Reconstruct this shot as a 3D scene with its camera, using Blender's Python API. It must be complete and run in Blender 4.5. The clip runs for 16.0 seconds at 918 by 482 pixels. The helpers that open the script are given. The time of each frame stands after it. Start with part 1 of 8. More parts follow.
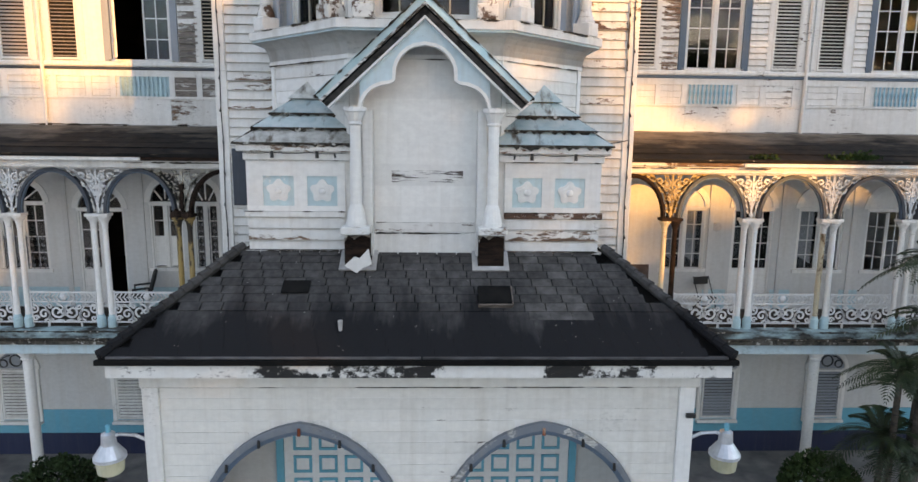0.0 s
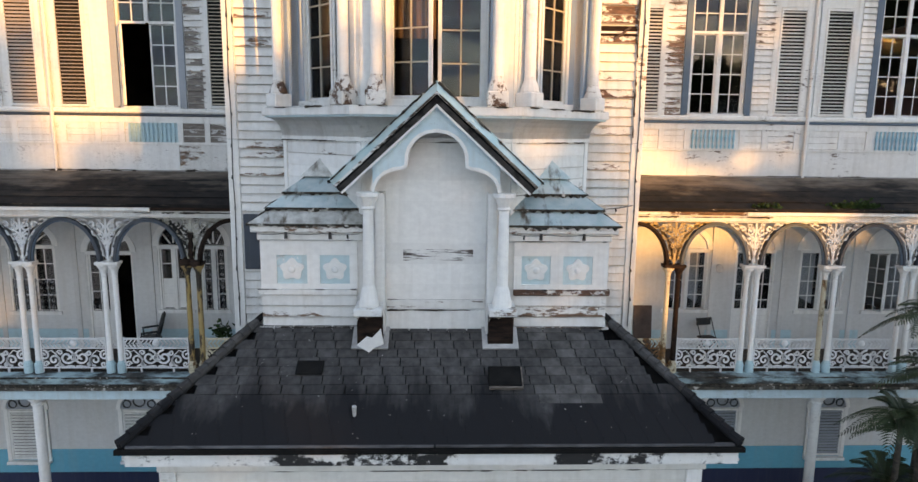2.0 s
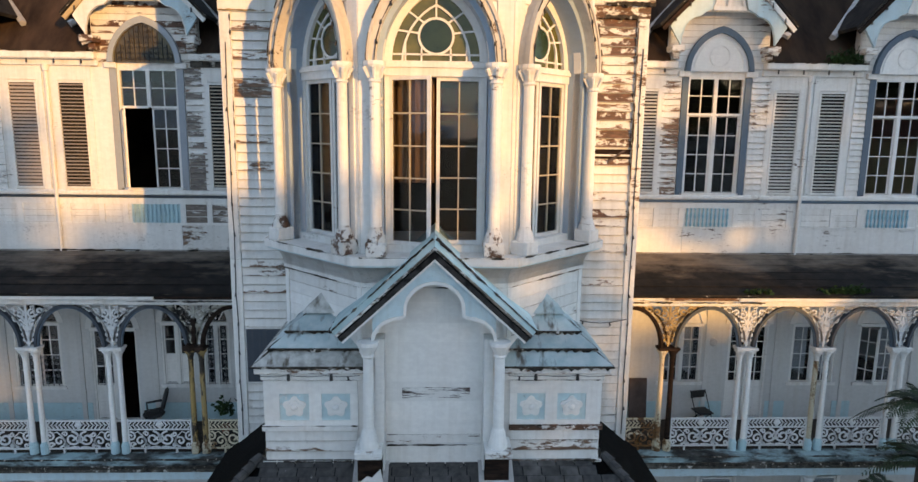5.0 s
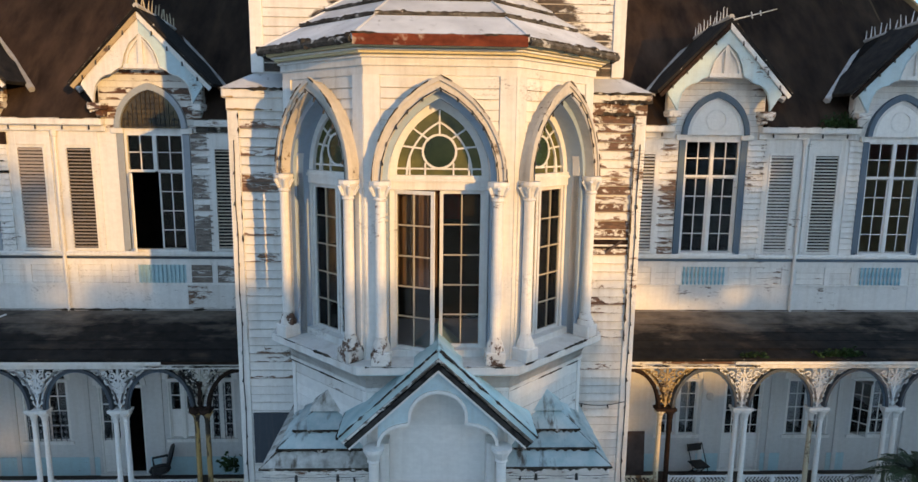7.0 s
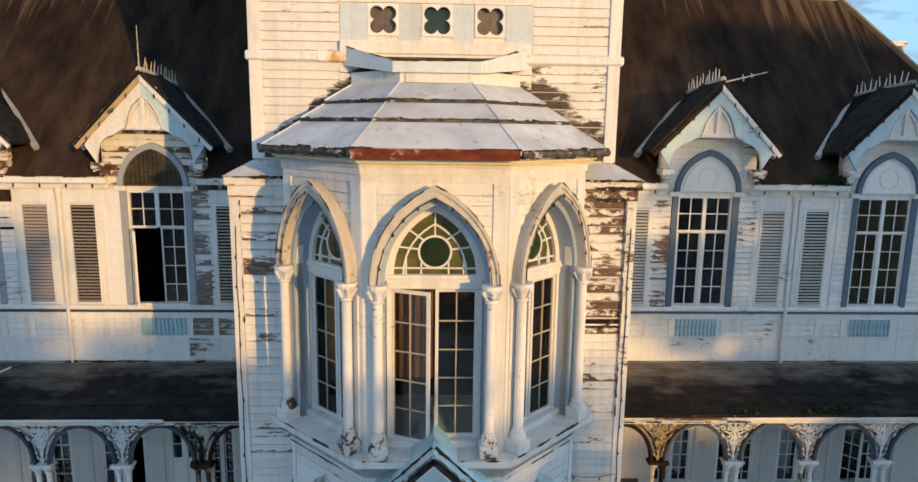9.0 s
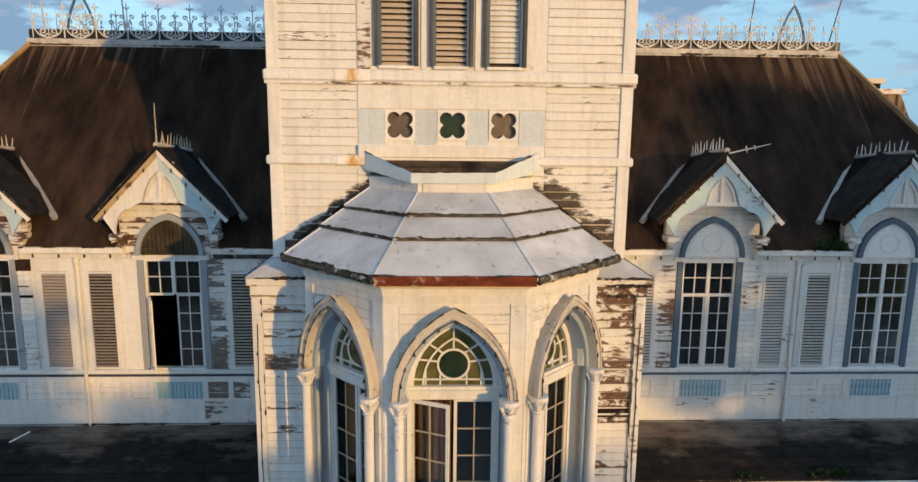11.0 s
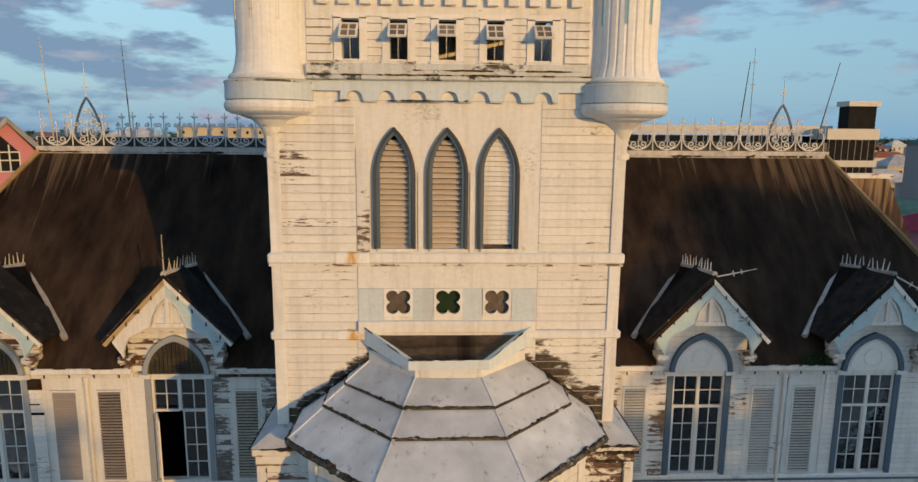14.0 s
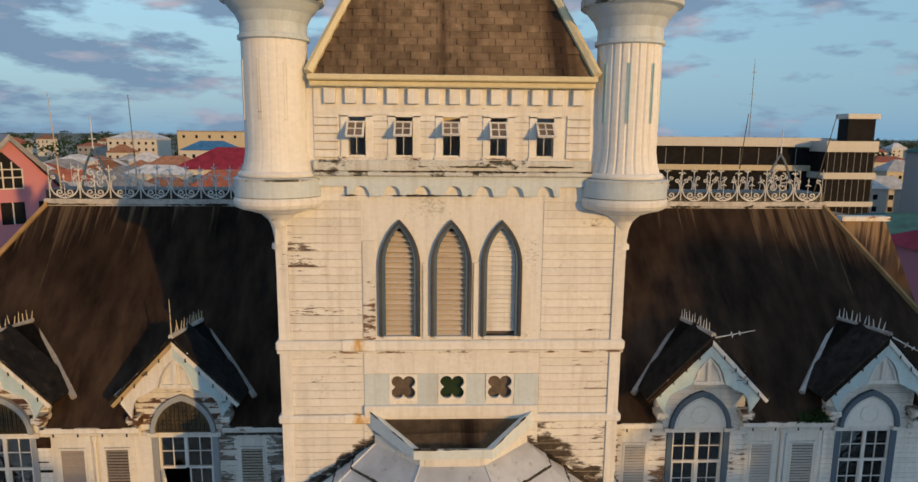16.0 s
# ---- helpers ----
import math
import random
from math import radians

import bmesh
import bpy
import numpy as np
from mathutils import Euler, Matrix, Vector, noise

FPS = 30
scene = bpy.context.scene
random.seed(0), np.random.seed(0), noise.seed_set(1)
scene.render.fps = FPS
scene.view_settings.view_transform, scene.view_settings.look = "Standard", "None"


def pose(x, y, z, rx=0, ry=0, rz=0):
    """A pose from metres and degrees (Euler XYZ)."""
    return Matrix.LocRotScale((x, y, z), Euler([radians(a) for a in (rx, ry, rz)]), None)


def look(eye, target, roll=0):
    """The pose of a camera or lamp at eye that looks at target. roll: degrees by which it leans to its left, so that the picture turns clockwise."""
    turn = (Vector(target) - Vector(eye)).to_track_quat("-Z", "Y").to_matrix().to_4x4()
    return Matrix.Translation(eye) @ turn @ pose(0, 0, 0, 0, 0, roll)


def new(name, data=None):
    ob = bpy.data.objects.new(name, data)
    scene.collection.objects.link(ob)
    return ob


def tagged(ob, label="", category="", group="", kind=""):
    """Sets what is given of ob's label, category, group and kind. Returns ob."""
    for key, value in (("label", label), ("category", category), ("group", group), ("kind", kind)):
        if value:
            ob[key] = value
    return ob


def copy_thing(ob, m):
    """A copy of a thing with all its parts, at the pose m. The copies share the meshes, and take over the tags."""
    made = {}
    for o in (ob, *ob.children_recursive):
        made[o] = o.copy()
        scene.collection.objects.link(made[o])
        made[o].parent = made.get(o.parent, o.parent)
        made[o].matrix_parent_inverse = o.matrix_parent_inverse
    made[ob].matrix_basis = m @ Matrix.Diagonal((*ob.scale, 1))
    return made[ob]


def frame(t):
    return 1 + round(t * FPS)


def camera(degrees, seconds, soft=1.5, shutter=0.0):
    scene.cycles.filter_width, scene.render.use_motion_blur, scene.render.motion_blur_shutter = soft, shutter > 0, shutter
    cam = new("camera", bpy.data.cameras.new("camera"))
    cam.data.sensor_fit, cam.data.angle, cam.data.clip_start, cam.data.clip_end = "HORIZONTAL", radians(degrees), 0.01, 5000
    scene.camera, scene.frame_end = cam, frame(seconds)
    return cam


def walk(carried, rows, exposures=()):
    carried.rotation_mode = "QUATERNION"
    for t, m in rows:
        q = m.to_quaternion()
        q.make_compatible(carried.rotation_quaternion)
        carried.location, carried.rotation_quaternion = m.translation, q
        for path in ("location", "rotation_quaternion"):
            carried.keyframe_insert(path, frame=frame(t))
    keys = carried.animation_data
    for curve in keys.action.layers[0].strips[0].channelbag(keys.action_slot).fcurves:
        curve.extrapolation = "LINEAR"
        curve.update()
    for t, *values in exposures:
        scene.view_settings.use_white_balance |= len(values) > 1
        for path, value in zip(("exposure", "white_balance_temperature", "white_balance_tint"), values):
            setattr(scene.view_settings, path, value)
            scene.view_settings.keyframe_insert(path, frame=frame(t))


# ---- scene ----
cam = camera(70.8, 16.0)
METRES, EYE, TILT, LEAN, TURN = 12.8, 8.0, -10.0, -0.5, 0.0
PATH = [
    (0, (0.172, 0.496, 8.28), (0.239, 2.466, 7.945), 0.7),
    (0.5, (0.056, 0.558, 8.534), (0.124, 2.529, 8.202), 0.7),
    (1, (-0.012, 0.551, 8.833), (0.056, 2.522, 8.501), 0.7),
    (1.5, (-0.008, 0.505, 9.09), (0.061, 2.476, 8.76), 0.7),
    (2, (0.008, 0.518, 9.361), (0.077, 2.489, 9.029), 0.7),
    (2.5, (0.06, 0.531, 9.703), (0.13, 2.502, 9.369), 0.7),
    (3, (0.121, 0.471, 10.023), (0.191, 2.442, 9.69), 0.7),
    (5.5, (-0.085, 0.59, 11.781), (-0.013, 2.56, 11.446), 0.7),
    (6, (-0.175, 0.55, 12.195), (-0.101, 2.521, 11.86), 0.7),
    (6.5, (-0.159, 0.523, 12.602), (-0.085, 2.493, 12.264), 0.7),
    (7, (-0.055, 0.545, 12.947), (0.019, 2.515, 12.612), 0.7),
    (7.5, (-0.007, 0.492, 13.286), (0.067, 2.463, 12.95), 0.8),
    (8, (0.011, 0.459, 13.655), (0.087, 2.429, 13.317), 0.8),
    (8.5, (0.018, 0.476, 14.026), (0.094, 2.445, 13.688), 0.7),
    (9, (-0.01, 0.49, 14.414), (0.066, 2.46, 14.075), 0.8),
    (11.5, (-0.393, 0.421, 16.656), (-0.315, 2.391, 16.322), 0.6),
    (12, (-0.447, 0.428, 17.247), (-0.37, 2.398, 16.913), 0.6),
    (12.5, (-0.402, 0.407, 17.841), (-0.324, 2.378, 17.507), 0.6),
    (13, (-0.322, 0.374, 18.353), (-0.244, 2.344, 18.019), 0.6),
    (13.5, (-0.287, 0.368, 18.791), (-0.208, 2.339, 18.46), 0.5),
    (14, (-0.255, 0.391, 19.299), (-0.177, 2.361, 18.966), 0.5),
    (14.5, (-0.247, 0.423, 19.765), (-0.168, 2.394, 19.432), 0.6),
    (15, (-0.262, 0.439, 20.184), (-0.182, 2.41, 19.853), 0.5),
    (15.5, (-0.279, 0.425, 20.57), (-0.2, 2.396, 20.241), 0.5),
    (16, (-0.338, 0.391, 20.921), (-0.26, 2.362, 20.59), 0.5),
]
walk(cam, [(t, look(eye, target, roll)) for t, eye, target, roll in PATH],
     [(0.0, 2.72, 10500, 27), (3.0, 2.54, 9600, 24), (5.5, 2.13, 8350, 19), (7.0, 1.99, 7800, 15), (9.0, 1.84, 7600, 13), (12.5, 1.46, 7900, 12), (16.0, 1.25, 8000, 13)])

# ---- world, sun ----
SUN_AZ, SUN_EL = 145.0, 7.5
world = bpy.data.worlds.new("sky")
scene.world = world
world.use_nodes = True
wn, wl = world.node_tree.nodes, world.node_tree.links
wn.clear()
w_out, w_bg, w_sky = wn.new("ShaderNodeOutputWorld"), wn.new("ShaderNodeBackground"), wn.new("ShaderNodeTexSky")
w_sky.sky_type, w_sky.sun_disc = "NISHITA", False
w_sky.sun_elevation, w_sky.sun_rotation = radians(SUN_EL), radians(SUN_AZ)
w_sky.air_density, w_sky.dust_density, w_sky.ozone_density = 1.0, 0.4, 2.2
w_bg.inputs["Strength"].default_value = 0.167
w_co, w_map, w_noise, w_ramp, w_mix = (wn.new("ShaderNodeTexCoord"), wn.new("ShaderNodeMapping"), wn.new("ShaderNodeTexNoise"),
                                       wn.new("ShaderNodeValToRGB"), wn.new("ShaderNodeMix"))
w_map.inputs["Scale"].default_value = (2.1, 2.1, 7.5)
w_map.inputs["Location"].default_value = (3.4, 1.2, 0.55)
w_noise.inputs["Scale"].default_value, w_noise.inputs["Detail"].default_value, w_noise.inputs["Roughness"].default_value = 3.4, 6.0, 0.56
w_ramp.color_ramp.elements[0].position, w_ramp.color_ramp.elements[1].position = 0.455, 0.555
w_mix.data_type = "RGBA"
w_tone, w_tint = wn.new("ShaderNodeTexNoise"), wn.new("ShaderNodeValToRGB")
w_tone.inputs["Scale"].default_value, w_tone.inputs["Detail"].default_value = 4.6, 4.0
w_tint.color_ramp.elements[0].position, w_tint.color_ramp.elements[1].position = 0.53, 0.76
w_tint.color_ramp.elements[0].color, w_tint.color_ramp.elements[1].color = (0.42, 0.78, 1.32, 1), (1.10, 1.20, 1.60, 1)
wl.new(w_map.outputs["Vector"], w_tone.inputs["Vector"])
wl.new(w_tone.outputs["Fac"], w_tint.inputs["Fac"])
wl.new(w_tint.outputs["Color"], w_mix.inputs["B"])
wl.new(w_co.outputs["Generated"], w_map.inputs["Vector"])
wl.new(w_map.outputs["Vector"], w_noise.inputs["Vector"])
# more cloud towards the west
w_side, w_lean, w_more = wn.new("ShaderNodeSeparateXYZ"), wn.new("ShaderNodeMath"), wn.new("ShaderNodeMath")
w_lean.operation, w_more.operation = "MULTIPLY", "ADD"
w_lean.inputs[1].default_value = -0.105
wl.new(w_co.outputs["Generated"], w_side.inputs["Vector"])
wl.new(w_side.outputs["X"], w_lean.inputs[0])
wl.new(w_lean.outputs[0], w_more.inputs[0])
wl.new(w_noise.outputs["Fac"], w_more.inputs[1])
wl.new(w_more.outputs[0], w_ramp.inputs["Fac"])
wl.new(w_ramp.outputs["Color"], w_mix.inputs["Factor"])
w_sep, w_hz, w_haze = wn.new("ShaderNodeSeparateXYZ"), wn.new("ShaderNodeMapRange"), wn.new("ShaderNodeMix")
w_haze.data_type = "RGBA"
w_hz.inputs["From Min"].default_value, w_hz.inputs["From Max"].default_value = 0.0, 0.80
w_hz.inputs["To Min"].default_value, w_hz.inputs["To Max"].default_value = 0.96, 0.0
w_haze.inputs["B"].default_value = (0.36, 0.97, 1.70, 1)
wl.new(w_co.outputs["Generated"], w_sep.inputs["Vector"])
wl.new(w_sep.outputs["Z"], w_hz.inputs["Value"])
# the haze gives way to the warm glow round the low sun
w_dot, w_glow, w_keep = wn.new("ShaderNodeVectorMath"), wn.new("ShaderNodeMapRange"), wn.new("ShaderNodeMath")
w_dot.operation, w_keep.operation = "DOT_PRODUCT", "MULTIPLY"
w_dot.inputs[1].default_value = (math.sin(radians(SUN_AZ)), math.cos(radians(SUN_AZ)), 0.13)
w_glow.inputs["From Min"].default_value, w_glow.inputs["From Max"].default_value = 0.25, 1.0
w_glow.inputs["To Min"].default_value, w_glow.inputs["To Max"].default_value = 1.0, 0.80
wl.new(w_co.outputs["Generated"], w_dot.inputs[0])
wl.new(w_dot.outputs["Value"], w_glow.inputs["Value"])
wl.new(w_glow.outputs["Result"], w_keep.inputs[0])
wl.new(w_hz.outputs["Result"], w_keep.inputs[1])
wl.new(w_keep.outputs[0], w_haze.inputs["Factor"])
wl.new(w_sky.outputs["Color"], w_haze.inputs["A"])
wl.new(w_haze.outputs["Result"], w_mix.inputs["A"])
wl.new(w_mix.outputs["Result"], w_bg.inputs["Color"])
wl.new(w_bg.outputs["Background"], w_out.inputs["Surface"])

sun_dir = Vector((math.sin(radians(SUN_AZ)) * math.cos(radians(SUN_EL)), math.cos(radians(SUN_AZ)) * math.cos(radians(SUN_EL)), math.sin(radians(SUN_EL))))
sun = new("sun", bpy.data.lights.new("sun", "SUN"))
sun.data.energy, sun.data.angle, sun.data.color = 1.05, radians(0.6), (1.0, 0.615, 0.215)
sun.matrix_world = Matrix.Translation((40, -50, 40)) @ sun_dir.to_track_quat("Z", "Y").to_matrix().to_4x4()


# ---- materials ----
def shader(name):
    m = bpy.data.materials.new(name)
    m.use_nodes = True
    n, l = m.node_tree.nodes, m.node_tree.links
    return m, n, l, n["Principled BSDF"]


def noise_at(n, l, scale, detail=5.0, stretch=(1, 1, 1), rough=0.6):
    geo, mp, tx = n.new("ShaderNodeNewGeometry"), n.new("ShaderNodeMapping"), n.new("ShaderNodeTexNoise")
    mp.inputs["Scale"].default_value = stretch
    tx.inputs["Scale"].default_value, tx.inputs["Detail"].default_value, tx.inputs["Roughness"].default_value = scale, detail, rough
    l.new(geo.outputs["Position"], mp.inputs["Vector"])
    l.new(mp.outputs["Vector"], tx.inputs["Vector"])
    return tx.outputs["Fac"]


def ramp(n, l, fac, lo, hi, a=(0, 0, 0, 1), b=(1, 1, 1, 1)):
    r = n.new("ShaderNodeValToRGB")
    r.color_ramp.elements[0].position, r.color_ramp.elements[1].position = lo, hi
    r.color_ramp.elements[0].color, r.color_ramp.elements[1].color = a, b
    l.new(fac, r.inputs["Fac"])
    return r.outputs["Color"]


def blend(n, l, fac, a, b, mode="MIX"):
    x = n.new("ShaderNodeMix")
    x.data_type, x.blend_type = "RGBA", mode
    for sock, v in ((x.inputs["Factor"], fac), (x.inputs["A"], a), (x.inputs["B"], b)):
        if isinstance(v, (int, float)):
            sock.default_value = v
        elif isinstance(v, tuple):
            sock.default_value = (*v[:3], 1)
        else:
            l.new(v, sock)
    return x.outputs["Result"]


def maths(n, l, op, a, b):
    x = n.new("ShaderNodeMath")
    x.operation = op
    for sock, v in ((x.inputs[0], a), (x.inputs[1], b)):
        if isinstance(v, (int, float)):
            sock.default_value = v
        else:
            l.new(v, sock)
    return x.outputs[0]


def bump(n, l, bsdf, height, strength, distance=0.02):
    b = n.new("ShaderNodeBump")
    b.inputs["Strength"].default_value, b.inputs["Distance"].default_value = strength, distance
    l.new(height, b.inputs["Height"])
    l.new(b.outputs["Normal"], bsdf.inputs["Normal"])


PAINTS = {}


def paint(name, base, peel=0.3, bare=(0.13, 0.085, 0.06), streak=(2.0, 2.0, 9.0), stain=(0.36, 0.30, 0.23), stained=0.35, board=False, mould=None):
    """Old oil paint on boards: tone from board to board, grey runs, and flakes gone down to dark wood along the grain."""
    PAINTS[name] = dict(base=base, peel=peel, bare=bare, streak=streak, stain=stain, stained=stained, mould=mould)
    m, n, l, p = shader(name)
    info = n.new("ShaderNodeObjectInfo")
    tone = ramp(n, l, info.outputs["Random"], 0.0, 1.0, (0.90, 0.90, 0.90, 1), (1.0, 1.0, 1.0, 1))
    c = blend(n, l, 1.0, base, tone, "MULTIPLY")
    runs = ramp(n, l, noise_at(n, l, 1.0, 6, (5.0, 5.0, 0.45)), 0.48, 0.85)
    c = blend(n, l, maths(n, l, "MULTIPLY", runs, stained), c, stain)
    drips = ramp(n, l, noise_at(n, l, 1.0, 5, (16.0, 16.0, 0.9)), 0.54, 0.78)
    c = blend(n, l, maths(n, l, "MULTIPLY", drips, 0.05 + 0.33 * stained), c, (stain[0] * 0.9, stain[1] * 0.9, stain[2] * 0.9))
    grime = ramp(n, l, noise_at(n, l, 9.0, 4, (1, 1, 1.6)), 0.35, 0.72, (0.90, 0.90, 0.90, 1), (1.0, 1.0, 1.0, 1))
    c = blend(n, l, 1.0, c, grime, "MULTIPLY")
    where = noise_at(n, l, 0.55, 3)
    flakes = noise_at(n, l, 1.6, 9, streak, 0.72)
    sum_ = maths(n, l, "ADD", maths(n, l, "MULTIPLY", where, 0.55), maths(n, l, "MULTIPLY", flakes, 0.6))
    if board:
        # paint lets go first along the lower edge of a board
        co, sep = n.new("ShaderNodeTexCoord"), n.new("ShaderNodeSeparateXYZ")
        l.new(co.outputs["Object"], sep.inputs["Vector"])
        low = maths(n, l, "MAXIMUM", maths(n, l, "SUBTRACT", 0.42, sep.outputs["Z"]), 0.0)
        sum_ = maths(n, l, "ADD", sum_, maths(n, l, "MULTIPLY", low, 0.05 + 0.22 * min(peel, 0.6)))
    edge = 0.80 - 0.30 * peel
    mask = ramp(n, l, sum_, edge, edge + 0.03)
    # black mould in fine specks, thick in places
    specks = ramp(n, l, maths(n, l, "ADD", maths(n, l, "MULTIPLY", noise_at(n, l, 1.1, 2), 0.5), maths(n, l, "MULTIPLY", noise_at(n, l, 14.0, 6, (1, 1, 1.8), 0.7), 0.55)), 0.655 - 0.10 * peel, 0.72 - 0.10 * peel)
    c = blend(n, l, maths(n, l, "MULTIPLY", specks, min(0.85, 0.06 + 1.0 * peel)), c, (0.055, 0.05, 0.045))
    wood = ramp(n, l, noise_at(n, l, 7.0, 4, (1, 1, 5)), 0.3, 0.7, (bare[0] * 0.35, bare[1] * 0.35, bare[2] * 0.35, 1), (bare[0] * 1.5, bare[1] * 1.5, bare[2] * 1.5, 1))
    c = blend(n, l, mask, c, wood)
    if mould:
        # black mould climbing from a sloping line: (x, z) of its upper end, fall per metre outwards, thinning with height
        mx, mz, fall, thin = mould
        geo, sep = n.new("ShaderNodeNewGeometry"), n.new("ShaderNodeSeparateXYZ")
        l.new(geo.outputs["Position"], sep.inputs["Vector"])
        line = maths(n, l, "ADD", mz, maths(n, l, "MULTIPLY", maths(n, l, "SUBTRACT", mx, maths(n, l, "ABSOLUTE", sep.outputs["X"], 0.0)), fall))
        over = maths(n, l, "MULTIPLY", maths(n, l, "MAXIMUM", maths(n, l, "SUBTRACT", sep.outputs["Z"], line), 0.0), thin)
        grow = maths(n, l, "SUBTRACT", noise_at(n, l, 3.2, 9, (0.8, 0.8, 1.7), 0.68), over)
        c = blend(n, l, ramp(n, l, grow, 0.31, 0.40), c, ramp(n, l, noise_at(n, l, 11.0, 4), 0.35, 0.7, (0.012, 0.010, 0.008, 1), (0.085, 0.055, 0.035, 1)))
    l.new(c, p.inputs["Base Color"])
    p.inputs["Roughness"].default_value = 0.62
    h = maths(n, l, "SUBTRACT", maths(n, l, "MULTIPLY", noise_at(n, l, 30.0, 3, (0.6, 0.6, 3)), 0.35), mask)
    bump(n, l, p, h, 0.35, 0.008)
    return m


def rough(name, dark, light, scale=3.0, stretch=(1, 1, 1), roughness=0.85, big=0.5, metal=0.0, relief=0.4, blotch=None, blotch_at=(0.55, 0.68), blotch_scale=1.3, random=0.25, blotch_stretch=(1, 1, 1)):
    """A grained surface between two tones, with a second, larger variation and, if given, blotches."""
    m, n, l, p = shader(name)
    c = ramp(n, l, noise_at(n, l, scale, 7, stretch), 0.3, 0.72, (*dark, 1), (*light, 1))
    wide = ramp(n, l, noise_at(n, l, big, 3), 0.3, 0.7, (0.68, 0.68, 0.68, 1), (1.15, 1.15, 1.15, 1))
    c = blend(n, l, 1.0, c, wide, "MULTIPLY")
    info = n.new("ShaderNodeObjectInfo")
    tone = ramp(n, l, info.outputs["Random"], 0.0, 1.0, (1 - random, 1 - random, 1 - random, 1), (1 + random, 1 + random, 1 + random, 1))
    c = blend(n, l, 1.0, c, tone, "MULTIPLY")
    if blotch:
        c = blend(n, l, ramp(n, l, noise_at(n, l, blotch_scale, 6, blotch_stretch), *blotch_at), c, blotch)
    l.new(c, p.inputs["Base Color"])
    p.inputs["Roughness"].default_value, p.inputs["Metallic"].default_value = roughness, metal
    p.inputs["Specular IOR Level"].default_value = 0.5 if roughness < 0.6 else 0.18
    if relief:
        bump(n, l, p, noise_at(n, l, scale * 9, 4, stretch), relief, 0.01)
    return m


def glass(name, tint=(1, 1, 1)):
    m, n, l, p = shader(name)
    n.remove(p)
    out, mix, tr, gl, fr = n["Material Output"], n.new("ShaderNodeMixShader"), n.new("ShaderNodeBsdfTransparent"), n.new("ShaderNodeBsdfGlossy"), n.new("ShaderNodeFresnel")
    tr.inputs["Color"].default_value = (*tint, 1)
    gl.inputs["Roughness"].default_value = 0.03
    fr.inputs["IOR"].default_value = 1.52
    ge = n.new("ShaderNodeBump")
    ge.inputs["Strength"].default_value, ge.inputs["Distance"].default_value = 0.12, 0.02
    l.new(noise_at(n, l, 2.5, 2), ge.inputs["Height"])
    l.new(ge.outputs["Normal"], gl.inputs["Normal"])
    l.new(fr.outputs["Fac"], mix.inputs["Fac"])
    l.new(tr.outputs[0], mix.inputs[1])
    l.new(gl.outputs[0], mix.inputs[2])
    l.new(mix.outputs[0], out.inputs["Surface"])
    return m


WHITE = (0.78, 0.77, 0.74)
M_clap = paint("white clapboard paint", WHITE, 0.30, stained=0.5)
M_louv = paint("brown worn louvre paint", (0.66, 0.57, 0.48), 0.42, bare=(0.10, 0.06, 0.04))
M_bar = paint("tarnished bar paint", (0.50, 0.44, 0.34), 0.3)
M_stain = paint("rust stained white paint", WHITE, 0.30, bare=(0.30, 0.12, 0.03), stain=(0.62, 0.33, 0.06), stained=1.0)
# mould along the laps, darkened further to hold the lap shadow line
M_lap = paint("mould and lap shade on board edges", (0.44, 0.41, 0.37), 0.55, bare=(0.07, 0.055, 0.045), streak=(1.2, 1.2, 3))
M_trim = paint("white trim paint", (0.80, 0.79, 0.76), 0.26, stained=0.5)
# blue paint of the reveals, with their shade mixed into the colour
M_revl = paint("blue reveal paint greyed for shade", (0.34, 0.44, 0.54), 0.3, bare=(0.5, 0.48, 0.45))
M_clean = paint("sound white paint", (0.83, 0.82, 0.79), 0.04, stained=0.2)
M_peel = paint("flaking white paint", (0.76, 0.75, 0.72), 0.66, bare=(0.16, 0.085, 0.05))
M_worst = paint("mostly bare white paint", (0.74, 0.73, 0.70), 0.92, bare=(0.105, 0.046, 0.026), streak=(2.6, 2.6, 4.2))
M_tower = paint("white tower paint with torn edges", (0.79, 0.775, 0.735), 0.43, stained=0.3, streak=(2.4, 2.4, 14.0))
M_mouldr = paint("white paint under thick black mould", (0.77, 0.76, 0.73), 0.50, stained=0.6, mould=(1.5, 15.20, 0.74, 0.46))
M_mouldl = paint("white paint with a thin rim of mould", (0.77, 0.76, 0.73), 0.36, stained=0.4, mould=(1.5, 15.16, 0.74, 1.5))
M_porch = paint("creamy white porch paint", (0.75, 0.73, 0.68), 0.07, stained=0.35)
# base kept below white to hold some of the veranda's shade
M_wall = paint("white plaster paint greyed for shade", (0.62, 0.62, 0.605), 0.06, stained=0.3)
M_pale = paint("faint blue paint", (0.49, 0.66, 0.715), 0.30, stained=0.4)
M_hood = paint("stained grey white stucco", (0.60, 0.555, 0.49), 0.44, bare=(0.13, 0.085, 0.06), streak=(4, 4, 4), stained=0.8)
M_rot = paint("rotting painted block", (0.72, 0.70, 0.66), 0.82, bare=(0.10, 0.048, 0.028), streak=(5, 5, 5), stained=0.6)
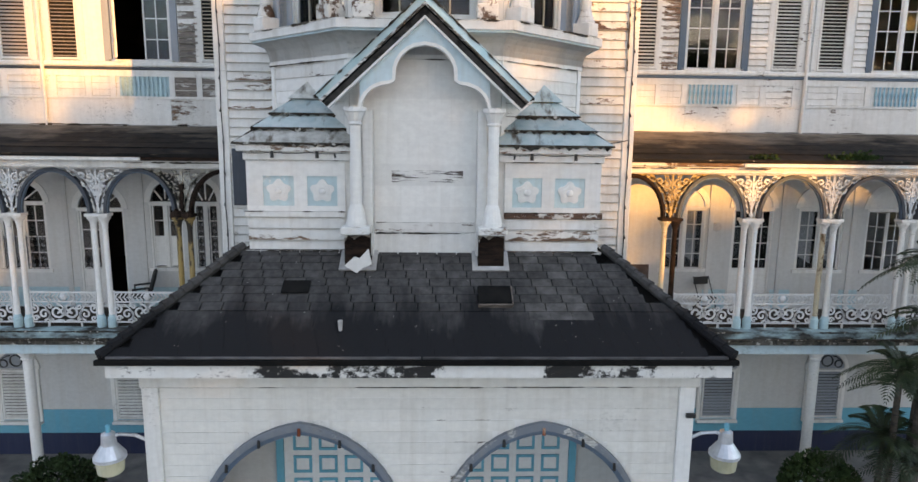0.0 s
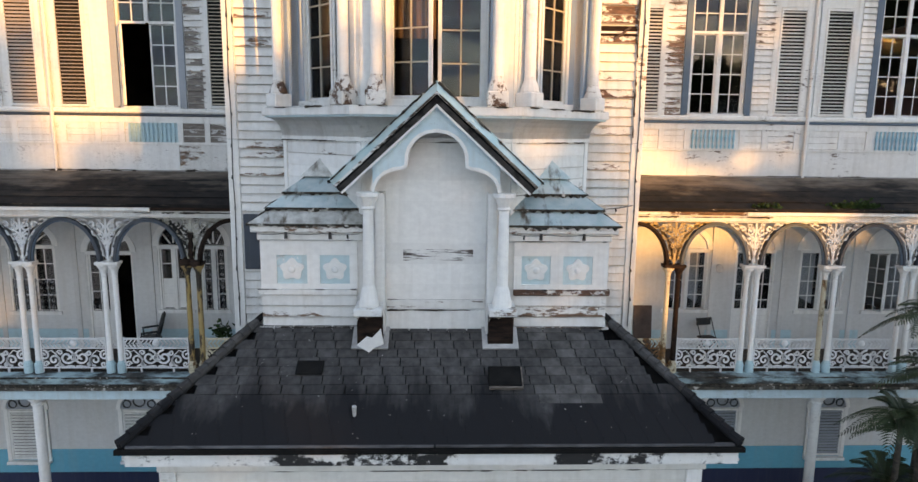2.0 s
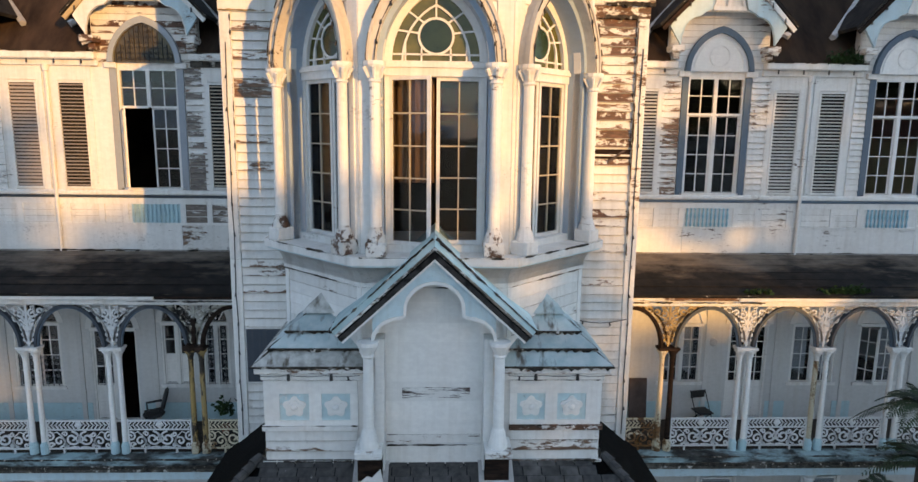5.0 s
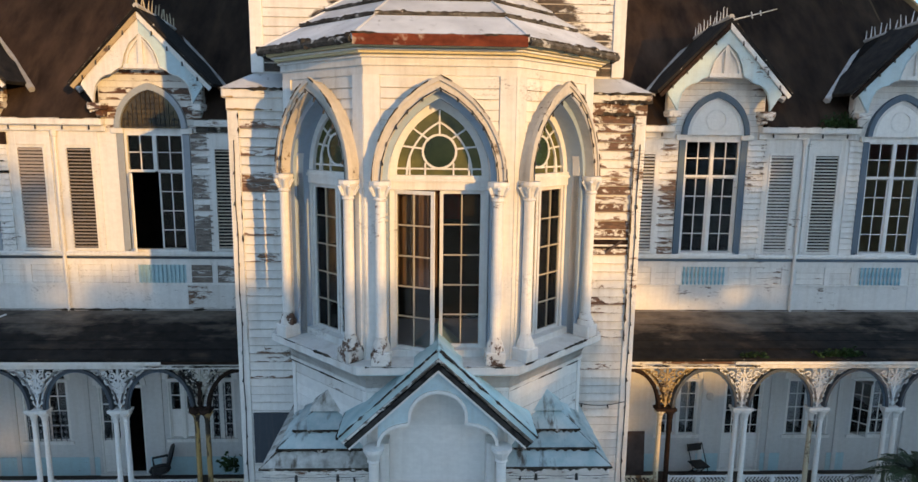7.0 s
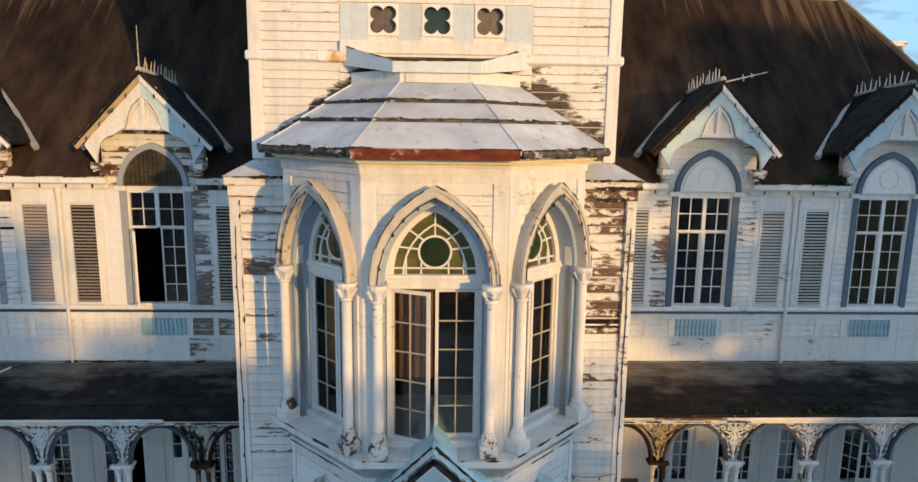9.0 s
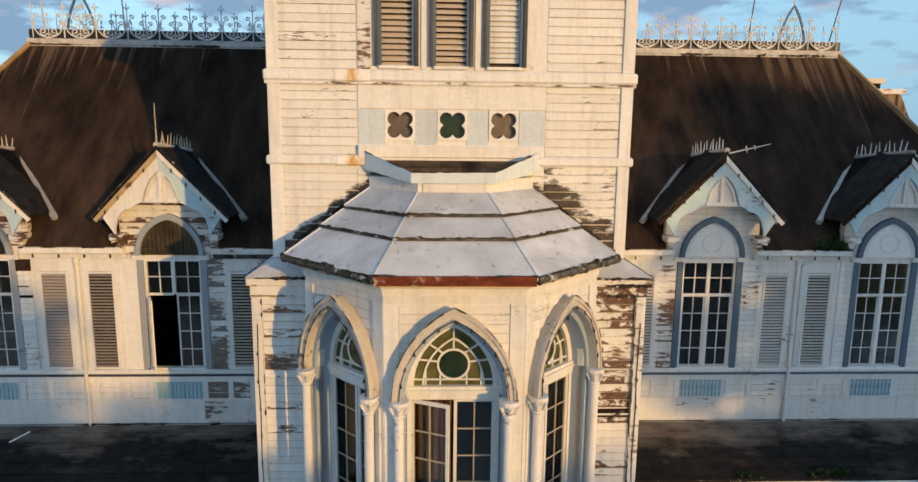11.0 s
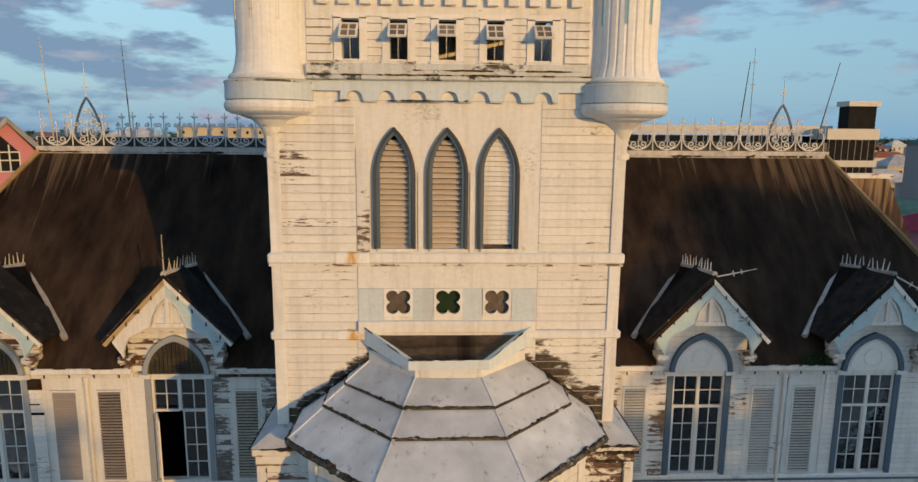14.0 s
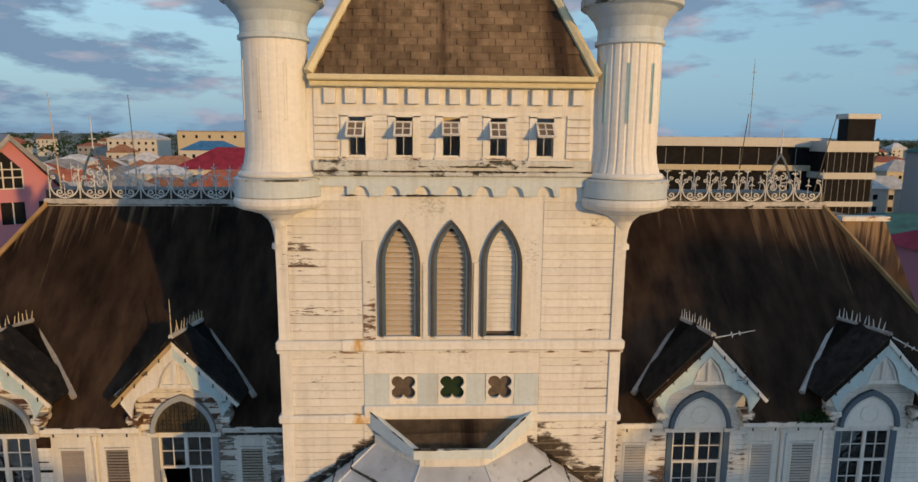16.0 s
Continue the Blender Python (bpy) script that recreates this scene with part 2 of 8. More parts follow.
M_band = paint("grey blue band paint", (0.59, 0.68, 0.735), 0.26, stained=0.4)
M_blue = paint("pale blue paint", (0.42, 0.64, 0.69), 0.20, stained=0.25)
M_sky = paint("turquoise paint", (0.055, 0.40, 0.52), 0.05, stained=0.2)
M_arch = paint("blackened slate blue paint", (0.035, 0.05, 0.068), 0.2, bare=(0.16, 0.13, 0.10), stained=0.2)
M_slate = paint("slate blue paint", (0.075, 0.13, 0.185), 0.16, bare=(0.30, 0.27, 0.24), stained=0.2)
M_grey = paint("grey blue weathered paint", (0.32, 0.36, 0.40), 0.35, stained=0.4)
M_navy = paint("navy paint", (0.012, 0.022, 0.065), 0.02, stained=0.05)
M_shutw = paint("greyer white slat paint", (0.62, 0.60, 0.57), 0.28, bare=(0.16, 0.12, 0.09))
M_shut = paint("grey louvre paint", (0.42, 0.40, 0.38), 0.30)
M_tin = rough("white painted sheet roof", (0.52, 0.53, 0.55), (0.70, 0.71, 0.72), 2.0, (1, 1, 1), 0.6, 0.7, relief=0.15, blotch=(0.17, 0.16, 0.15), blotch_at=(0.60, 0.76), blotch_scale=8.0, random=0.12, blotch_stretch=(1.0, 0.6, 0.6))
M_crust = rough("black mould crust with flecks of paint", (0.010, 0.009, 0.008), (0.09, 0.075, 0.06), 9.0, (1, 1, 1), 0.95, 1.2, relief=0.6, blotch=(0.50, 0.48, 0.45), blotch_at=(0.60, 0.66), blotch_scale=9.0)
M_moss = rough("mossy edge", (0.012, 0.012, 0.010), (0.16, 0.145, 0.125), 7.0, (1, 1, 1), 0.9, 1.2, blotch=(0.50, 0.49, 0.46), blotch_at=(0.58, 0.66), blotch_scale=5.0)
M_bluetin = rough("pale blue sheet", (0.33, 0.54, 0.57), (0.58, 0.71, 0.72), 3.0, roughness=0.65, blotch=(0.13, 0.12, 0.10), blotch_at=(0.62, 0.76), blotch_scale=3.2, blotch_stretch=(1, 1, 1.6))
M_piercrust = rough("ochre lichen crust", (0.10, 0.065, 0.03), (0.42, 0.30, 0.15), 8.0, (1, 1, 1), 0.95, 1.0, relief=0.5)
M_rust = rough("rusted red fascia", (0.09, 0.018, 0.010), (0.34, 0.085, 0.04), 3.0, (1, 1, 1.5), 0.8, blotch=(0.46, 0.36, 0.28), blotch_at=(0.56, 0.66), blotch_scale=3.0)
M_shing_g = rough("worn grey shingle", (0.042, 0.040, 0.038), (0.115, 0.109, 0.104), 6.0, roughness=0.85, random=0.25)
M_shing_b = rough("brown asphalt shingle", (0.13, 0.088, 0.055), (0.28, 0.195, 0.125), 5.0, roughness=0.9, random=0.22, blotch=(0.045, 0.028, 0.02), blotch_at=(0.47, 0.62), blotch_scale=0.9, blotch_stretch=(1.3, 0.05, 0.05))
M_roof = rough("dark brown roof", (0.030, 0.020, 0.017), (0.125, 0.080, 0.058), 0.9, (2.0, 1.0, 0.5), 0.9, 0.3, relief=0.25, blotch=(0.17, 0.11, 0.075), blotch_at=(0.60, 0.85), blotch_scale=0.7, blotch_stretch=(1.6, 0.3, 0.3))
def ridge_drips(m, z0, tint):
    """Pale runs that start at the ridge and thin out down the slope."""
    n, l = m.node_tree.nodes, m.node_tree.links
    p = n["Principled BSDF"]
    old = p.inputs["Base Color"].links[0].from_socket
    geo, sep = n.new("ShaderNodeNewGeometry"), n.new("ShaderNodeSeparateXYZ")
    l.new(geo.outputs["Position"], sep.inputs["Vector"])
    high = maths(n, l, "MULTIPLY", maths(n, l, "SUBTRACT", sep.outputs["Z"], z0), 0.11)
    # runs fade towards the tower, so part of its shadow is in the mask
    out = maths(n, l, "MULTIPLY", maths(n, l, "SUBTRACT", maths(n, l, "ABSOLUTE", sep.outputs["X"], 0.0), 9.6), 0.028)
    f = ramp(n, l, maths(n, l, "ADD", maths(n, l, "ADD", high, out), noise_at(n, l, 1.0, 6, (5.0, 0.2, 0.2))), 0.60, 0.74)
    l.new(blend(n, l, maths(n, l, "MULTIPLY", f, 0.8), old, tint), p.inputs["Base Color"])


ridge_drips(M_roof, 17.5, (0.34, 0.235, 0.15))
M_lead = rough("weathered flashing", (0.34, 0.33, 0.32), (0.58, 0.56, 0.54), 6.0, roughness=0.7)
M_black_sh = rough("black dormer shingle", (0.007, 0.007, 0.008), (0.034, 0.030, 0.027), 3.5, roughness=0.85, big=0.7, blotch=(0.07, 0.055, 0.042), blotch_at=(0.62, 0.76), blotch_scale=1.6)
M_ver = rough("black mossy shingle", (0.006, 0.006, 0.007), (0.026, 0.023, 0.021), 3.5, roughness=0.85, big=0.7, blotch=(0.075, 0.055, 0.04), blotch_at=(0.60, 0.74), blotch_scale=0.8, blotch_stretch=(0.6, 1.6, 1.6), random=0.1)


def dusty(m, z0, tint):
    """Grey dust washed down from the wall above, ragged along its lower edge."""
    n, l = m.node_tree.nodes, m.node_tree.links
    p = n["Principled BSDF"]
    old = p.inputs["Base Color"].links[0].from_socket
    geo, sep = n.new("ShaderNodeNewGeometry"), n.new("ShaderNodeSeparateXYZ")
    l.new(geo.outputs["Position"], sep.inputs["Vector"])
    f = ramp(n, l, maths(n, l, "ADD", maths(n, l, "MULTIPLY", maths(n, l, "SUBTRACT", sep.outputs["Z"], z0), 0.75), noise_at(n, l, 0.8, 8, (0.8, 1.6, 1.6), 0.65)), 0.56, 0.80)
    l.new(blend(n, l, f, old, tint), p.inputs["Base Color"])


dusty(M_ver, 7.96, (0.165, 0.135, 0.11))
M_glass = glass("window glass", (0.82, 0.84, 0.85))
M_green = rough("dark green glass", (0.008, 0.022, 0.008), (0.03, 0.05, 0.018), 3.0, roughness=0.18, relief=0.05)
M_bottle = rough("dusty olive glass", (0.035, 0.045, 0.012), (0.13, 0.12, 0.035), 3.0, roughness=0.25, relief=0.05)
M_brown = rough("dusty brown pane", (0.10, 0.075, 0.055), (0.20, 0.15, 0.12), 9.0, roughness=0.4)
# near-black that stands in for shade in rooms and behind slats
M_dark = rough("near-black shade colour", (0.012, 0.011, 0.010), (0.03, 0.026, 0.022), 2.0, relief=0)
M_cloth = rough("brown curtain", (0.20, 0.12, 0.08), (0.40, 0.26, 0.18), 3.0, (9, 9, 0.5), 0.95)
M_lace = rough("white lace curtain", (0.45, 0.45, 0.46), (0.68, 0.68, 0.69), 8.0, (6, 6, 1), 0.95)
M_iron = rough("black iron", (0.010, 0.010, 0.011), (0.03, 0.028, 0.026), 9.0, roughness=0.5)
M_cast = paint("white cast iron paint", (0.66, 0.67, 0.67), 0.18, bare=(0.06, 0.035, 0.02), streak=(4, 4, 4))
M_castx = paint("rust-eaten cast iron paint", (0.42, 0.29, 0.13), 0.72, bare=(0.05, 0.025, 0.012), streak=(4, 4, 3), stained=0.3)
M_castb = paint("blackened cast iron paint", (0.50, 0.48, 0.42), 0.80, bare=(0.02, 0.016, 0.012), streak=(3, 3, 2), stained=0.3)
M_castr = paint("rusting cast iron paint", (0.58, 0.50, 0.36), 0.62, bare=(0.16, 0.07, 0.02), streak=(3, 3, 2))
M_concrete = rough("mossy concrete", (0.012, 0.013, 0.013), (0.12, 0.125, 0.12), 2.6, (1, 1, 3), 0.9, 0.8, blotch=(0.29, 0.44, 0.47), blotch_at=(0.45, 0.58), blotch_scale=1.4, blotch_stretch=(0.7, 1, 1.6))
M_galv = rough("galvanised metal", (0.45, 0.47, 0.50), (0.66, 0.68, 0.70), 8.0, roughness=0.35, metal=0.8, relief=0.1)
M_lens = rough("yellowed lamp glass", (0.33, 0.31, 0.20), (0.47, 0.44, 0.31), 4.0, roughness=0.25, relief=0)
M_greyb = paint("bare grey boards with rags of paint", (0.70, 0.69, 0.66), 0.92, bare=(0.16, 0.13, 0.11), streak=(1.6, 1.6, 5))
M_ochre = paint("rusty ochre iron", (0.40, 0.255, 0.09), 0.60, bare=(0.03, 0.018, 0.01), streak=(4, 4, 1.2), stained=0.3)
M_taupe = paint("taupe slat paint", (0.40, 0.345, 0.31), 0.35, bare=(0.10, 0.07, 0.05))
# dark glass whose amber reflections are painted into the base colour
M_amber = rough("dark glass with amber reflections painted in", (0.012, 0.010, 0.007), (0.10, 0.075, 0.03), 2.2, roughness=0.15, relief=0.05)
M_mossy = rough("grey mossy sheet", (0.20, 0.20, 0.18), (0.58, 0.59, 0.57), 4.0, (1.4, 1.4, 0.5), 0.8, blotch=(0.09, 0.07, 0.05), blotch_at=(0.54, 0.66), blotch_scale=3.0, blotch_stretch=(2, 1, 0.5))
M_pitch = rough("black bitumen", (0.003, 0.003, 0.003), (0.012, 0.011, 0.010), 5.0, roughness=0.95)
M_wood = rough("dark rotten wood", (0.008, 0.005, 0.004), (0.05, 0.028, 0.02), 5.0, (1, 1, 4), 0.9)
M_deck = rough("dark worn deck boards", (0.025, 0.019, 0.016), (0.075, 0.058, 0.048), 4.0, (0.6, 6, 1), 0.75)
M_board = rough("brown board", (0.07, 0.05, 0.045), (0.12, 0.09, 0.08), 4.0, roughness=0.8)
M_black = rough("black plastic", (0.008, 0.008, 0.009), (0.02, 0.02, 0.02), 8.0, roughness=0.55, relief=0.1)
M_leaf = rough("palm leaf", (0.010, 0.024, 0.010), (0.034, 0.070, 0.026), 2.0, roughness=0.55)
M_hedge = rough("hedge leaf", (0.010, 0.028, 0.008), (0.042, 0.085, 0.026), 3.0, roughness=0.7)
M_bark = rough("grey bark", (0.05, 0.045, 0.04), (0.14, 0.12, 0.10), 6.0, (1, 1, 3))
M_ground = rough("town ground", (0.12, 0.125, 0.10), (0.26, 0.24, 0.20), 0.08, roughness=0.95, big=0.01, relief=0)
M_pave = rough("grey paving", (0.10, 0.10, 0.10), (0.20, 0.19, 0.18), 2.0)


# ---- builders ----
def B():
    return bmesh.new()


def put(name, bm, mat, parent=None, label="", M=None):
    if M is not None:
        bmesh.ops.transform(bm, matrix=M, verts=bm.verts)
    bmesh.ops.recalc_face_normals(bm, faces=bm.faces)
    me = bpy.data.meshes.new(name)
    bm.to_mesh(me)
    bm.free()
    me.materials.append(mat)
    ob = new(name, me)
    if parent is not None:
        ob.parent = parent
    if label:
        tagged(ob, label)
    return ob


part = put


def thing(name, label, category, loc=(0, 0, 0), group="", kind="", rz=0.0):
    ob = new(name)
    ob.empty_display_size = 0.1
    ob.matrix_basis = pose(*loc, 0, 0, rz)
    return tagged(ob, label, category, group, kind)


def box(bm, x0, x1, y0, y1, z0, z1):
    x0, x1, y0, y1, z0, z1 = min(x0, x1), max(x0, x1), min(y0, y1), max(y0, y1), min(z0, z1), max(z0, z1)
    v = [bm.verts.new(c) for c in ((x0, y0, z0), (x1, y0, z0), (x1, y1, z0), (x0, y1, z0), (x0, y0, z1), (x1, y0, z1), (x1, y1, z1), (x0, y1, z1))]
    for f in ((0, 3, 2, 1), (4, 5, 6, 7), (0, 1, 5, 4), (1, 2, 6, 5), (2, 3, 7, 6), (3, 0, 4, 7)):
        bm.faces.new([v[i] for i in f])
    return bm


def boxed(x0, x1, y0, y1, z0, z1, bevel=0.0):
    bm = box(B(), x0, x1, y0, y1, z0, z1)
    if bevel:
        bmesh.ops.bevel(bm, geom=bm.edges[:], offset=bevel, segments=1, affect="EDGES")
    return bm


def prism(bm, pts, a0, a1, axis="y"):
    def at(u, v, a):
        return {"y": (u, a, v), "x": (a, u, v), "z": (u, v, a)}[axis]
    p = [bm.verts.new(at(u, v, a0)) for u, v in pts]
    q = [bm.verts.new(at(u, v, a1)) for u, v in pts]
    bm.faces.new(p)
    bm.faces.new(q[::-1])
    for i in range(len(pts)):
        j = (i + 1) % len(pts)
        bm.faces.new((p[i], q[i], q[j], p[j]))
    return bm


def strip(bm, a, b, y0, y1, closed=False):
    """A solid between two polylines of equal length in x and z, from y0 to y1."""
    n = len(a)
    v = [[bm.verts.new((x, y, z)) for x, z in line] for line, y in ((a, y0), (b, y0), (a, y1), (b, y1))]
    for i in range(n if closed else n - 1):
        j = (i + 1) % n
        for p, q in ((0, 1), (1, 3), (3, 2), (2, 0)):
            bm.faces.new((v[p][i], v[p][j], v[q][j], v[q][i]))
    if not closed:
        for i in (0, n - 1):
            bm.faces.new((v[0][i], v[1][i], v[3][i], v[2][i]))
    return bm


def ribbon(bm, pts, w, y0, y1, closed=False, taper=1.0):
    """A bar of width w along a polyline in x and z."""
    n, a, b = len(pts), [], []
    for i, (x, z) in enumerate(pts):
        p, q = (pts[i - 1], pts[(i + 1) % n]) if closed else (pts[max(i - 1, 0)], pts[min(i + 1, n - 1)])
        d = Vector((q[0] - p[0], q[1] - p[1]))
        d = d.normalized() if d.length > 1e-9 else Vector((1, 0))
        h = w / 2 * (1 + (taper - 1) * i / max(n - 1, 1))
        a.append((x - d.y * h, z + d.x * h))
        b.append((x + d.y * h, z - d.x * h))
    return strip(bm, a, b, y0, y1, closed)


def lathe(bm, prof, cx=0.0, cy=0.0, n=16, turn=0.0):
    rings = [[bm.verts.new((cx + r * math.cos(turn + 2 * math.pi * i / n), cy + r * math.sin(turn + 2 * math.pi * i / n), z)) for i in range(n)] for r, z in prof]
    for a, b in zip(rings, rings[1:]):
        for i in range(n):
            j = (i + 1) % n
            bm.faces.new((a[i], a[j], b[j], b[i]))
    bm.faces.new(rings[0][::-1])
    bm.faces.new(rings[-1])
    return bm


def tube(bm, p, q, r0, r1=None, n=6):
    p, q = Vector(p), Vector(q)
    r1 = r0 if r1 is None else r1
    m = (q - p).to_track_quat("Z", "Y").to_matrix()
    rings = [[bm.verts.new(c + m @ Vector((r * math.cos(2 * math.pi * i / n), r * math.sin(2 * math.pi * i / n), 0))) for i in range(n)] for c, r in ((p, r0), (q, r1))]
    for i in range(n):
        j = (i + 1) % n
        bm.faces.new((rings[0][i], rings[0][j], rings[1][j], rings[1][i]))
    bm.faces.new(rings[0][::-1])
    bm.faces.new(rings[1])
    return bm


def gothic(hw, rise, n=10, cx=0.0, z0=0.0):
    """A pointed arch from its left springing over the apex to the right."""
    r = (hw * hw + rise * rise) / (2 * hw)
    end = math.acos((r - hw) / r) if rise > 0 else 0
    left = [(cx + (r - hw) - r * math.cos(end * i / n), z0 + r * math.sin(end * i / n)) for i in range(n + 1)]
    return left + [(2 * cx - x, z) for x, z in left[-2::-1]]


def oval(hw, rise, n=20, cx=0.0, z0=0.0, a0=180.0, a1=0.0):
    return [(cx + hw * math.cos(radians(a0 + (a1 - a0) * i / n)), z0 + rise * math.sin(radians(a0 + (a1 - a0) * i / n))) for i in range(n + 1)]


def ring(bm, cx, cz, r, w, y0, y1, n=20):
    return ribbon(bm, [(cx + r * math.cos(2 * math.pi * i / n), cz + r * math.sin(2 * math.pi * i / n)) for i in range(n)], w, y0, y1, True)


def spiral(cx, cz, r, turns=1.4, start=0.0, way=1, n=22, inner=0.15):
    return [(cx + r * (1 - (1 - inner) * i / n) * math.cos(radians(start) + way * turns * 2 * math.pi * i / n),
             cz + r * (1 - (1 - inner) * i / n) * math.sin(radians(start) + way * turns * 2 * math.pi * i / n)) for i in range(n + 1)]


def walls(bm, x0, x1, y0, y1, z0, z1, holes=()):
    """A wall along x with openings (xa, xb, za, zb, rise): rise > 0 is a pointed head above zb, < 0 a rounded one."""
    x = x0
    for xa, xb, za, zb, rise in sorted(holes):
        box(bm, x, xa, y0, y1, z0, z1)
        if za > z0:
            box(bm, xa, xb, y0, y1, z0, za)
        if rise:
            c, h = (xa + xb) / 2, (xb - xa) / 2
            pts = gothic(h, rise, 10, c, zb) if rise > 0 else oval(h, -rise, 16, c, zb)
            strip(bm, pts, [(px, z1) for px, _ in pts], y0, y1)
        elif zb < z1:
            box(bm, xa, xb, y0, y1, zb, z1)
        x = xb
    box(bm, x, x1, y0, y1, z0, z1)
    return bm


PLANKS = {}


def plank(mat):
    if mat.name not in PLANKS:
        bm = B()
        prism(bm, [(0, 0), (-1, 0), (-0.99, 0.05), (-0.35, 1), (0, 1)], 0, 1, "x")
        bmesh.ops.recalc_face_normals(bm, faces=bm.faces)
        # underside and lower lip take the lap paint, its shadow line put into colour
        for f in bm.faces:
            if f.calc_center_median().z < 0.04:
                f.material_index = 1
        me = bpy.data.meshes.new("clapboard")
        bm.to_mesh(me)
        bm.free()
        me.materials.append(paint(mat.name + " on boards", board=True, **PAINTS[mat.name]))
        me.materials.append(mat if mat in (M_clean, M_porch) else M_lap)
        PLANKS[mat.name] = me
    return PLANKS[mat.name]


rng = random.Random(7)


def crust(parent, a, b, r=0.03, cover=0.7, name="mould_crust", M=None, mat=None):
    """An uneven crust of black mould along an edge from a to b, thinning out to nothing in places."""
    a, b = Vector(a), Vector(b)
    d = b - a
    n = max(3, min(90, int(d.length / 0.055)))
    side = d.normalized().orthogonal()
    up = d.normalized().cross(side)
    bm, prev, lumps = B(), None, rng.uniform(0.3, 1.0)
    for i in range(n + 1):
        if rng.random() < 0.28:
            lumps = rng.uniform(0.4, 0.95) if rng.random() < cover else 0.08
        k = r * lumps * rng.uniform(0.65, 1.1)
        c = a + d * (i / n) + (side * rng.uniform(-1, 1) + up * rng.uniform(-1, 1)) * k * 0.3
        ring_ = [bm.verts.new(c + side * k * math.cos(q) + up * k * math.sin(q)) for q in (0.0, 1.57, 3.14, 4.71)]
        if prev:
            for q in range(4):
                bm.faces.new((prev[q], prev[(q + 1) % 4], ring_[(q + 1) % 4], ring_[q]))
        prev = ring_
    return part(name, bm, mat or M_crust, parent, "", M)


def cable(parent, pts, r=0.008, sag=0.0, every=1, M=None):
    """An old string of lamps: a thin black cable with small holders hanging from it."""
    bm = B()
    for p, q in zip(pts, pts[1:]):
        tube(bm, p, q, r, r, 4)
    part("lamp_cable", bm, M_black, parent, "", M)
    for p in pts[1:-1:every]:
        x, y, z = p
        part("lamp_holder", tube(B(), (x, y - 0.01, z + 0.01), (x + rng.uniform(-0.02, 0.02), y - 0.02, z - 0.05), 0.012, 0.016, 6), M_black, parent, "", M)


def clap(parent, x0, x1, z0, z1, y, mats, pitch=0.145, M=None, gaps=None, depth=0.045):
    """Clapboards one above another; each is a board of its own, long runs are jointed. gaps(z) gives spans left out at that height."""
    mats = mats if isinstance(mats, (list, tuple)) else [mats]
    rows = max(1, round((z1 - z0) / pitch))
    step = (z1 - z0) / rows
    for i in range(rows):
        spans, z = [(min(x0, x1), max(x0, x1))], z0 + i * step
        for a, b in (gaps(z + step / 2) if gaps else ()):
            spans = [s for p, q in spans for s in ((p, min(q, a)), (max(p, b), q)) if s[1] - s[0] > 0.03]
        for a, b in spans:
            cut = [a, a + (b - a) * rng.uniform(0.3, 0.7), b] if b - a > 3.2 else [a, b]
            for p, q in zip(cut, cut[1:]):
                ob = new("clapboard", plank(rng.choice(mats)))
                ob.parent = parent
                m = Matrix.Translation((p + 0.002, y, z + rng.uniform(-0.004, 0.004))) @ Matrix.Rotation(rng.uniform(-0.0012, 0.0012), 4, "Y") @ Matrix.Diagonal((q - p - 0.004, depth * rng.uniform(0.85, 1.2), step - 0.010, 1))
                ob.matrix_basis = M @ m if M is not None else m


# ---- ground ----
bm = B()
box(bm, -2500, 2500, -2500, 3500, -0.9, -0.5)
tagged(put("ground", bm, M_ground), "dusty green and grey town ground reaching the horizon", "ground", kind="structure")
tagged(put("pavement", boxed(-15.6, 15.6, 14.6, 16.95, -0.5, -0.38), M_pave), "grey paved walk under the arcade", "pavement", kind="structure")
# pale ground, out of view, added to throw sky light up the facade
M_bounce = rough("pale bounce ground", (0.54, 0.53, 0.50), (0.64, 0.63, 0.60), 9.0, big=3.0)
tagged(put("pavement_forecourt", boxed(-40, 40, -27, 14.6, -0.5, -0.44), M_bounce), "unseen pale ground added to bounce light onto the facade", "pavement", kind="structure")

# ---- entrance porch ----
PX, PY = 3.4, 8.1
ARCHES = (-1.52, 1.52)
porch = tagged(put("wall_porch", walls(B(), -PX, PX, PY, PY + 0.2, -0.5, 5.25, [(c - 1.3, c + 1.3, -0.5, 3.2, 1.42) for c in ARCHES]), M_clap),
               "white boarded porch wall with two pointed arches", "wall", kind="structure")


def porch_gaps(z):
    out = []
    for c in ARCHES:
        h = z - 3.2
        hw = 1.34 if h < 0 else (math.sqrt(max(1.56 ** 2 - h * h, 0)) - 0.235 if h < 1.50 else 0)
        if hw > 0.02:
            out.append((c - hw, c + hw))
    return out


clap(porch, -3.22, 3.22, 2.2, 5.16, PY, [M_porch], 0.15, gaps=porch_gaps, depth=0.009)
for s in (-1, 1):
    part("corner_board", boxed(s * 3.22, s * 3.42, PY - 0.045, PY + 0.02, -0.5, 5.16, 0.008), M_trim, porch)
    part("side_wall", boxed(s * 3.2, s * 3.4, PY + 0.2, 11.5, -0.5, 5.4), M_clap, porch)
    side = Matrix.Translation((s * 3.4, 0, 0)) @ Matrix.Rotation(radians(90 * s), 4, "Z")
    clap(porch, 8.15 * s, 11.5 * s, 2.6, 5.2, 0, M_clap, 0.15, side)
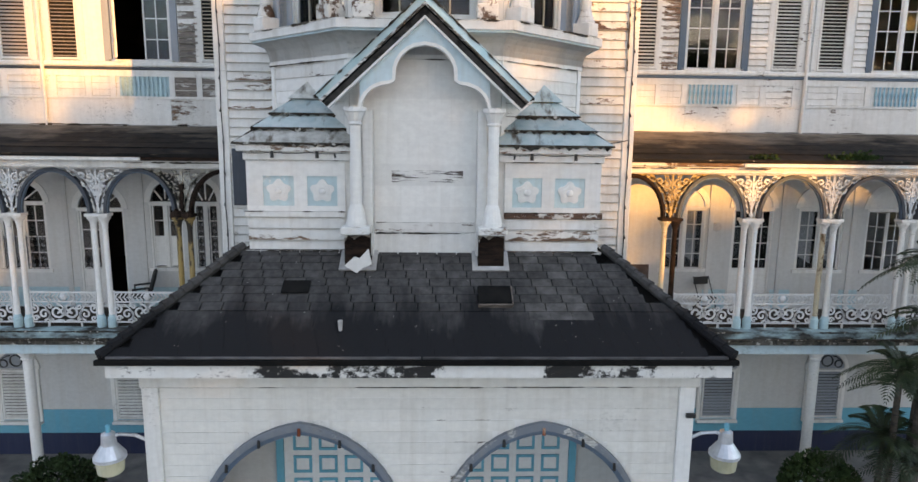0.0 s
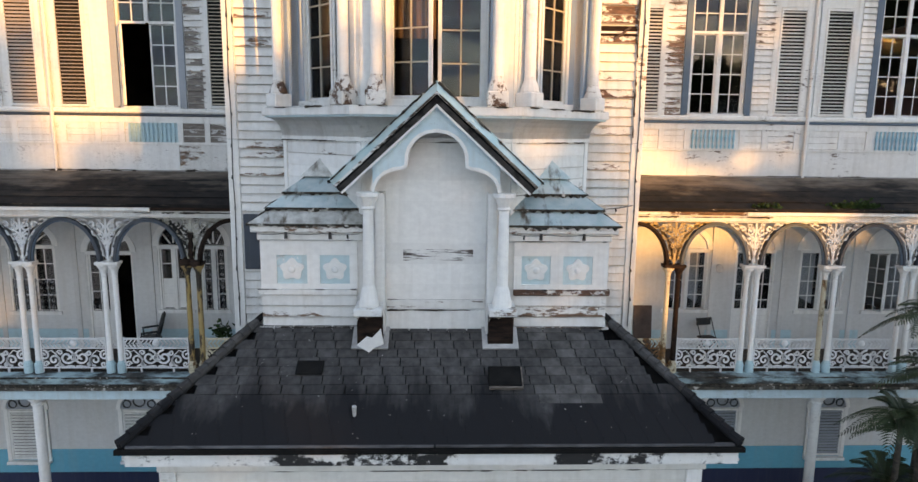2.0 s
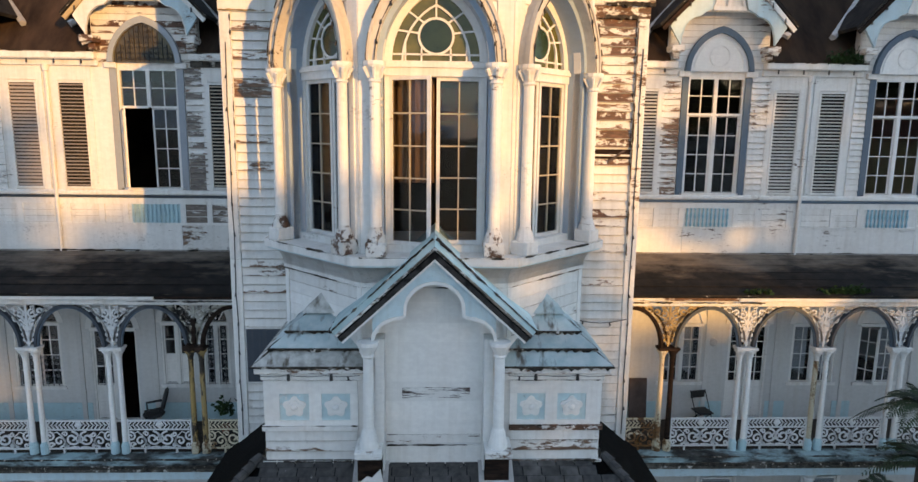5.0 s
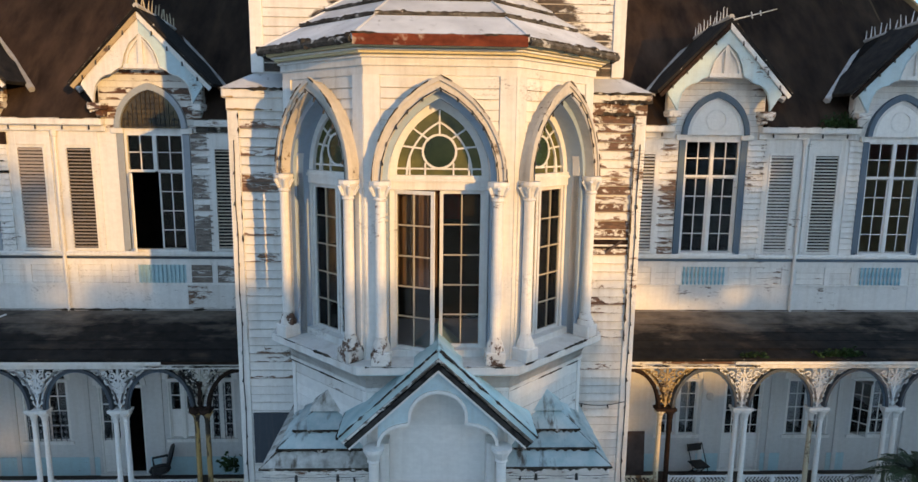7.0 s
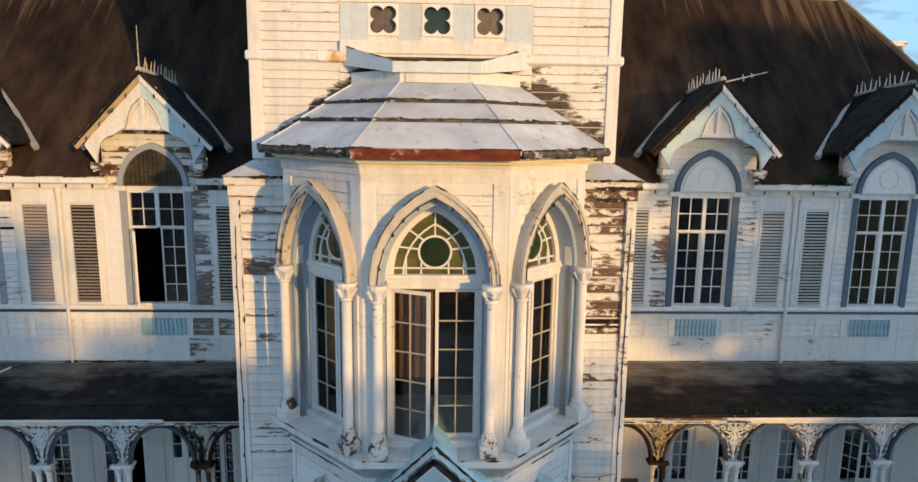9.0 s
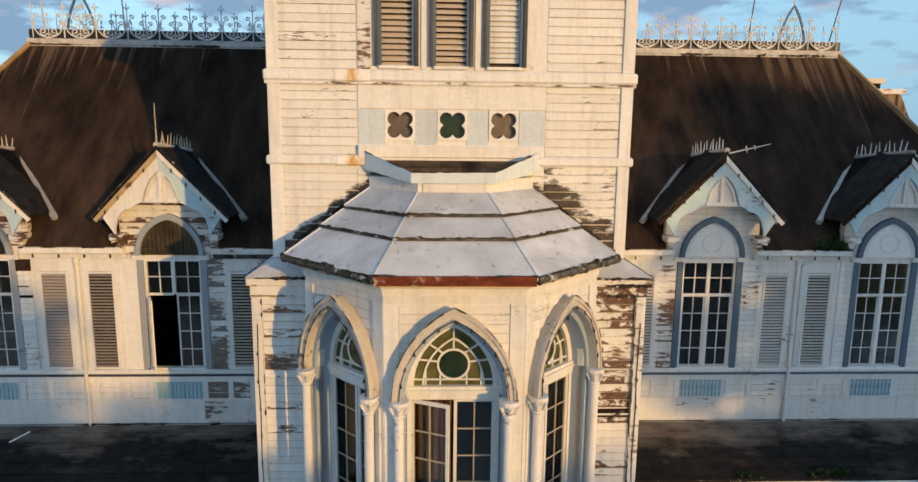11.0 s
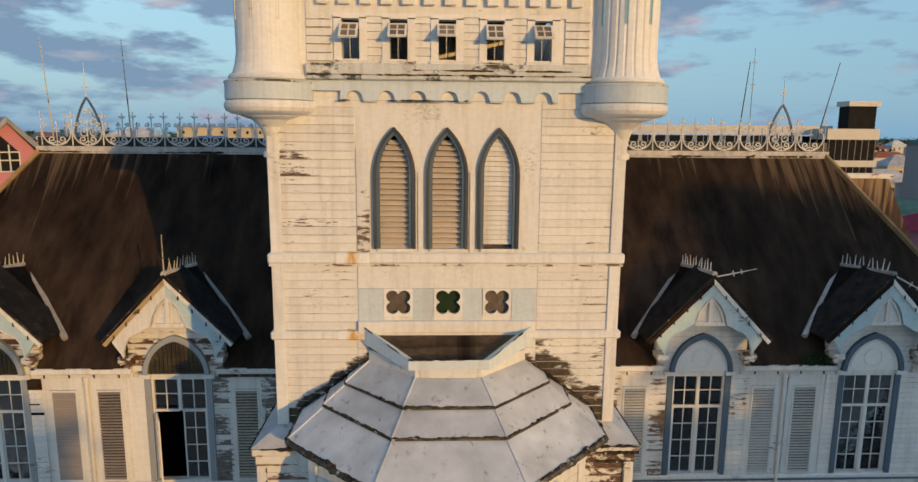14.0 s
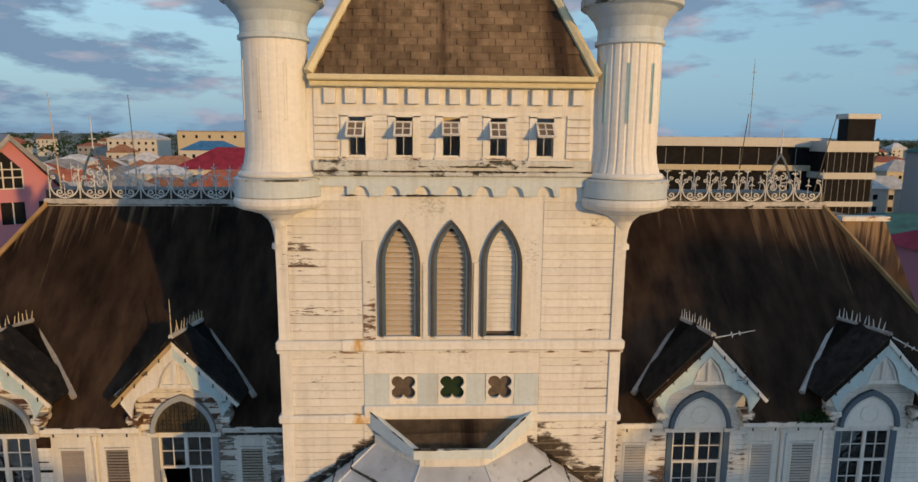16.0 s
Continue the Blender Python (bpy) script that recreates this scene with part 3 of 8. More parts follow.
part("frieze", boxed(-3.44, 3.46, PY - 0.06, PY + 0.03, 5.16, 5.30, 0.012), M_porch, porch)
crust(porch, (-3.4, PY - 0.06, 5.165), (3.4, PY - 0.06, 5.165), 0.008, 0.5)
M_archp = paint("dark grey arch paint", (0.17, 0.20, 0.23), 0.40, bare=(0.42, 0.42, 0.40), streak=(3, 3, 3), stained=0.3)
for c in ARCHES:
    bm = B()
    strip(bm, gothic(1.315, 1.50, 14, c, 3.2), gothic(1.25, 1.40, 14, c, 3.2), PY - 0.075, PY + 0.05)
    part("arch_moulding", bm, M_archp, porch, "grey weathered arch moulding with old strings of lamp holders")
    bm = B()
    strip(bm, gothic(1.25, 1.42, 14, c, 3.2), gothic(1.19, 1.33, 14, c, 3.2), PY - 0.03, PY + 0.24)
    part("arch_lining", bm, M_slate, porch)
    for k in range(7):
        x, z = gothic(1.27, 1.44, 4, c, 3.2)[k + 1]
        bm = tube(B(), (x, PY - 0.09, z), (x, PY - 0.10, z - 0.09), 0.018, 0.022, 6)
        part("lamp_holder", bm, M_black if k % 3 else M_rust, porch)

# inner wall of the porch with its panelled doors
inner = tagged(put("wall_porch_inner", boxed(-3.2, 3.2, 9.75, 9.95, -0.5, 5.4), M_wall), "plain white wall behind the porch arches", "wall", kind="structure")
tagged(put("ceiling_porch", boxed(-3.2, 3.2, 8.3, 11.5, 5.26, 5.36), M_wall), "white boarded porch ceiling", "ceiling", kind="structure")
sq = ribbon(B(), [(-0.118, -0.118), (0.118, -0.118), (0.118, 0.118), (-0.118, 0.118)], 0.056, -0.018, 0.012, True)
sq_mesh = None
for k, c in enumerate((-1.27, 1.35)):
    door = thing(f"door_{k + 1}", "tall white double door with turquoise square mouldings", "door", (c, 9.71, -0.38), kind="structure")
    part("door_leaf", boxed(-0.86, 0.86, -0.02, 0.036, 0, 4.6, 0.006), M_clean, door)
    for s in (-1, 1):
        part("door_post", boxed(s * 0.86, s * 0.97, -0.06, 0.036, 0, 4.6), M_sky, door)
    for i in range(4):
        for j in range(11):
            if sq_mesh is None:
                ob = part("square_moulding", sq, M_sky, door)
                sq_mesh = ob.data
            else:
                ob = new("square_moulding", sq_mesh)
                ob.parent = door
            ob.matrix_basis = pose(-0.578 + 0.385 * i, -0.022, 0.34 + 0.367 * j)

# porch roof: a hip up to the annex
EZ, RZ = 5.64, 6.62
EX, EY, RX, RY = 3.74, 7.72, 2.54, 9.45
M_gutter = rough("dull wet metal", (0.05, 0.05, 0.052), (0.16, 0.16, 0.165), 4.0, (1, 1, 4), 0.6, 0.8, relief=0.1)
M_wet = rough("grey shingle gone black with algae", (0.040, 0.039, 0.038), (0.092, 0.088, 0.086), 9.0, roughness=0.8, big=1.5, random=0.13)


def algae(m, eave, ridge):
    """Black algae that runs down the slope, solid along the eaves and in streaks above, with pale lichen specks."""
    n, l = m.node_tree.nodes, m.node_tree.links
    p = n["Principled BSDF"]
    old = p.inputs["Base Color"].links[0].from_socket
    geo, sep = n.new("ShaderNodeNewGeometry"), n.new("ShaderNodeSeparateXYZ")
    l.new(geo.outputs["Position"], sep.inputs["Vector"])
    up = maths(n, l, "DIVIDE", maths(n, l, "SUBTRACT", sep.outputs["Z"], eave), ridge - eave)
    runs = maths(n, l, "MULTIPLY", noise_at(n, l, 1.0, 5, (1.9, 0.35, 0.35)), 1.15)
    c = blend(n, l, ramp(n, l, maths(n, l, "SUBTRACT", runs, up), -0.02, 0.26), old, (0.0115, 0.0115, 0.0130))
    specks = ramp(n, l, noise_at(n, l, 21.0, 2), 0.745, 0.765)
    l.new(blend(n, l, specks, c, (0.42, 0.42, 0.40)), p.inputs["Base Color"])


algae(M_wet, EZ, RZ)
proof = thing("porch_roof", "dark wet asphalt shingle hip roof with worn grey patches", "roof", kind="structure")
bm = B()
v = [bm.verts.new(c) for c in ((-EX, EY, EZ), (EX, EY, EZ), (RX, RY, RZ), (-RX, RY, RZ), (-EX, 11.6, EZ), (EX, 11.6, EZ), (-RX, 11.6, RZ), (RX, 11.6, RZ))]
for f in ((0, 1, 2, 3), (0, 3, 6, 4), (1, 5, 7, 2)):
    bm.faces.new([v[i] for i in f])
bmesh.ops.solidify(bm, geom=bm.faces[:], thickness=0.05)
part("decking", bm, M_pitch, proof)
part("drip_edge", boxed(-EX - 0.02, EX + 0.02, EY - 0.035, EY + 0.02, EZ - 0.065, EZ - 0.005), M_pitch, proof)
M_fascia = paint("blotched white fascia", (0.76, 0.75, 0.72), 0.66, bare=(0.009, 0.008, 0.008), streak=(1.5, 1.5, 1.9), stained=0.3)
part("fascia", boxed(-3.66, 3.70, EY + 0.01, EY + 0.06, 5.41, EZ - 0.065), M_fascia, proof, "white fascia with black mould blotches")
part("soffit", boxed(-3.64, 3.66, EY + 0.06, PY + 0.02, 5.42, 5.45), M_trim, proof)
part("soffit_mould", boxed(-3.48, 3.48, PY - 0.11, PY - 0.005, 5.31, 5.42), M_trim, proof)
for s in (-1, 1):
    part("side_fascia", boxed(s * 3.60, s * 3.66, EY + 0.06, 11.5, 5.41, EZ - 0.06), M_fascia, proof)
    bm = tube(B(), (s * (EX - 0.02), EY + 0.02, EZ + 0.005), (s * RX, RY, RZ + 0.015), 0.042, 0.042, 8)
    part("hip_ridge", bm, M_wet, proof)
    lo, hi = Vector((s * (EX - 0.02), EY + 0.02, EZ + 0.03)), Vector((s * RX, RY, RZ + 0.045))
    for k in range(15):
        p, q = lo.lerp(hi, k / 15), lo.lerp(hi, (k + 1.15) / 15)
        bm = tube(B(), p + Vector((0, 0, 0.012)), q - Vector((0, 0, 0.006)), 0.075, 0.062, 8)
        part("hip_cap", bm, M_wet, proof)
    part("eaves_strip", boxed(s * 0.012, s * (EX - 0.1), EY - 0.004, EY + 0.05, EZ + 0.004, EZ + 0.03), M_gutter, proof, "dull grey metal eaves strip")
for x0, x1, zc, nm in ((-1.84, -1.48, 6.22, "repair_patch"), (0.70, 1.13, 6.13, "roof_hatch")):
    d = Vector((0, RY - EY, RZ - EZ)).normalized()
    yc = EY + (zc - EZ) / (RZ - EZ) * (RY - EY)
    dd = 0.12 if nm == "repair_patch" else 0.16
    bm = boxed(x0, x1, -dd, dd, 0, 0.02 if nm == "repair_patch" else 0.07, 0.01)
    part(nm, bm, M_pitch, proof, "black bitumen patch", Matrix.Translation((0, yc, zc + 0.035)) @ Matrix.Rotation(math.atan2(d.z, d.y), 4, "X"))
tube(bm := B(), (-1.0, 8.11, 5.86), (-1.0, 8.10, 6.0), 0.022, 0.03, 8)
part("vent_pipe", bm, M_lead, proof)
for dx, dy, wx, wy in ((0.0, -0.172, 0.215, 0.010), (0.225, 0.0, 0.008, 0.16)):
    part("hatch_edge", boxed(dx - wx, dx + wx, dy - wy, dy + wy, 0.0, 0.05), M_greyb, proof, "flaking white hatch edge", Matrix.Translation((0.915, EY + (6.13 - EZ) / (RZ - EZ) * (RY - EY), 6.165)) @ Matrix.Rotation(math.atan2(RZ - EZ, RY - EY), 4, "X"))

# ---- annex on the porch roof ----
AX, AY = 2.44, 9.45
M_panel = paint("worn pale turquoise", (0.50, 0.68, 0.71), 0.45, bare=(0.62, 0.64, 0.63), streak=(4, 4, 4))
annex = tagged(put("wall_annex", box(box(B(), -AX, AX, AY, AY + 0.15, 6.3, 8.0), -AX, AX, AY + 0.15, 11.5, 6.3, 7.98), M_clap), "white boarded annex wall above the porch roof", "wall", kind="structure")
ragged = random.Random(31)
M_tinworn = rough("weathered pale blue sheet", (0.34, 0.50, 0.53), (0.60, 0.68, 0.68), 5.0, roughness=0.7, big=0.8, blotch=(0.10, 0.085, 0.07), blotch_at=(0.56, 0.70), blotch_scale=2.4, blotch_stretch=(2.6, 1, 0.6))
for s in (-1, 1):
    clap(annex, s * 1.12, s * AX, 6.6, 7.08, AY, [M_clap, M_peel, M_peel], 0.16, depth=0.03)
    part("base_board", boxed(s * 0.72, s * (AX + 0.05), AY - 0.06, AY, 6.42, 6.62, 0.01), M_peel, annex)
    part("sill_board", boxed(s * 1.1, s * (AX + 0.04), AY - 0.05, AY, 7.08, 7.17, 0.01), M_trim if s < 0 else M_worst, annex)
    part("panel_rail", boxed(s * 1.1, s * AX, AY - 0.035, AY, 7.17, 7.24), M_clean, annex)
    part("panel_rail", boxed(s * 1.1, s * AX, AY - 0.035, AY, 7.65, 7.86), M_clean, annex)
    for xa, xb in ((1.1, 1.21), (1.62, 1.80), (2.22, 2.44)):
        part("stile", boxed(s * xa, s * xb, AY - 0.033, AY, 7.24, 7.65), M_clean, annex)
    for c in (1.415, 2.01):
        part("blue_panel", boxed(s * (c - 0.21), s * (c + 0.21), AY - 0.012, AY, 7.24, 7.65), M_panel, annex)
        bm = B()
        star = [((0.145 + 0.019 * math.cos(5 * a)) * math.cos(a + 0.3), (0.135 + 0.022 * math.cos(5 * a)) * math.sin(a + 0.3)) for a in [2 * math.pi * k / 50 for k in range(50)]]
        prism(bm, [(s * c + x * 1.05, 7.445 + z * 1.05) for x, z in star], AY - 0.030, AY - 0.012)
        prism(bm, [(s * c + x * 0.7, 7.445 + z * 0.7) for x, z in star], AY - 0.045, AY - 0.028)
        lathe_m = Matrix.Translation((s * c, AY - 0.04, 7.445)) @ Matrix.Rotation(radians(90), 4, "X")
        part("flower_boss", bm, M_clean, annex, "white five-lobed flower")
        part("flower_heart", lathe(B(), [(0.05, 0), (0.045, 0.02), (0.02, 0.03)], n=12), M_clean, annex, "", lathe_m)
    part("cornice", boxed(s * 1.0, s * (AX + 0.03), AY - 0.07, AY, 7.86, 7.98, 0.015), M_trim, annex)
    part("cornice", boxed(s * 1.0, s * (AX + 0.10), AY - 0.14, AY + 0.01, 7.98, 8.08, 0.015), M_peel, annex)
    for xh in (1.45, 2.05):
        part("lamp_holder", tube(B(), (s * xh, AY - 0.16, 7.99), (s * xh, AY - 0.16, 7.90), 0.02, 0.026, 6), M_iron, annex)
    for za, cv in ((6.615, 0.55), (6.43, 0.7), (7.165, 0.35), (7.865, 0.3)):
        crust(annex, (s * 1.1, AY - 0.063, za), (s * (AX + 0.04), AY - 0.063, za), 0.012 if za > 7 else 0.018, cv)
    cable(annex, [(s * (1.05 + 0.165 * q), AY - 0.165, 7.975 - 0.018 * math.sin(math.pi * (q % 3) / 3)) for q in range(10)], 0.004, every=9)
    # little stepped hip roof leaning on the bay
    stepped = thing("stepped_roof", "little stepped hip roof of pale blue painted sheets", "roof", (0, 0, 0), "stepped roofs", "structure")
    X0, Y0, Z0 = AX + 0.12, AY - 0.16, 8.08
    for k in range(4):
        o, i_, za, zb = 0.2 * k, 0.2 * k + 0.26, Z0 + 0.2 * k + 0.03, Z0 + 0.2 * k + 0.22
        bm = B()
        if k == 3:
            pts = [(s * (X0 - o), Y0 + o), (s * 0.9, Y0 + o), (s * 0.9, Y0 + 1.4), (s * (X0 - o), Y0 + 1.9)]
            lo = [bm.verts.new((x, y, za)) for x, y in pts]
            top = bm.verts.new((s * (X0 - 0.88), Y0 + 0.88, zb + 0.1))
            top2 = bm.verts.new((s * 0.95, Y0 + 0.75, zb - 0.05))
            for f in ((lo[0], lo[1], top2, top), (lo[0], top, lo[3]), (lo[1], lo[2], top2), (top, top2, lo[2], lo[3]), (lo[3], lo[2], lo[1], lo[0])):
                bm.faces.new(f)
        else:
            q0 = [(s * 0.9, Y0 + o), (s * (X0 - o), Y0 + o), (s * (X0 - o), 11.5)]
            q1 = [(s * 0.9, Y0 + i_), (s * (X0 - i_), Y0 + i_), (s * (X0 - i_), 11.5)]
            a = [bm.verts.new((x, y, za)) for x, y in q0]
            a2 = [bm.verts.new((x, y, za - 0.035)) for x, y in q0]
            b = [bm.verts.new((x, y, zb)) for x, y in q1]
            b2 = [bm.verts.new((x, y, za - 0.035)) for x, y in q1]
            for j in (0, 1):
                for p, q in ((a, b), (a2, a), (b, b2), (b2, a2)):
                    bm.faces.new((p[j], p[j + 1], q[j + 1], q[j]))
        part("roof_step", bm, M_mossy if (k in (0, 3) and s < 0) else M_tinworn, stepped)
        if k < 3:
            wide = X0 - o + 0.012 - 0.95
            low = [(s * (X0 - o + 0.012 - wide * j / 34), za - 0.022 - (ragged.random() ** 2) * (0.075 if s > 0 else 0.045)) for j in range(35)]
            part("step_edge", prism(B(), [(s * 0.95, za - 0.004), (s * (X0 - o + 0.012), za - 0.004)] + low, Y0 + o - 0.012, Y0 + o + 0.03), M_crust if k else M_moss, stepped, "ragged black mouldy edge")
            crust(stepped, (s * 1.1, Y0 + o - 0.01, za - 0.02), (s * (X0 - o + 0.02), Y0 + o - 0.01, za - 0.02), 0.017, 0.9)
            crust(stepped, (s * (X0 - o + 0.01), Y0 + o, za - 0.01), (s * (X0 - i_), Y0 + i_, zb), 0.014, 0.5)

# gabled niche between the stepped roofs
M_rake = rough("black and grey rake board", (0.018, 0.017, 0.017), (0.11, 0.105, 0.10), 3.0, (1, 1, 1), 0.9, 0.9, blotch=(0.008, 0.007, 0.007), blotch_at=(0.45, 0.62), blotch_scale=3.0)
niche = thing("gabled_niche", "white boarded blind niche under a pale blue gable with two columns", "niche", kind="structure")
part("niche_panel", prism(B(), [(-0.98, 6.45), (0.98, 6.45), (0.98, 8.8), (0, 9.72), (-0.98, 8.8)], AY - 0.02, AY + 0.02), M_clean, niche)
clap(niche, -0.70, 0.70, 6.95, 9.3, AY - 0.02, [M_clean], 0.29, depth=0.006)
M_flake = paint("paint flaked off in long tears", (0.80, 0.79, 0.76), 0.80, bare=(0.07, 0.045, 0.035), streak=(1.4, 1.4, 16), stained=0.1)
part("flaking_board", boxed(-0.46, 0.52, AY - 0.035, AY - 0.02, 7.58, 7.74), M_flake, niche, "flaking strip with torn dark paint")
part("flaking_board", boxed(-0.69, 0.69, AY - 0.035, AY - 0.02, 6.89, 7.02), M_peel, niche)
part("plinth_board", boxed(-0.72, 0.72, AY - 0.075, AY - 0.02, 6.42, 6.88, 0.01), M_clap, niche)
for za, cv in ((6.875, 0.5), (6.44, 0.75), (7.02, 0.3)):
    crust(niche, (-0.68, AY - 0.078 if za < 7 else AY - 0.036, za), (0.68, AY - 0.078 if za < 7 else AY - 0.036, za), 0.013, cv)
GA, GE, GX = 9.88, 8.66, 1.34
for s in (-1, 1):
    part("reveal_post", boxed(s * 0.70, s * 0.82, AY - 0.30, AY - 0.02, 6.6, 8.55), M_trim, niche)
    d = Vector((GX, 0, GE - GA)).normalized()
    up = (0.10 * abs(d.z), 0.10 * abs(d.x))
    bm = prism(B(), [(0, GA), (s * GX, GE), (s * (GX + up[0]), GE + up[1]), (0, GA + 0.135)], 9.0, 10.3)
    part("gable_roof", bm, M_bluetin, niche)
    crust(niche, (s * 0.02, 8.99, GA + 0.11), (s * (GX + 0.06), 8.99, GE + 0.05), 0.022, 0.8)
    crust(niche, (s * (GX + up[0]), 9.0, GE + up[1] - 0.03), (s * (GX + up[0]), 10.2, GE + up[1] - 0.03), 0.02, 0.8)
    # the rake in layers: flaking lip, black groove, grey board, white bead
    for nm, t0, t1, ya, yb, mt, lb in (("rake_lip", 0.0, 0.04, 8.955, 9.04, M_greyb, "flaking white lip"), ("rake_groove", 0.04, 0.075, 8.99, 9.05, M_pitch, ""),
                                       ("rake_board", 0.075, 0.165, 8.97, 9.05, M_rake, "black and grey mouldy rake board"), ("rake_bead", 0.165, 0.20, 8.97, 9.05, M_trim, "")):
        bm = prism(B(), [(0, GA - t0), (s * (GX - 0.55 * t0), GE - 0.55 * t0), (s * (GX - 0.55 * t1), GE - 0.55 * t1), (0, GA - t1)], ya, yb)
        part(nm, bm, mt, niche, lb)
    crust(niche, (s * 0.03, 8.955, GA - 0.045), (s * (GX - 0.03), 8.955, GE - 0.03), 0.013, 0.75)
    # trefoil fringe
    low = [(s * 0.84, 8.56)] + [(s * (0.46 + 0.38 * math.cos(radians(a))), 8.56 + 0.33 * math.sin(radians(a))) for a in (15, 35, 55, 75, 90)] + [(s * 0.40, 8.92)]
    low += [(s * 0.40 * math.cos(radians(a)), 9.0 + 0.38 * math.sin(radians(a))) for a in (10, 25, 40, 55, 70, 90)]
    hi = [(x, GA - 0.19 - (GA - GE - 0.01) / GX * abs(x)) for x, z in low]
    hi = [(x, max(z2, z + 0.01)) for (x, z2), (_, z) in zip(hi, low)]
    part("trefoil_fringe", strip(B(), low, hi, 9.05, 9.12), M_pale, niche)
    part("fringe_edge", ribbon(B(), low, 0.045, 9.02, 9.13), M_clean, niche)
    # column with its broken pedestal
    cx, cy = s * 0.9, 9.02
    part("column_shaft", lathe(B(), [(0.135, 7.02), (0.135, 7.08), (0.10, 7.25), (0.075, 7.32), (0.07, 8.38)], cx, cy, 16), M_clean, niche)
    part("capital", lathe(B(), [(0.075, 8.34), (0.095, 8.36), (0.08, 8.39), (0.13, 8.50), (0.15, 8.52), (0.15, 8.57), (0.02, 8.575)], cx, cy, 12), M_trim, niche)
    part("pedestal", boxed(cx - 0.19, cx + 0.19, cy - 0.19, cy + 0.3, 6.93, 7.03, 0.012), M_peel, niche)
    part("pedestal_rag", prism(B(), [(cx - 0.18, 6.94), (cx + 0.18, 6.94), (cx + 0.17, 6.86), (cx + 0.06, 6.90), (cx - 0.04, 6.84), (cx - 0.12, 6.90), (cx - 0.17, 6.80)], cy + 0.035, cy + 0.065), M_greyb, niche, "ragged remains of the white casing")
    part("pedestal_core", boxed(cx - 0.175, cx + 0.175, cy + 0.07, cy + 0.36, 6.3, 6.93), M_wood, niche, "rotten black pedestal core")
    tilt = math.atan2(RZ - EZ, RY - EY)
    at = Matrix.Translation((cx, 9.08, EZ + (9.08 - EY) * (RZ - EZ) / (RY - EY) + 0.035)) @ Matrix.Rotation(tilt, 4, "X")
    part("lead_apron", boxed(-0.25, 0.25, -0.06, 0.35, 0.0, 0.02), M_lead, niche, "white painted flashing round the foot", at)
bm = prism(B(), [(-1.06, 6.50), (-0.93, 6.62), (-0.86, 6.60), (-0.74, 6.73), (-0.70, 6.52), (-0.82, 6.47), (-0.90, 6.40)], 8.94, 8.97)
part("hanging_board", bm, M_clean, niche, "torn white board hanging off the pedestal")

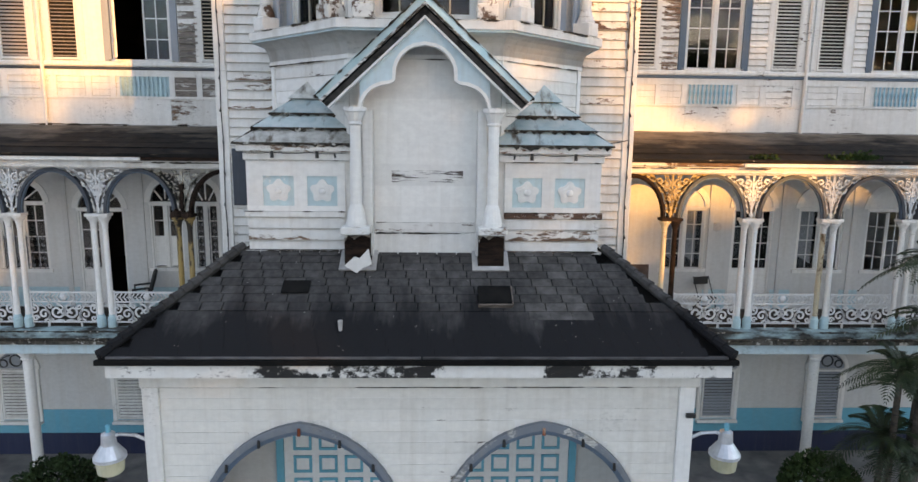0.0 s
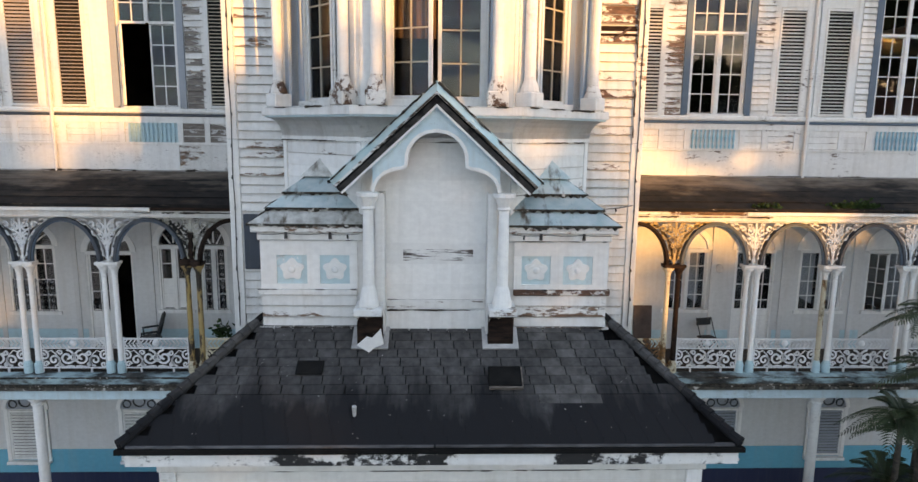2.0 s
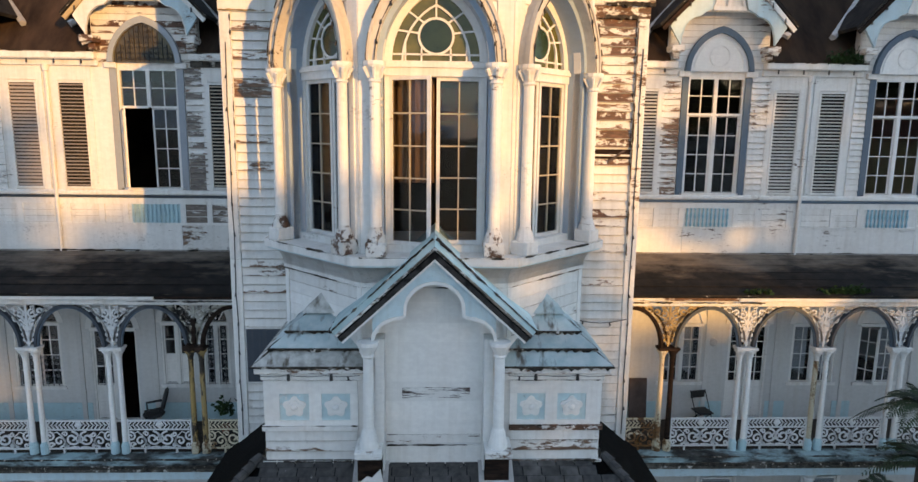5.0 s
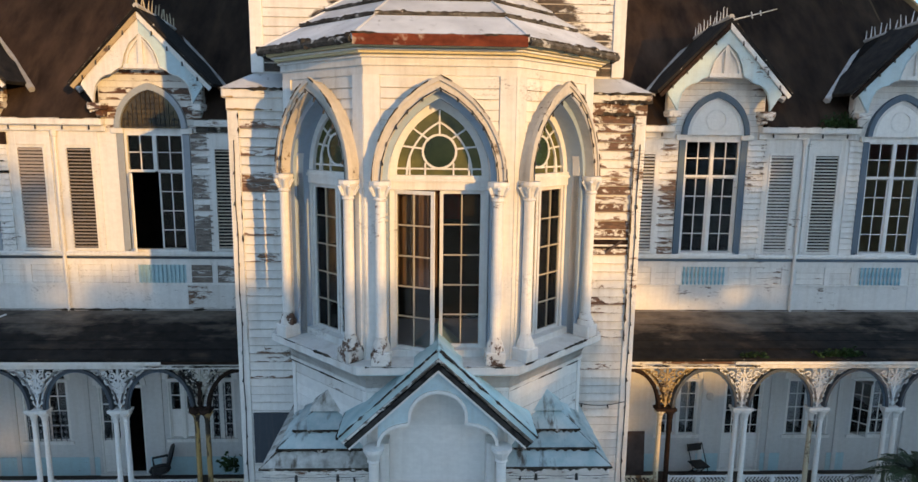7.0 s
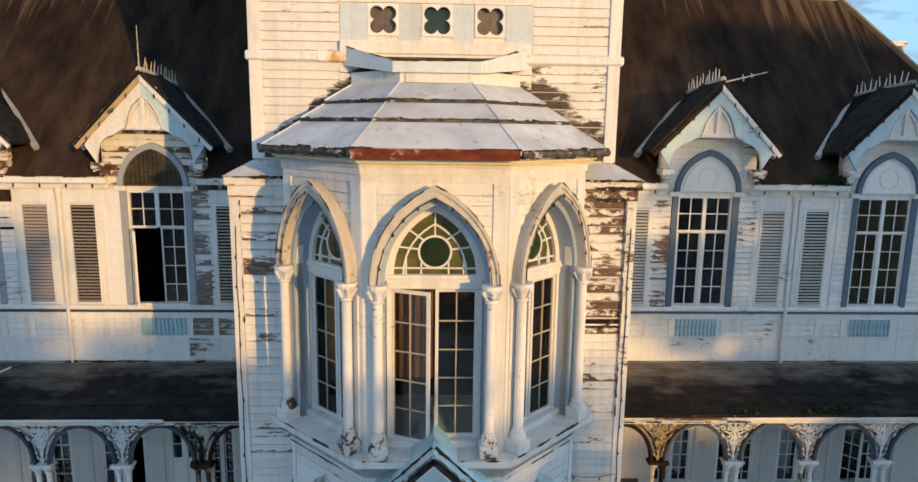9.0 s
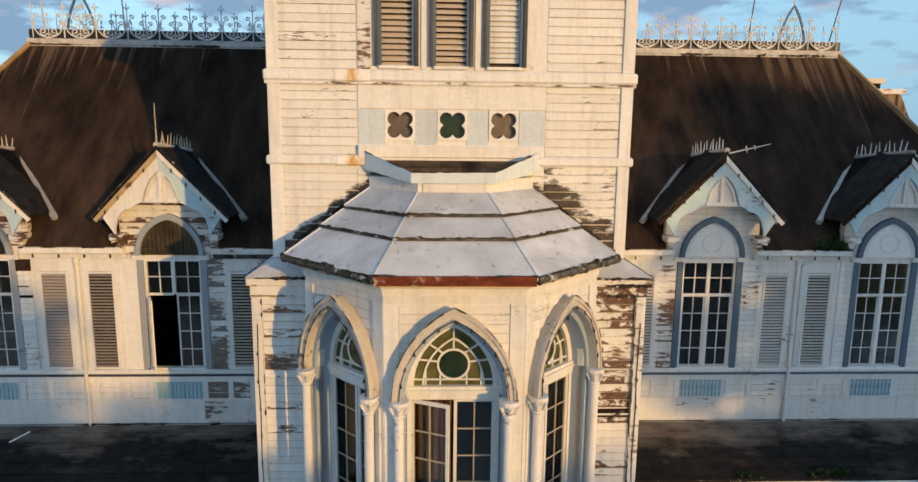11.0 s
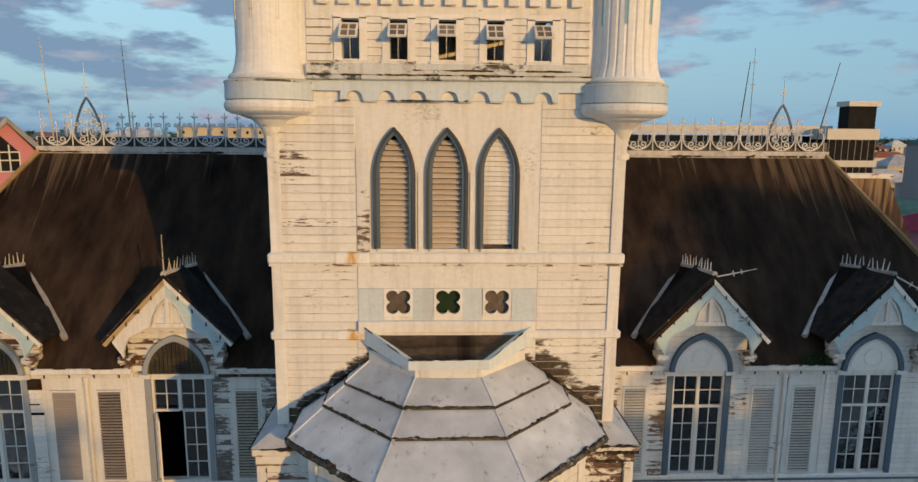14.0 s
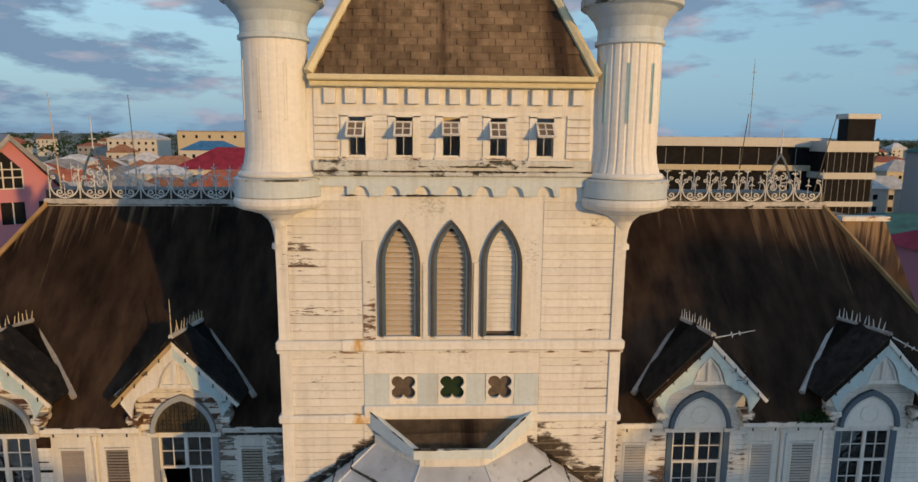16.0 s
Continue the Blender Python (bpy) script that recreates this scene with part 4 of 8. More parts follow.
# ---- lower tower ----
LX, LY = 3.45, 11.55
lower = tagged(put("wall_tower_lower", box(box(B(), -LX, LX, LY, LY + 0.2, -0.5, 13.3), -LX, -LX + 0.2, LY + 0.2, 17.0, -0.5, 13.3), M_clap), "white boarded lower wall of the tower with flaking paint", "wall", kind="structure")
part("side_wall", boxed(LX - 0.2, LX, LY + 0.2, 17.0, -0.5, 13.3), M_clap, lower)
for s in (-1, 1):
    xs = (s * 2.3, s * 3.30)
    clap(lower, *xs, 5.3, 8.0, LY, [M_clap], 0.15)
    if s < 0:
        clap(lower, *xs, 8.0, 13.25, LY, [M_clap, M_peel, M_clap], 0.15)
    else:
        for za, zb, m in ((8.0, 9.95, [M_clap, M_clap, M_peel]), (9.95, 10.10, [M_worst]), (10.10, 10.85, [M_peel, M_clap]), (10.85, 12.05, [M_worst, M_worst, M_peel]), (12.05, 12.65, [M_peel]), (12.65, 13.25, [M_worst])):
            clap(lower, *xs, za, zb, LY, m, 0.15)
    part("corner_board", boxed(s * 3.30, s * 3.49, LY - 0.06, LY + 0.18, 5.0, 9.2, 0.01), M_trim, lower)
    part("corner_board", boxed(s * 3.30, s * 3.49, LY - 0.06, LY + 0.18, 9.2, 13.24, 0.01), M_clap if s < 0 else M_peel, lower)
    part("pier_frieze", boxed(s * 2.3, s * 3.50, LY - 0.06, LY + 0.2, 13.24, 13.44), M_trim if s < 0 else M_worst, lower)
    part("pier_cornice", boxed(s * 2.3, s * 3.56, LY - 0.11, LY + 0.3, 13.44, 13.60, 0.02), M_peel, lower)
    bm = B()
    v = [bm.verts.new(c) for c in ((s * 2.3, LY - 0.12, 13.60), (s * 3.57, LY - 0.12, 13.60), (s * 3.57, 13.4, 13.60), (s * 2.3, 11.9, 13.60), (s * 3.12, 11.9, 13.88), (s * 2.3, 11.9, 13.88), (s * 3.12, 13.4, 13.88))]
    for f in ((0, 1, 4, 5), (1, 2, 6, 4), (0, 3, 2, 1), (0, 5, 3), (2, 3, 5, 4, 6)):
        bm.faces.new([v[i] for i in f])
    part("pier_cap", bm, M_tin, lower)
    crust(lower, (s * 2.75, LY - 0.10, 13.46), (s * 3.56, LY - 0.10, 13.46), 0.05 if s > 0 else 0.032, 0.85, mat=M_crust if s > 0 else M_piercrust)
    crust(lower, (s * 2.75, LY - 0.06, 13.26), (s * 3.50, LY - 0.06, 13.26), 0.04 if s > 0 else 0.022, 0.75, mat=M_crust if s > 0 else M_piercrust)
    crust(lower, (s * 2.4, LY - 0.13, 13.59), (s * 3.58, LY - 0.13, 13.59), 0.03, 0.75)
    crust(lower, (s * 3.585, LY - 0.12, 13.59), (s * 3.585, 13.3, 13.59), 0.03, 0.7)
    crust(lower, (s * 3.31, LY - 0.07, 9.3), (s * 3.31, LY - 0.07, 13.2), 0.018, 0.35 if s < 0 else 0.75)
    cable(lower, [(s * 3.40 + 0.01 * math.sin(2.1 * q), LY - 0.075, 6.0 + 0.52 * q) for q in range(14)])
    sidem = Matrix.Translation((s * LX, 0, 0)) @ Matrix.Rotation(radians(90 * s), 4, "Z")
    clap(lower, s * 11.7, s * 16.8, 5.3, 13.2, 0, [M_clap], 0.16, sidem)
cable(lower, [(2.45 + 0.155 * q, LY - 0.09, 8.16 - 0.07 * math.sin(math.pi * q / 6)) for q in range(7)], 0.007, every=3)
part("dark_panel", boxed(-3.27, -2.46, LY - 0.06, LY, 7.0, 7.95), M_arch, lower, "blackish blue boarded panel")
bm = prism(B(), [(2.55, 11.12), (3.32, 11.12), (3.32, 10.96), (2.55, 10.96)], LY - 0.04, LY + 0.0)
part("broken_hole", bm, M_wood, lower, "hole where clapboards have gone")
part("loose_lath", boxed(-0.17, 0.17, -0.012, 0.012, -0.02, 0.02), M_board, lower, "", Matrix.Translation((3.05, LY - 0.06, 11.0)) @ Matrix.Rotation(radians(-38), 4, "Y"))

# ---- bay window ----
HW, OX, FY = 1.02, 2.38, 9.45
CY = FY + (OX - HW)
FACE = [(Matrix.Translation((0, FY, 0)), HW * 2), (Matrix.Translation((-(HW + OX) / 2, (FY + CY) / 2, 0)) @ Matrix.Rotation(radians(-45), 4, "Z"), (OX - HW) * math.sqrt(2)),
        (Matrix.Translation(((HW + OX) / 2, (FY + CY) / 2, 0)) @ Matrix.Rotation(radians(45), 4, "Z"), (OX - HW) * math.sqrt(2))]


def bay_ring(d, back=11.56):
    """The bay's plan, d outside its wall."""
    k = math.tan(radians(22.5)) * d
    return [(-(OX + d), back), (-(OX + d), CY - k), (-(HW + k), FY - d), (HW + k, FY - d), (OX + d, CY - k), (OX + d, back)]


bay = thing("bay_wall", "white octagonal bay with pointed arches, columns and a pale blue apron", "wall", kind="structure")
part("apron", prism(B(), bay_ring(0), 8.0, 9.45, "z"), M_clap, bay, "pale boarded apron below the sill")
part("apron_mould", prism(B(), bay_ring(0.035), 9.22, 9.28, "z"), M_trim, bay)
bm, last = B(), None
for k in range(6):
    q = radians(90 * k / 5)
    loop_ = [bm.verts.new((x, y, 9.28 + 0.27 * math.sin(q))) for x, y in bay_ring(0.03 + 0.21 * (1 - math.cos(q)))]
    if last:
        for i in range(5):
            bm.faces.new((last[i], last[i + 1], loop_[i + 1], loop_[i]))
    last = loop_
bmesh.ops.solidify(bm, geom=bm.faces[:], thickness=0.02)
part("cove", bm, M_clap, bay, "white hollow moulding under the sill")
part("apron_mould", prism(B(), bay_ring(0.26), 9.55, 9.58, "z"), M_pale, bay)
part("sill_slab", prism(B(), bay_ring(0.30), 9.58, 9.70, "z"), M_trim, bay, "white projecting sill slab")
part("architrave", prism(B(), bay_ring(0.02), 13.68, 13.80, "z"), M_trim, bay)
part("frieze", prism(B(), bay_ring(0.05), 13.80, 13.95, "z"), M_trim, bay)
M_yell = paint("yellowed cornice paint", (0.78, 0.68, 0.42), 0.18, stained=0.3)
part("bed_mould", prism(B(), bay_ring(0.13), 13.95, 14.02, "z"), M_yell, bay, "yellowed bed moulding")
part("fillet", prism(B(), bay_ring(0.09), 13.90, 13.925, "z"), M_trim, bay)
part("fillet", prism(B(), bay_ring(0.18), 13.985, 14.005, "z"), M_trim, bay)
part("cornice", prism(B(), bay_ring(0.24), 14.02, 14.09, "z"), M_yell, bay)
for (M, W) in FACE:
    h = W / 2
    clap(bay, -h + 0.10, h - 0.10, 8.3, 9.21, 0, [M_clap, M_clean], 0.18, M, depth=0.014)
    for s in (-1, 1):
        part("apron_stile", boxed(s * (h - 0.09), s * h, -0.02, 0.0, 8.0, 9.22), M_clean, bay, M=M)
    crust(bay, (-h, -0.305, 9.69), (h, -0.305, 9.69), 0.018, 0.5, M=M)
    crust(bay, (-h, -0.04, 9.22), (h, -0.04, 9.22), 0.012, 0.35, M=M)


def bay_face(M, W, heavy, open_sash):
    h = W / 2
    a = 0.70
    bm = walls(B(), -h, h, 0.0, 0.12, 9.70, 13.68, [(-a, a, 9.70, 12.30, 1.22)])
    part("face_wall", bm, M_trim, bay, M=M)
    for s in (-1, 1):
        part("corner_pilaster", boxed(s * (h - 0.21), s * (h + 0.005), -0.03, 0.0, 9.70, 13.68), M_trim, bay, M=M)
    # boards in the spandrels
    def gap(z):
        r = (0.86 ** 2 + 1.33 ** 2) / (2 * 0.86)
        hh = z - 12.30
        return [(-9, 9)] if hh > 1.38 or hh < 0 else [(-(math.sqrt(max(r * r - hh * hh, 0)) - (r - 0.86)) - 0.01, (math.sqrt(max(r * r - hh * hh, 0)) - (r - 0.86)) + 0.01)]
    clap(bay, -h + 0.22, h - 0.22, 12.50, 13.66, 0, [M_clap, M_trim], 0.145, M, gap, 0.018)
    arch = thing("pointed_arch", "weathered white pointed arch with a deep moulded hood", "arch", group="bay arches", kind="structure")
    arch.parent = bay
    arch["category"] = ""
    del arch["category"], arch["group"], arch["kind"]
    bm = strip(B(), gothic(0.88, 1.34, 14, 0, 12.28), gothic(0.78, 1.20, 14, 0, 12.28), -0.215, 0.03)
    part("arch_hood", bm, M_hood, arch, M=M)
    bm = strip(B(), gothic(0.91, 1.39, 14, 0, 12.28), gothic(0.87, 1.32, 14, 0, 12.28), -0.24, -0.17)
    part("arch_edge", bm, M_hood, arch, M=M)
    rim = [(x, -0.245, z) for x, z in gothic(0.91, 1.39, 10, 0, 12.28)]
    for p, q in zip(rim, rim[1:]):
        if rng.random() < 0.45:
            crust(arch, p, q, 0.011, 0.8, M=M)
    cable(arch, [(x, -0.24 + 0.03 * math.sin(7 * i), z) for i, (x, z) in enumerate(gothic(0.80, 1.22, 6, 0, 12.28))], M=M)
    bm = strip(B(), gothic(0.78, 1.20, 14, 0, 12.28), gothic(0.71, 1.10, 14, 0, 12.28), -0.06, 0.30)
    part("arch_soffit", bm, M_revl, arch, M=M)
    for s in (-1, 1):
        part("jamb", boxed(s * 0.70, s * 0.80, -0.05, 0.30, 9.70, 12.28), M_revl, bay, M=M)
        part("jamb_board", boxed(s * 0.80, s * 0.90, -0.055, 0.0, 9.70, 12.28), M_trim, bay, M=M)
    for s in (-1, 1):
        col = thing("column", "slender white column with a leafy capital on a square block", "column", group="bay columns")
        col.matrix_basis = M @ pose(s * 0.80, -0.17, 9.70)
        part("base_block", boxed(-0.14, 0.14, -0.14, 0.14, 0.0, 0.20, 0.015), M_rot if heavy or (M[0][3] < 0 and s > 0) else M_trim, col)
        part("base", lathe(B(), [(0.135, 0.19), (0.135, 0.22), (0.11, 0.30), (0.085, 0.36), (0.08, 0.40)], n=12), M_rot if heavy or (M[0][3] < 0) else M_peel, col)
        part("shaft", lathe(B(), [(0.078, 0.38), (0.072, 2.34)], n=16), M_trim, col)
        part("capital", lathe(B(), [(0.074, 2.30), (0.095, 2.32), (0.078, 2.35), (0.095, 2.44), (0.14, 2.51), (0.15, 2.53), (0.15, 2.575), (0.03, 2.58)], n=12), M_trim, col)
        for q in range(6):
            an = radians(60 * q + 30)
            bm = tube(B(), (0.085 * math.cos(an), 0.085 * math.sin(an), 2.37), (0.15 * math.cos(an), 0.15 * math.sin(an), 2.50), 0.02, 0.028, 5)
            part("capital_leaf", bm, M_trim, col)
    # the window set back in the arch
    win = thing(f"window_bay_{'abc'[FACES_DONE[0]]}", "tall leaded casement with a green traceried fanlight", "window", kind="structure")
    FACES_DONE[0] += 1
    win.matrix_basis = M @ pose(0, 0.27, 0)
    for s in (-1, 1):
        part("frame", boxed(s * 0.64, s * 0.72, -0.05, 0.06, 9.70, 12.30), M_trim, win)
    part("sill", boxed(-0.74, 0.74, -0.16, 0.06, 9.70, 9.80), M_trim, win)
    part("transom", boxed(-0.72, 0.72, -0.07, 0.06, 12.12, 12.33, 0.01), M_trim, win)
    part("transom_mould", boxed(-0.74, 0.74, -0.10, 0.0, 12.24, 12.28), M_trim, win)
    part("fan_frame", strip(B(), gothic(0.75, 1.12, 12, 0, 12.30), gothic(0.60, 0.92, 12, 0, 12.33), -0.04, 0.05), M_clean, win)
    f_in = gothic(0.61, 0.93, 12, 0, 12.32)
    part("fan_pane", prism(B(), f_in, 0.018, 0.026), M_bottle, win)
    part("roundel", lathe(B(), [(0.222, 0.0), (0.222, 0.012)], n=24), M_green, win, "", Matrix.Translation((0, 0.014, 12.66)) @ Matrix.Rotation(radians(90), 4, "X"))
    bm = ring(B(), 0, 12.66, 0.235, 0.032, -0.012, 0.03, 28)
    part("tracery_ring", bm, M_clean, win)
    bm = ribbon(B(), gothic(0.46, 0.74, 10, 0, 12.33), 0.028, -0.010, 0.028)
    part("tracery_arch", bm, M_clean, win)
    for x0, z0, x1, z1 in ((-0.6, 12.42, 0.6, 12.42), (-0.2, 12.33, -0.2, 12.5), (0.2, 12.33, 0.2, 12.5), (0, 12.90, 0, 13.24), (-0.235, 12.70, -0.57, 12.74), (0.235, 12.70, 0.57, 12.74),
                           (-0.17, 12.84, -0.40, 13.0), (0.17, 12.84, 0.40, 13.0), (-0.42, 12.33, -0.42, 12.6), (0.42, 12.33, 0.42, 12.6)):
        part("tracery_bar", ribbon(B(), [(x0, z0), (x1, z1)], 0.024, -0.006, 0.026), M_clean, win)
    for s in (-1, 1):
        leaf = part("casement", box(box(box(box(B(), 0, 0.05, -0.02, 0.02, 0, 2.32), 0.58, 0.63, -0.02, 0.02, 0, 2.32), 0.05, 0.58, -0.02, 0.02, 0, 0.05), 0.05, 0.58, -0.02, 0.02, 2.27, 2.32), M_trim, win)
        leaf.matrix_basis = pose(s * 0.64, 0.0, 9.80, 0, 0, 0 if s < 0 else 180) if not (open_sash and s < 0) else pose(-0.64, -0.02, 9.80, 0, 0, -24)
        part("glazing_bar", boxed(0.306, 0.324, -0.012, 0.012, 0.05, 2.27), M_bar, leaf)
        for j in range(1, 5):
            part("glazing_bar", boxed(0.05, 0.58, -0.012, 0.012, 0.05 + 0.444 * j - 0.009, 0.05 + 0.444 * j + 0.009), M_bar, leaf)
        for i in range(2):
            for j in range(5):
                pn = part("pane", boxed(0.05 + 0.277 * i, 0.303 + 0.277 * i, -0.003, 0.003, 0.062 + 0.444 * j, 0.482 + 0.444 * j), M_glass, leaf)
                pn.visible_shadow = False


FACES_DONE = [0]
bay_face(*FACE[0], True, True)
bay_face(*FACE[1], False, False)
bay_face(*FACE[2], False, False)
for s in (-1, 1):
    part("return_wall", boxed(s * (OX - 0.12), s * OX, CY, 11.56, 9.70, 13.68), M_trim, bay)
# room inside the bay: near-black walls and floor paint its shade, brown curtains
room = tagged(put("wall_bay_room", prism(prism(B(), [(-2.25, 11.5), (2.25, 11.5), (2.25, 11.52), (-2.25, 11.52)], 9.6, 13.7, "z"), bay_ring(-0.13, 11.5), 9.60, 9.66, "z"), M_dark), "near-black walls standing in for the unlit bay room", "wall", kind="structure")
cur = tagged(put("curtain", B(), M_cloth), "brown curtain drawn behind the bay window", "curtain")
bm = B()
pts = [(-0.62 + 0.60 * i / 24, 0.03 * math.sin(i * 1.3)) for i in range(25)]
a = [bm.verts.new((x, y, 10.65)) for x, y in pts]
b = [bm.verts.new((x, y, 12.2)) for x, y in pts]
for i in range(24):
    bm.faces.new((a[i], a[i + 1], b[i + 1], b[i]))
bmesh.ops.solidify(bm, geom=bm.faces[:], thickness=0.008)
bm.to_mesh(cur.data)
bm.free()
cur.matrix_basis = FACE[0][0] @ pose(0, 0.50, 0)
for M, x in ((FACE[1][0], 0.62), (FACE[1][0], 0.0), (FACE[2][0], 0.0), (FACE[2][0], 0.62)):
    copy_thing(cur, M @ pose(x, 0.48, 0 if x else -0.5))
redc = tagged(put("banner", boxed(-0.25, 0.22, 0, 0.02, 0, 0.5), rough("red cloth", (0.16, 0.012, 0.012), (0.32, 0.03, 0.025), 4.0)), "red cloth hanging in the dark room", "cloth")
redc.matrix_basis = pose(0.12, 10.9, 11.55)

# bay roof in three steps and its crown
broof = thing("bay_roof", "white painted sheet roof in three octagonal steps with mouldy edges", "roof", kind="structure")


def roof_ring(f, lift=0.0):
    x0, y0, x1, y1 = 1.14, 9.10, 2.73, 10.72
    return [(-(x1 - 1.30 * f), 11.9), (-(x1 - 1.30 * f), min(y1 + 1.06 * f, 11.8)), (-(x0 - 0.57 * f), y0 + 1.83 * f), (x0 - 0.57 * f, y0 + 1.83 * f), (x1 - 1.30 * f, min(y1 + 1.06 * f, 11.8)), (x1 - 1.30 * f, 11.9)]


for f0, f1, drop in ((0.0, 0.47, -0.03), (0.42, 0.74, 0.02), (0.69, 1.0, 0.07)):
    za, zb = 14.17 + 0.90 * f0 + drop, 14.17 + 0.90 * f1 + drop
    bm = B()
    lo = [bm.verts.new((x, y, za)) for x, y in roof_ring(f0)]
    hi = [bm.verts.new((x, y, zb)) for x, y in roof_ring(f1)]
    lo2 = [bm.verts.new((x, y, za - 0.05)) for x, y in roof_ring(f0)]
    for i in range(5):
        bm.faces.new((lo[i], lo[i + 1], hi[i + 1], hi[i]))
        bm.faces.new((lo2[i], lo2[i + 1], lo[i + 1], lo[i]))
    bm.faces.new(hi)
    bm.faces.new(lo2[::-1])
    part("roof_step", bm, M_tin, broof)
    r0 = roof_ring(f0)
    for i in range(5):
        (xa, ya), (xb, yb) = r0[i], r0[i + 1]
        if f0 > 0:
            part("step_edge", tube(B(), (xa, ya, za - 0.028), (xb, yb, za - 0.028), 0.027, 0.027, 5), M_moss, broof)
            crust(broof, (xa, ya, za - 0.01), (xb, yb, za - 0.01), 0.028, 0.75)
        elif i == 2:
            part("red_fascia", boxed(xa + 0.02, xb - 0.02, ya - 0.03, ya, 14.02, 14.16), M_rust, broof, "rusted red fascia")
            crust(broof, (xa, ya - 0.02, 14.165), (xb, yb - 0.02, 14.165), 0.02, 0.6)
        else:
            part("gutter_edge", tube(B(), (xa, ya, za - 0.05), (xb, yb, za - 0.05), 0.05, 0.05, 6), M_moss, broof, "black mouldy gutter edge")
            crust(broof, (xa, ya, za - 0.0), (xb, yb, za - 0.0), 0.038, 0.9)
            crust(broof, (xa, ya - 0.02, za - 0.09), (xb, yb - 0.02, za - 0.09), 0.03, 0.6)
    for i in (1, 2, 3, 4):
        (xa, ya), (xb, yb) = r0[i], roof_ring(f1)[i]
        part("hip_seam", tube(B(), (xa, ya, za + 0.004), (xb, yb, zb + 0.004), 0.014, 0.014, 5), M_tin, broof)
crown = thing("bay_crown", "small canted parapet with a brown shingle top crowning the bay roof", "parapet", kind="structure")
CR = [(-1.44, 11.86), (-1.44, 11.80), (-0.57, 10.93), (0.57, 10.93), (1.44, 11.80), (1.44, 11.86)]
part("crown_wall", prism(B(), CR, 15.0, 15.34, "z"), M_trim, crown)
part("crown_panel", boxed(-0.48, 0.48, 10.905, 10.93, 15.14, 15.28), M_trim, crown)
bm = B()
o = [(-1.60, 11.88, 15.80), (-0.68, 10.88, 15.47), (0.70, 10.88, 15.47), (1.60, 11.88, 15.80)]
u = [(-1.60, 11.88, 15.47), (-0.68, 10.88, 15.29), (0.70, 10.88, 15.29), (1.60, 11.88, 15.44)]
i3 = [(-1.36, 11.88, 15.66), (-0.58, 11.02, 15.42), (0.60, 11.02, 15.42), (1.36, 11.88, 15.66)]
O, U, I = ([bm.verts.new(c) for c in q] for q in (o, u, i3))
for k in range(3):
    bm.faces.new((O[k], O[k + 1], U[k + 1], U[k]))
    bm.faces.new((O[k], O[k + 1], I[k + 1], I[k]))
bm.faces.new((U[0], U[1], U[2], U[3]))
# white rim with the blue of its shaded faces mixed into the paint
M_rim = paint("white rim paint tinted for blue shade", (0.63, 0.72, 0.76), 0.22, stained=0.4)
part("crown_rim", bm, M_rim, crown, "splayed white rim tinted for blue shade")
for sa, sb in ((0, 1), (1, 2), (2, 3)):
    crust(crown, o[sa], o[sb], 0.018, 0.45)
bm = B()
v = [bm.verts.new(c) for c in ((-1.35, 11.87, 15.64), (-0.58, 11.03, 15.36), (0.60, 11.03, 15.36), (1.35, 11.87, 15.64))]
bm.faces.new(v)
bmesh.ops.solidify(bm, geom=bm.faces[:], thickness=0.02)
part("crown_shingles", bm, M_shing_b, crown)

# ---- upper tower ----
TX, TY = 3.13, 11.88
QX = (-0.90, 0.01, 0.905)
LAN = (-0.955, -0.02, 0.895)
holes = [(c - 0.27, c + 0.27, 17.22, 18.62, 0.66) for c in LAN]
upper = tagged(put("wall_tower_upper", walls(B(), -TX, TX, TY, TY + 0.2, 16.96, 19.9, holes), M_trim), "white boarded tower wall with flaking paint", "wall", kind="structure")
part("wall_below", walls(B(), -TX, TX, TY, TY + 0.2, 13.3, 16.96, [(c - 0.23, c + 0.23, 15.99, 16.46, 0) for c in QX]), M_trim, upper)
part("wall_above", walls(B(), -TX, TX, TY, TY + 0.2, 19.9, 21.9, [(c - 0.15, c + 0.15, 20.52, 21.18, 0) for c in (-1.68, -0.86, -0.03, 0.80, 1.62)]), M_trim, upper)
for s in (-1, 1):
    part("side_wall", boxed(s * (TX - 0.2), s * TX, TY + 0.2, 18.1, 13.3, 21.9), M_clap, upper)
    sidem = Matrix.Translation((s * TX, 0, 0)) @ Matrix.Rotation(radians(90 * s), 4, "Z")
    clap(upper, s * 12.1, s * 18.0, 13.5, 19.8, 0, [M_clap], 0.2, sidem)
    for z0, z1, m in ((13.9, 15.52, [M_mouldr if s > 0 else M_mouldl]), (15.70, 16.94, [M_tower, M_clap]), (17.16, 19.85, [M_tower, M_trim, M_clap])):
        clap(upper, s * 1.64, s * 2.95, z0, z1, TY, m, 0.15, depth=0.018)
        part("corner_board", boxed(s * 2.95, s * 3.16, TY - 0.045, TY + 0.15, z0 - 0.02, z1 + 0.02, 0.008), M_trim, upper)
    clap(upper, s * 2.0, s * 2.42, 20.48, 21.3, TY, M_clap, 0.13)
part("back_wall", boxed(-TX, TX, 18.1, 18.3, 13.3, 21.9), M_clap, upper)
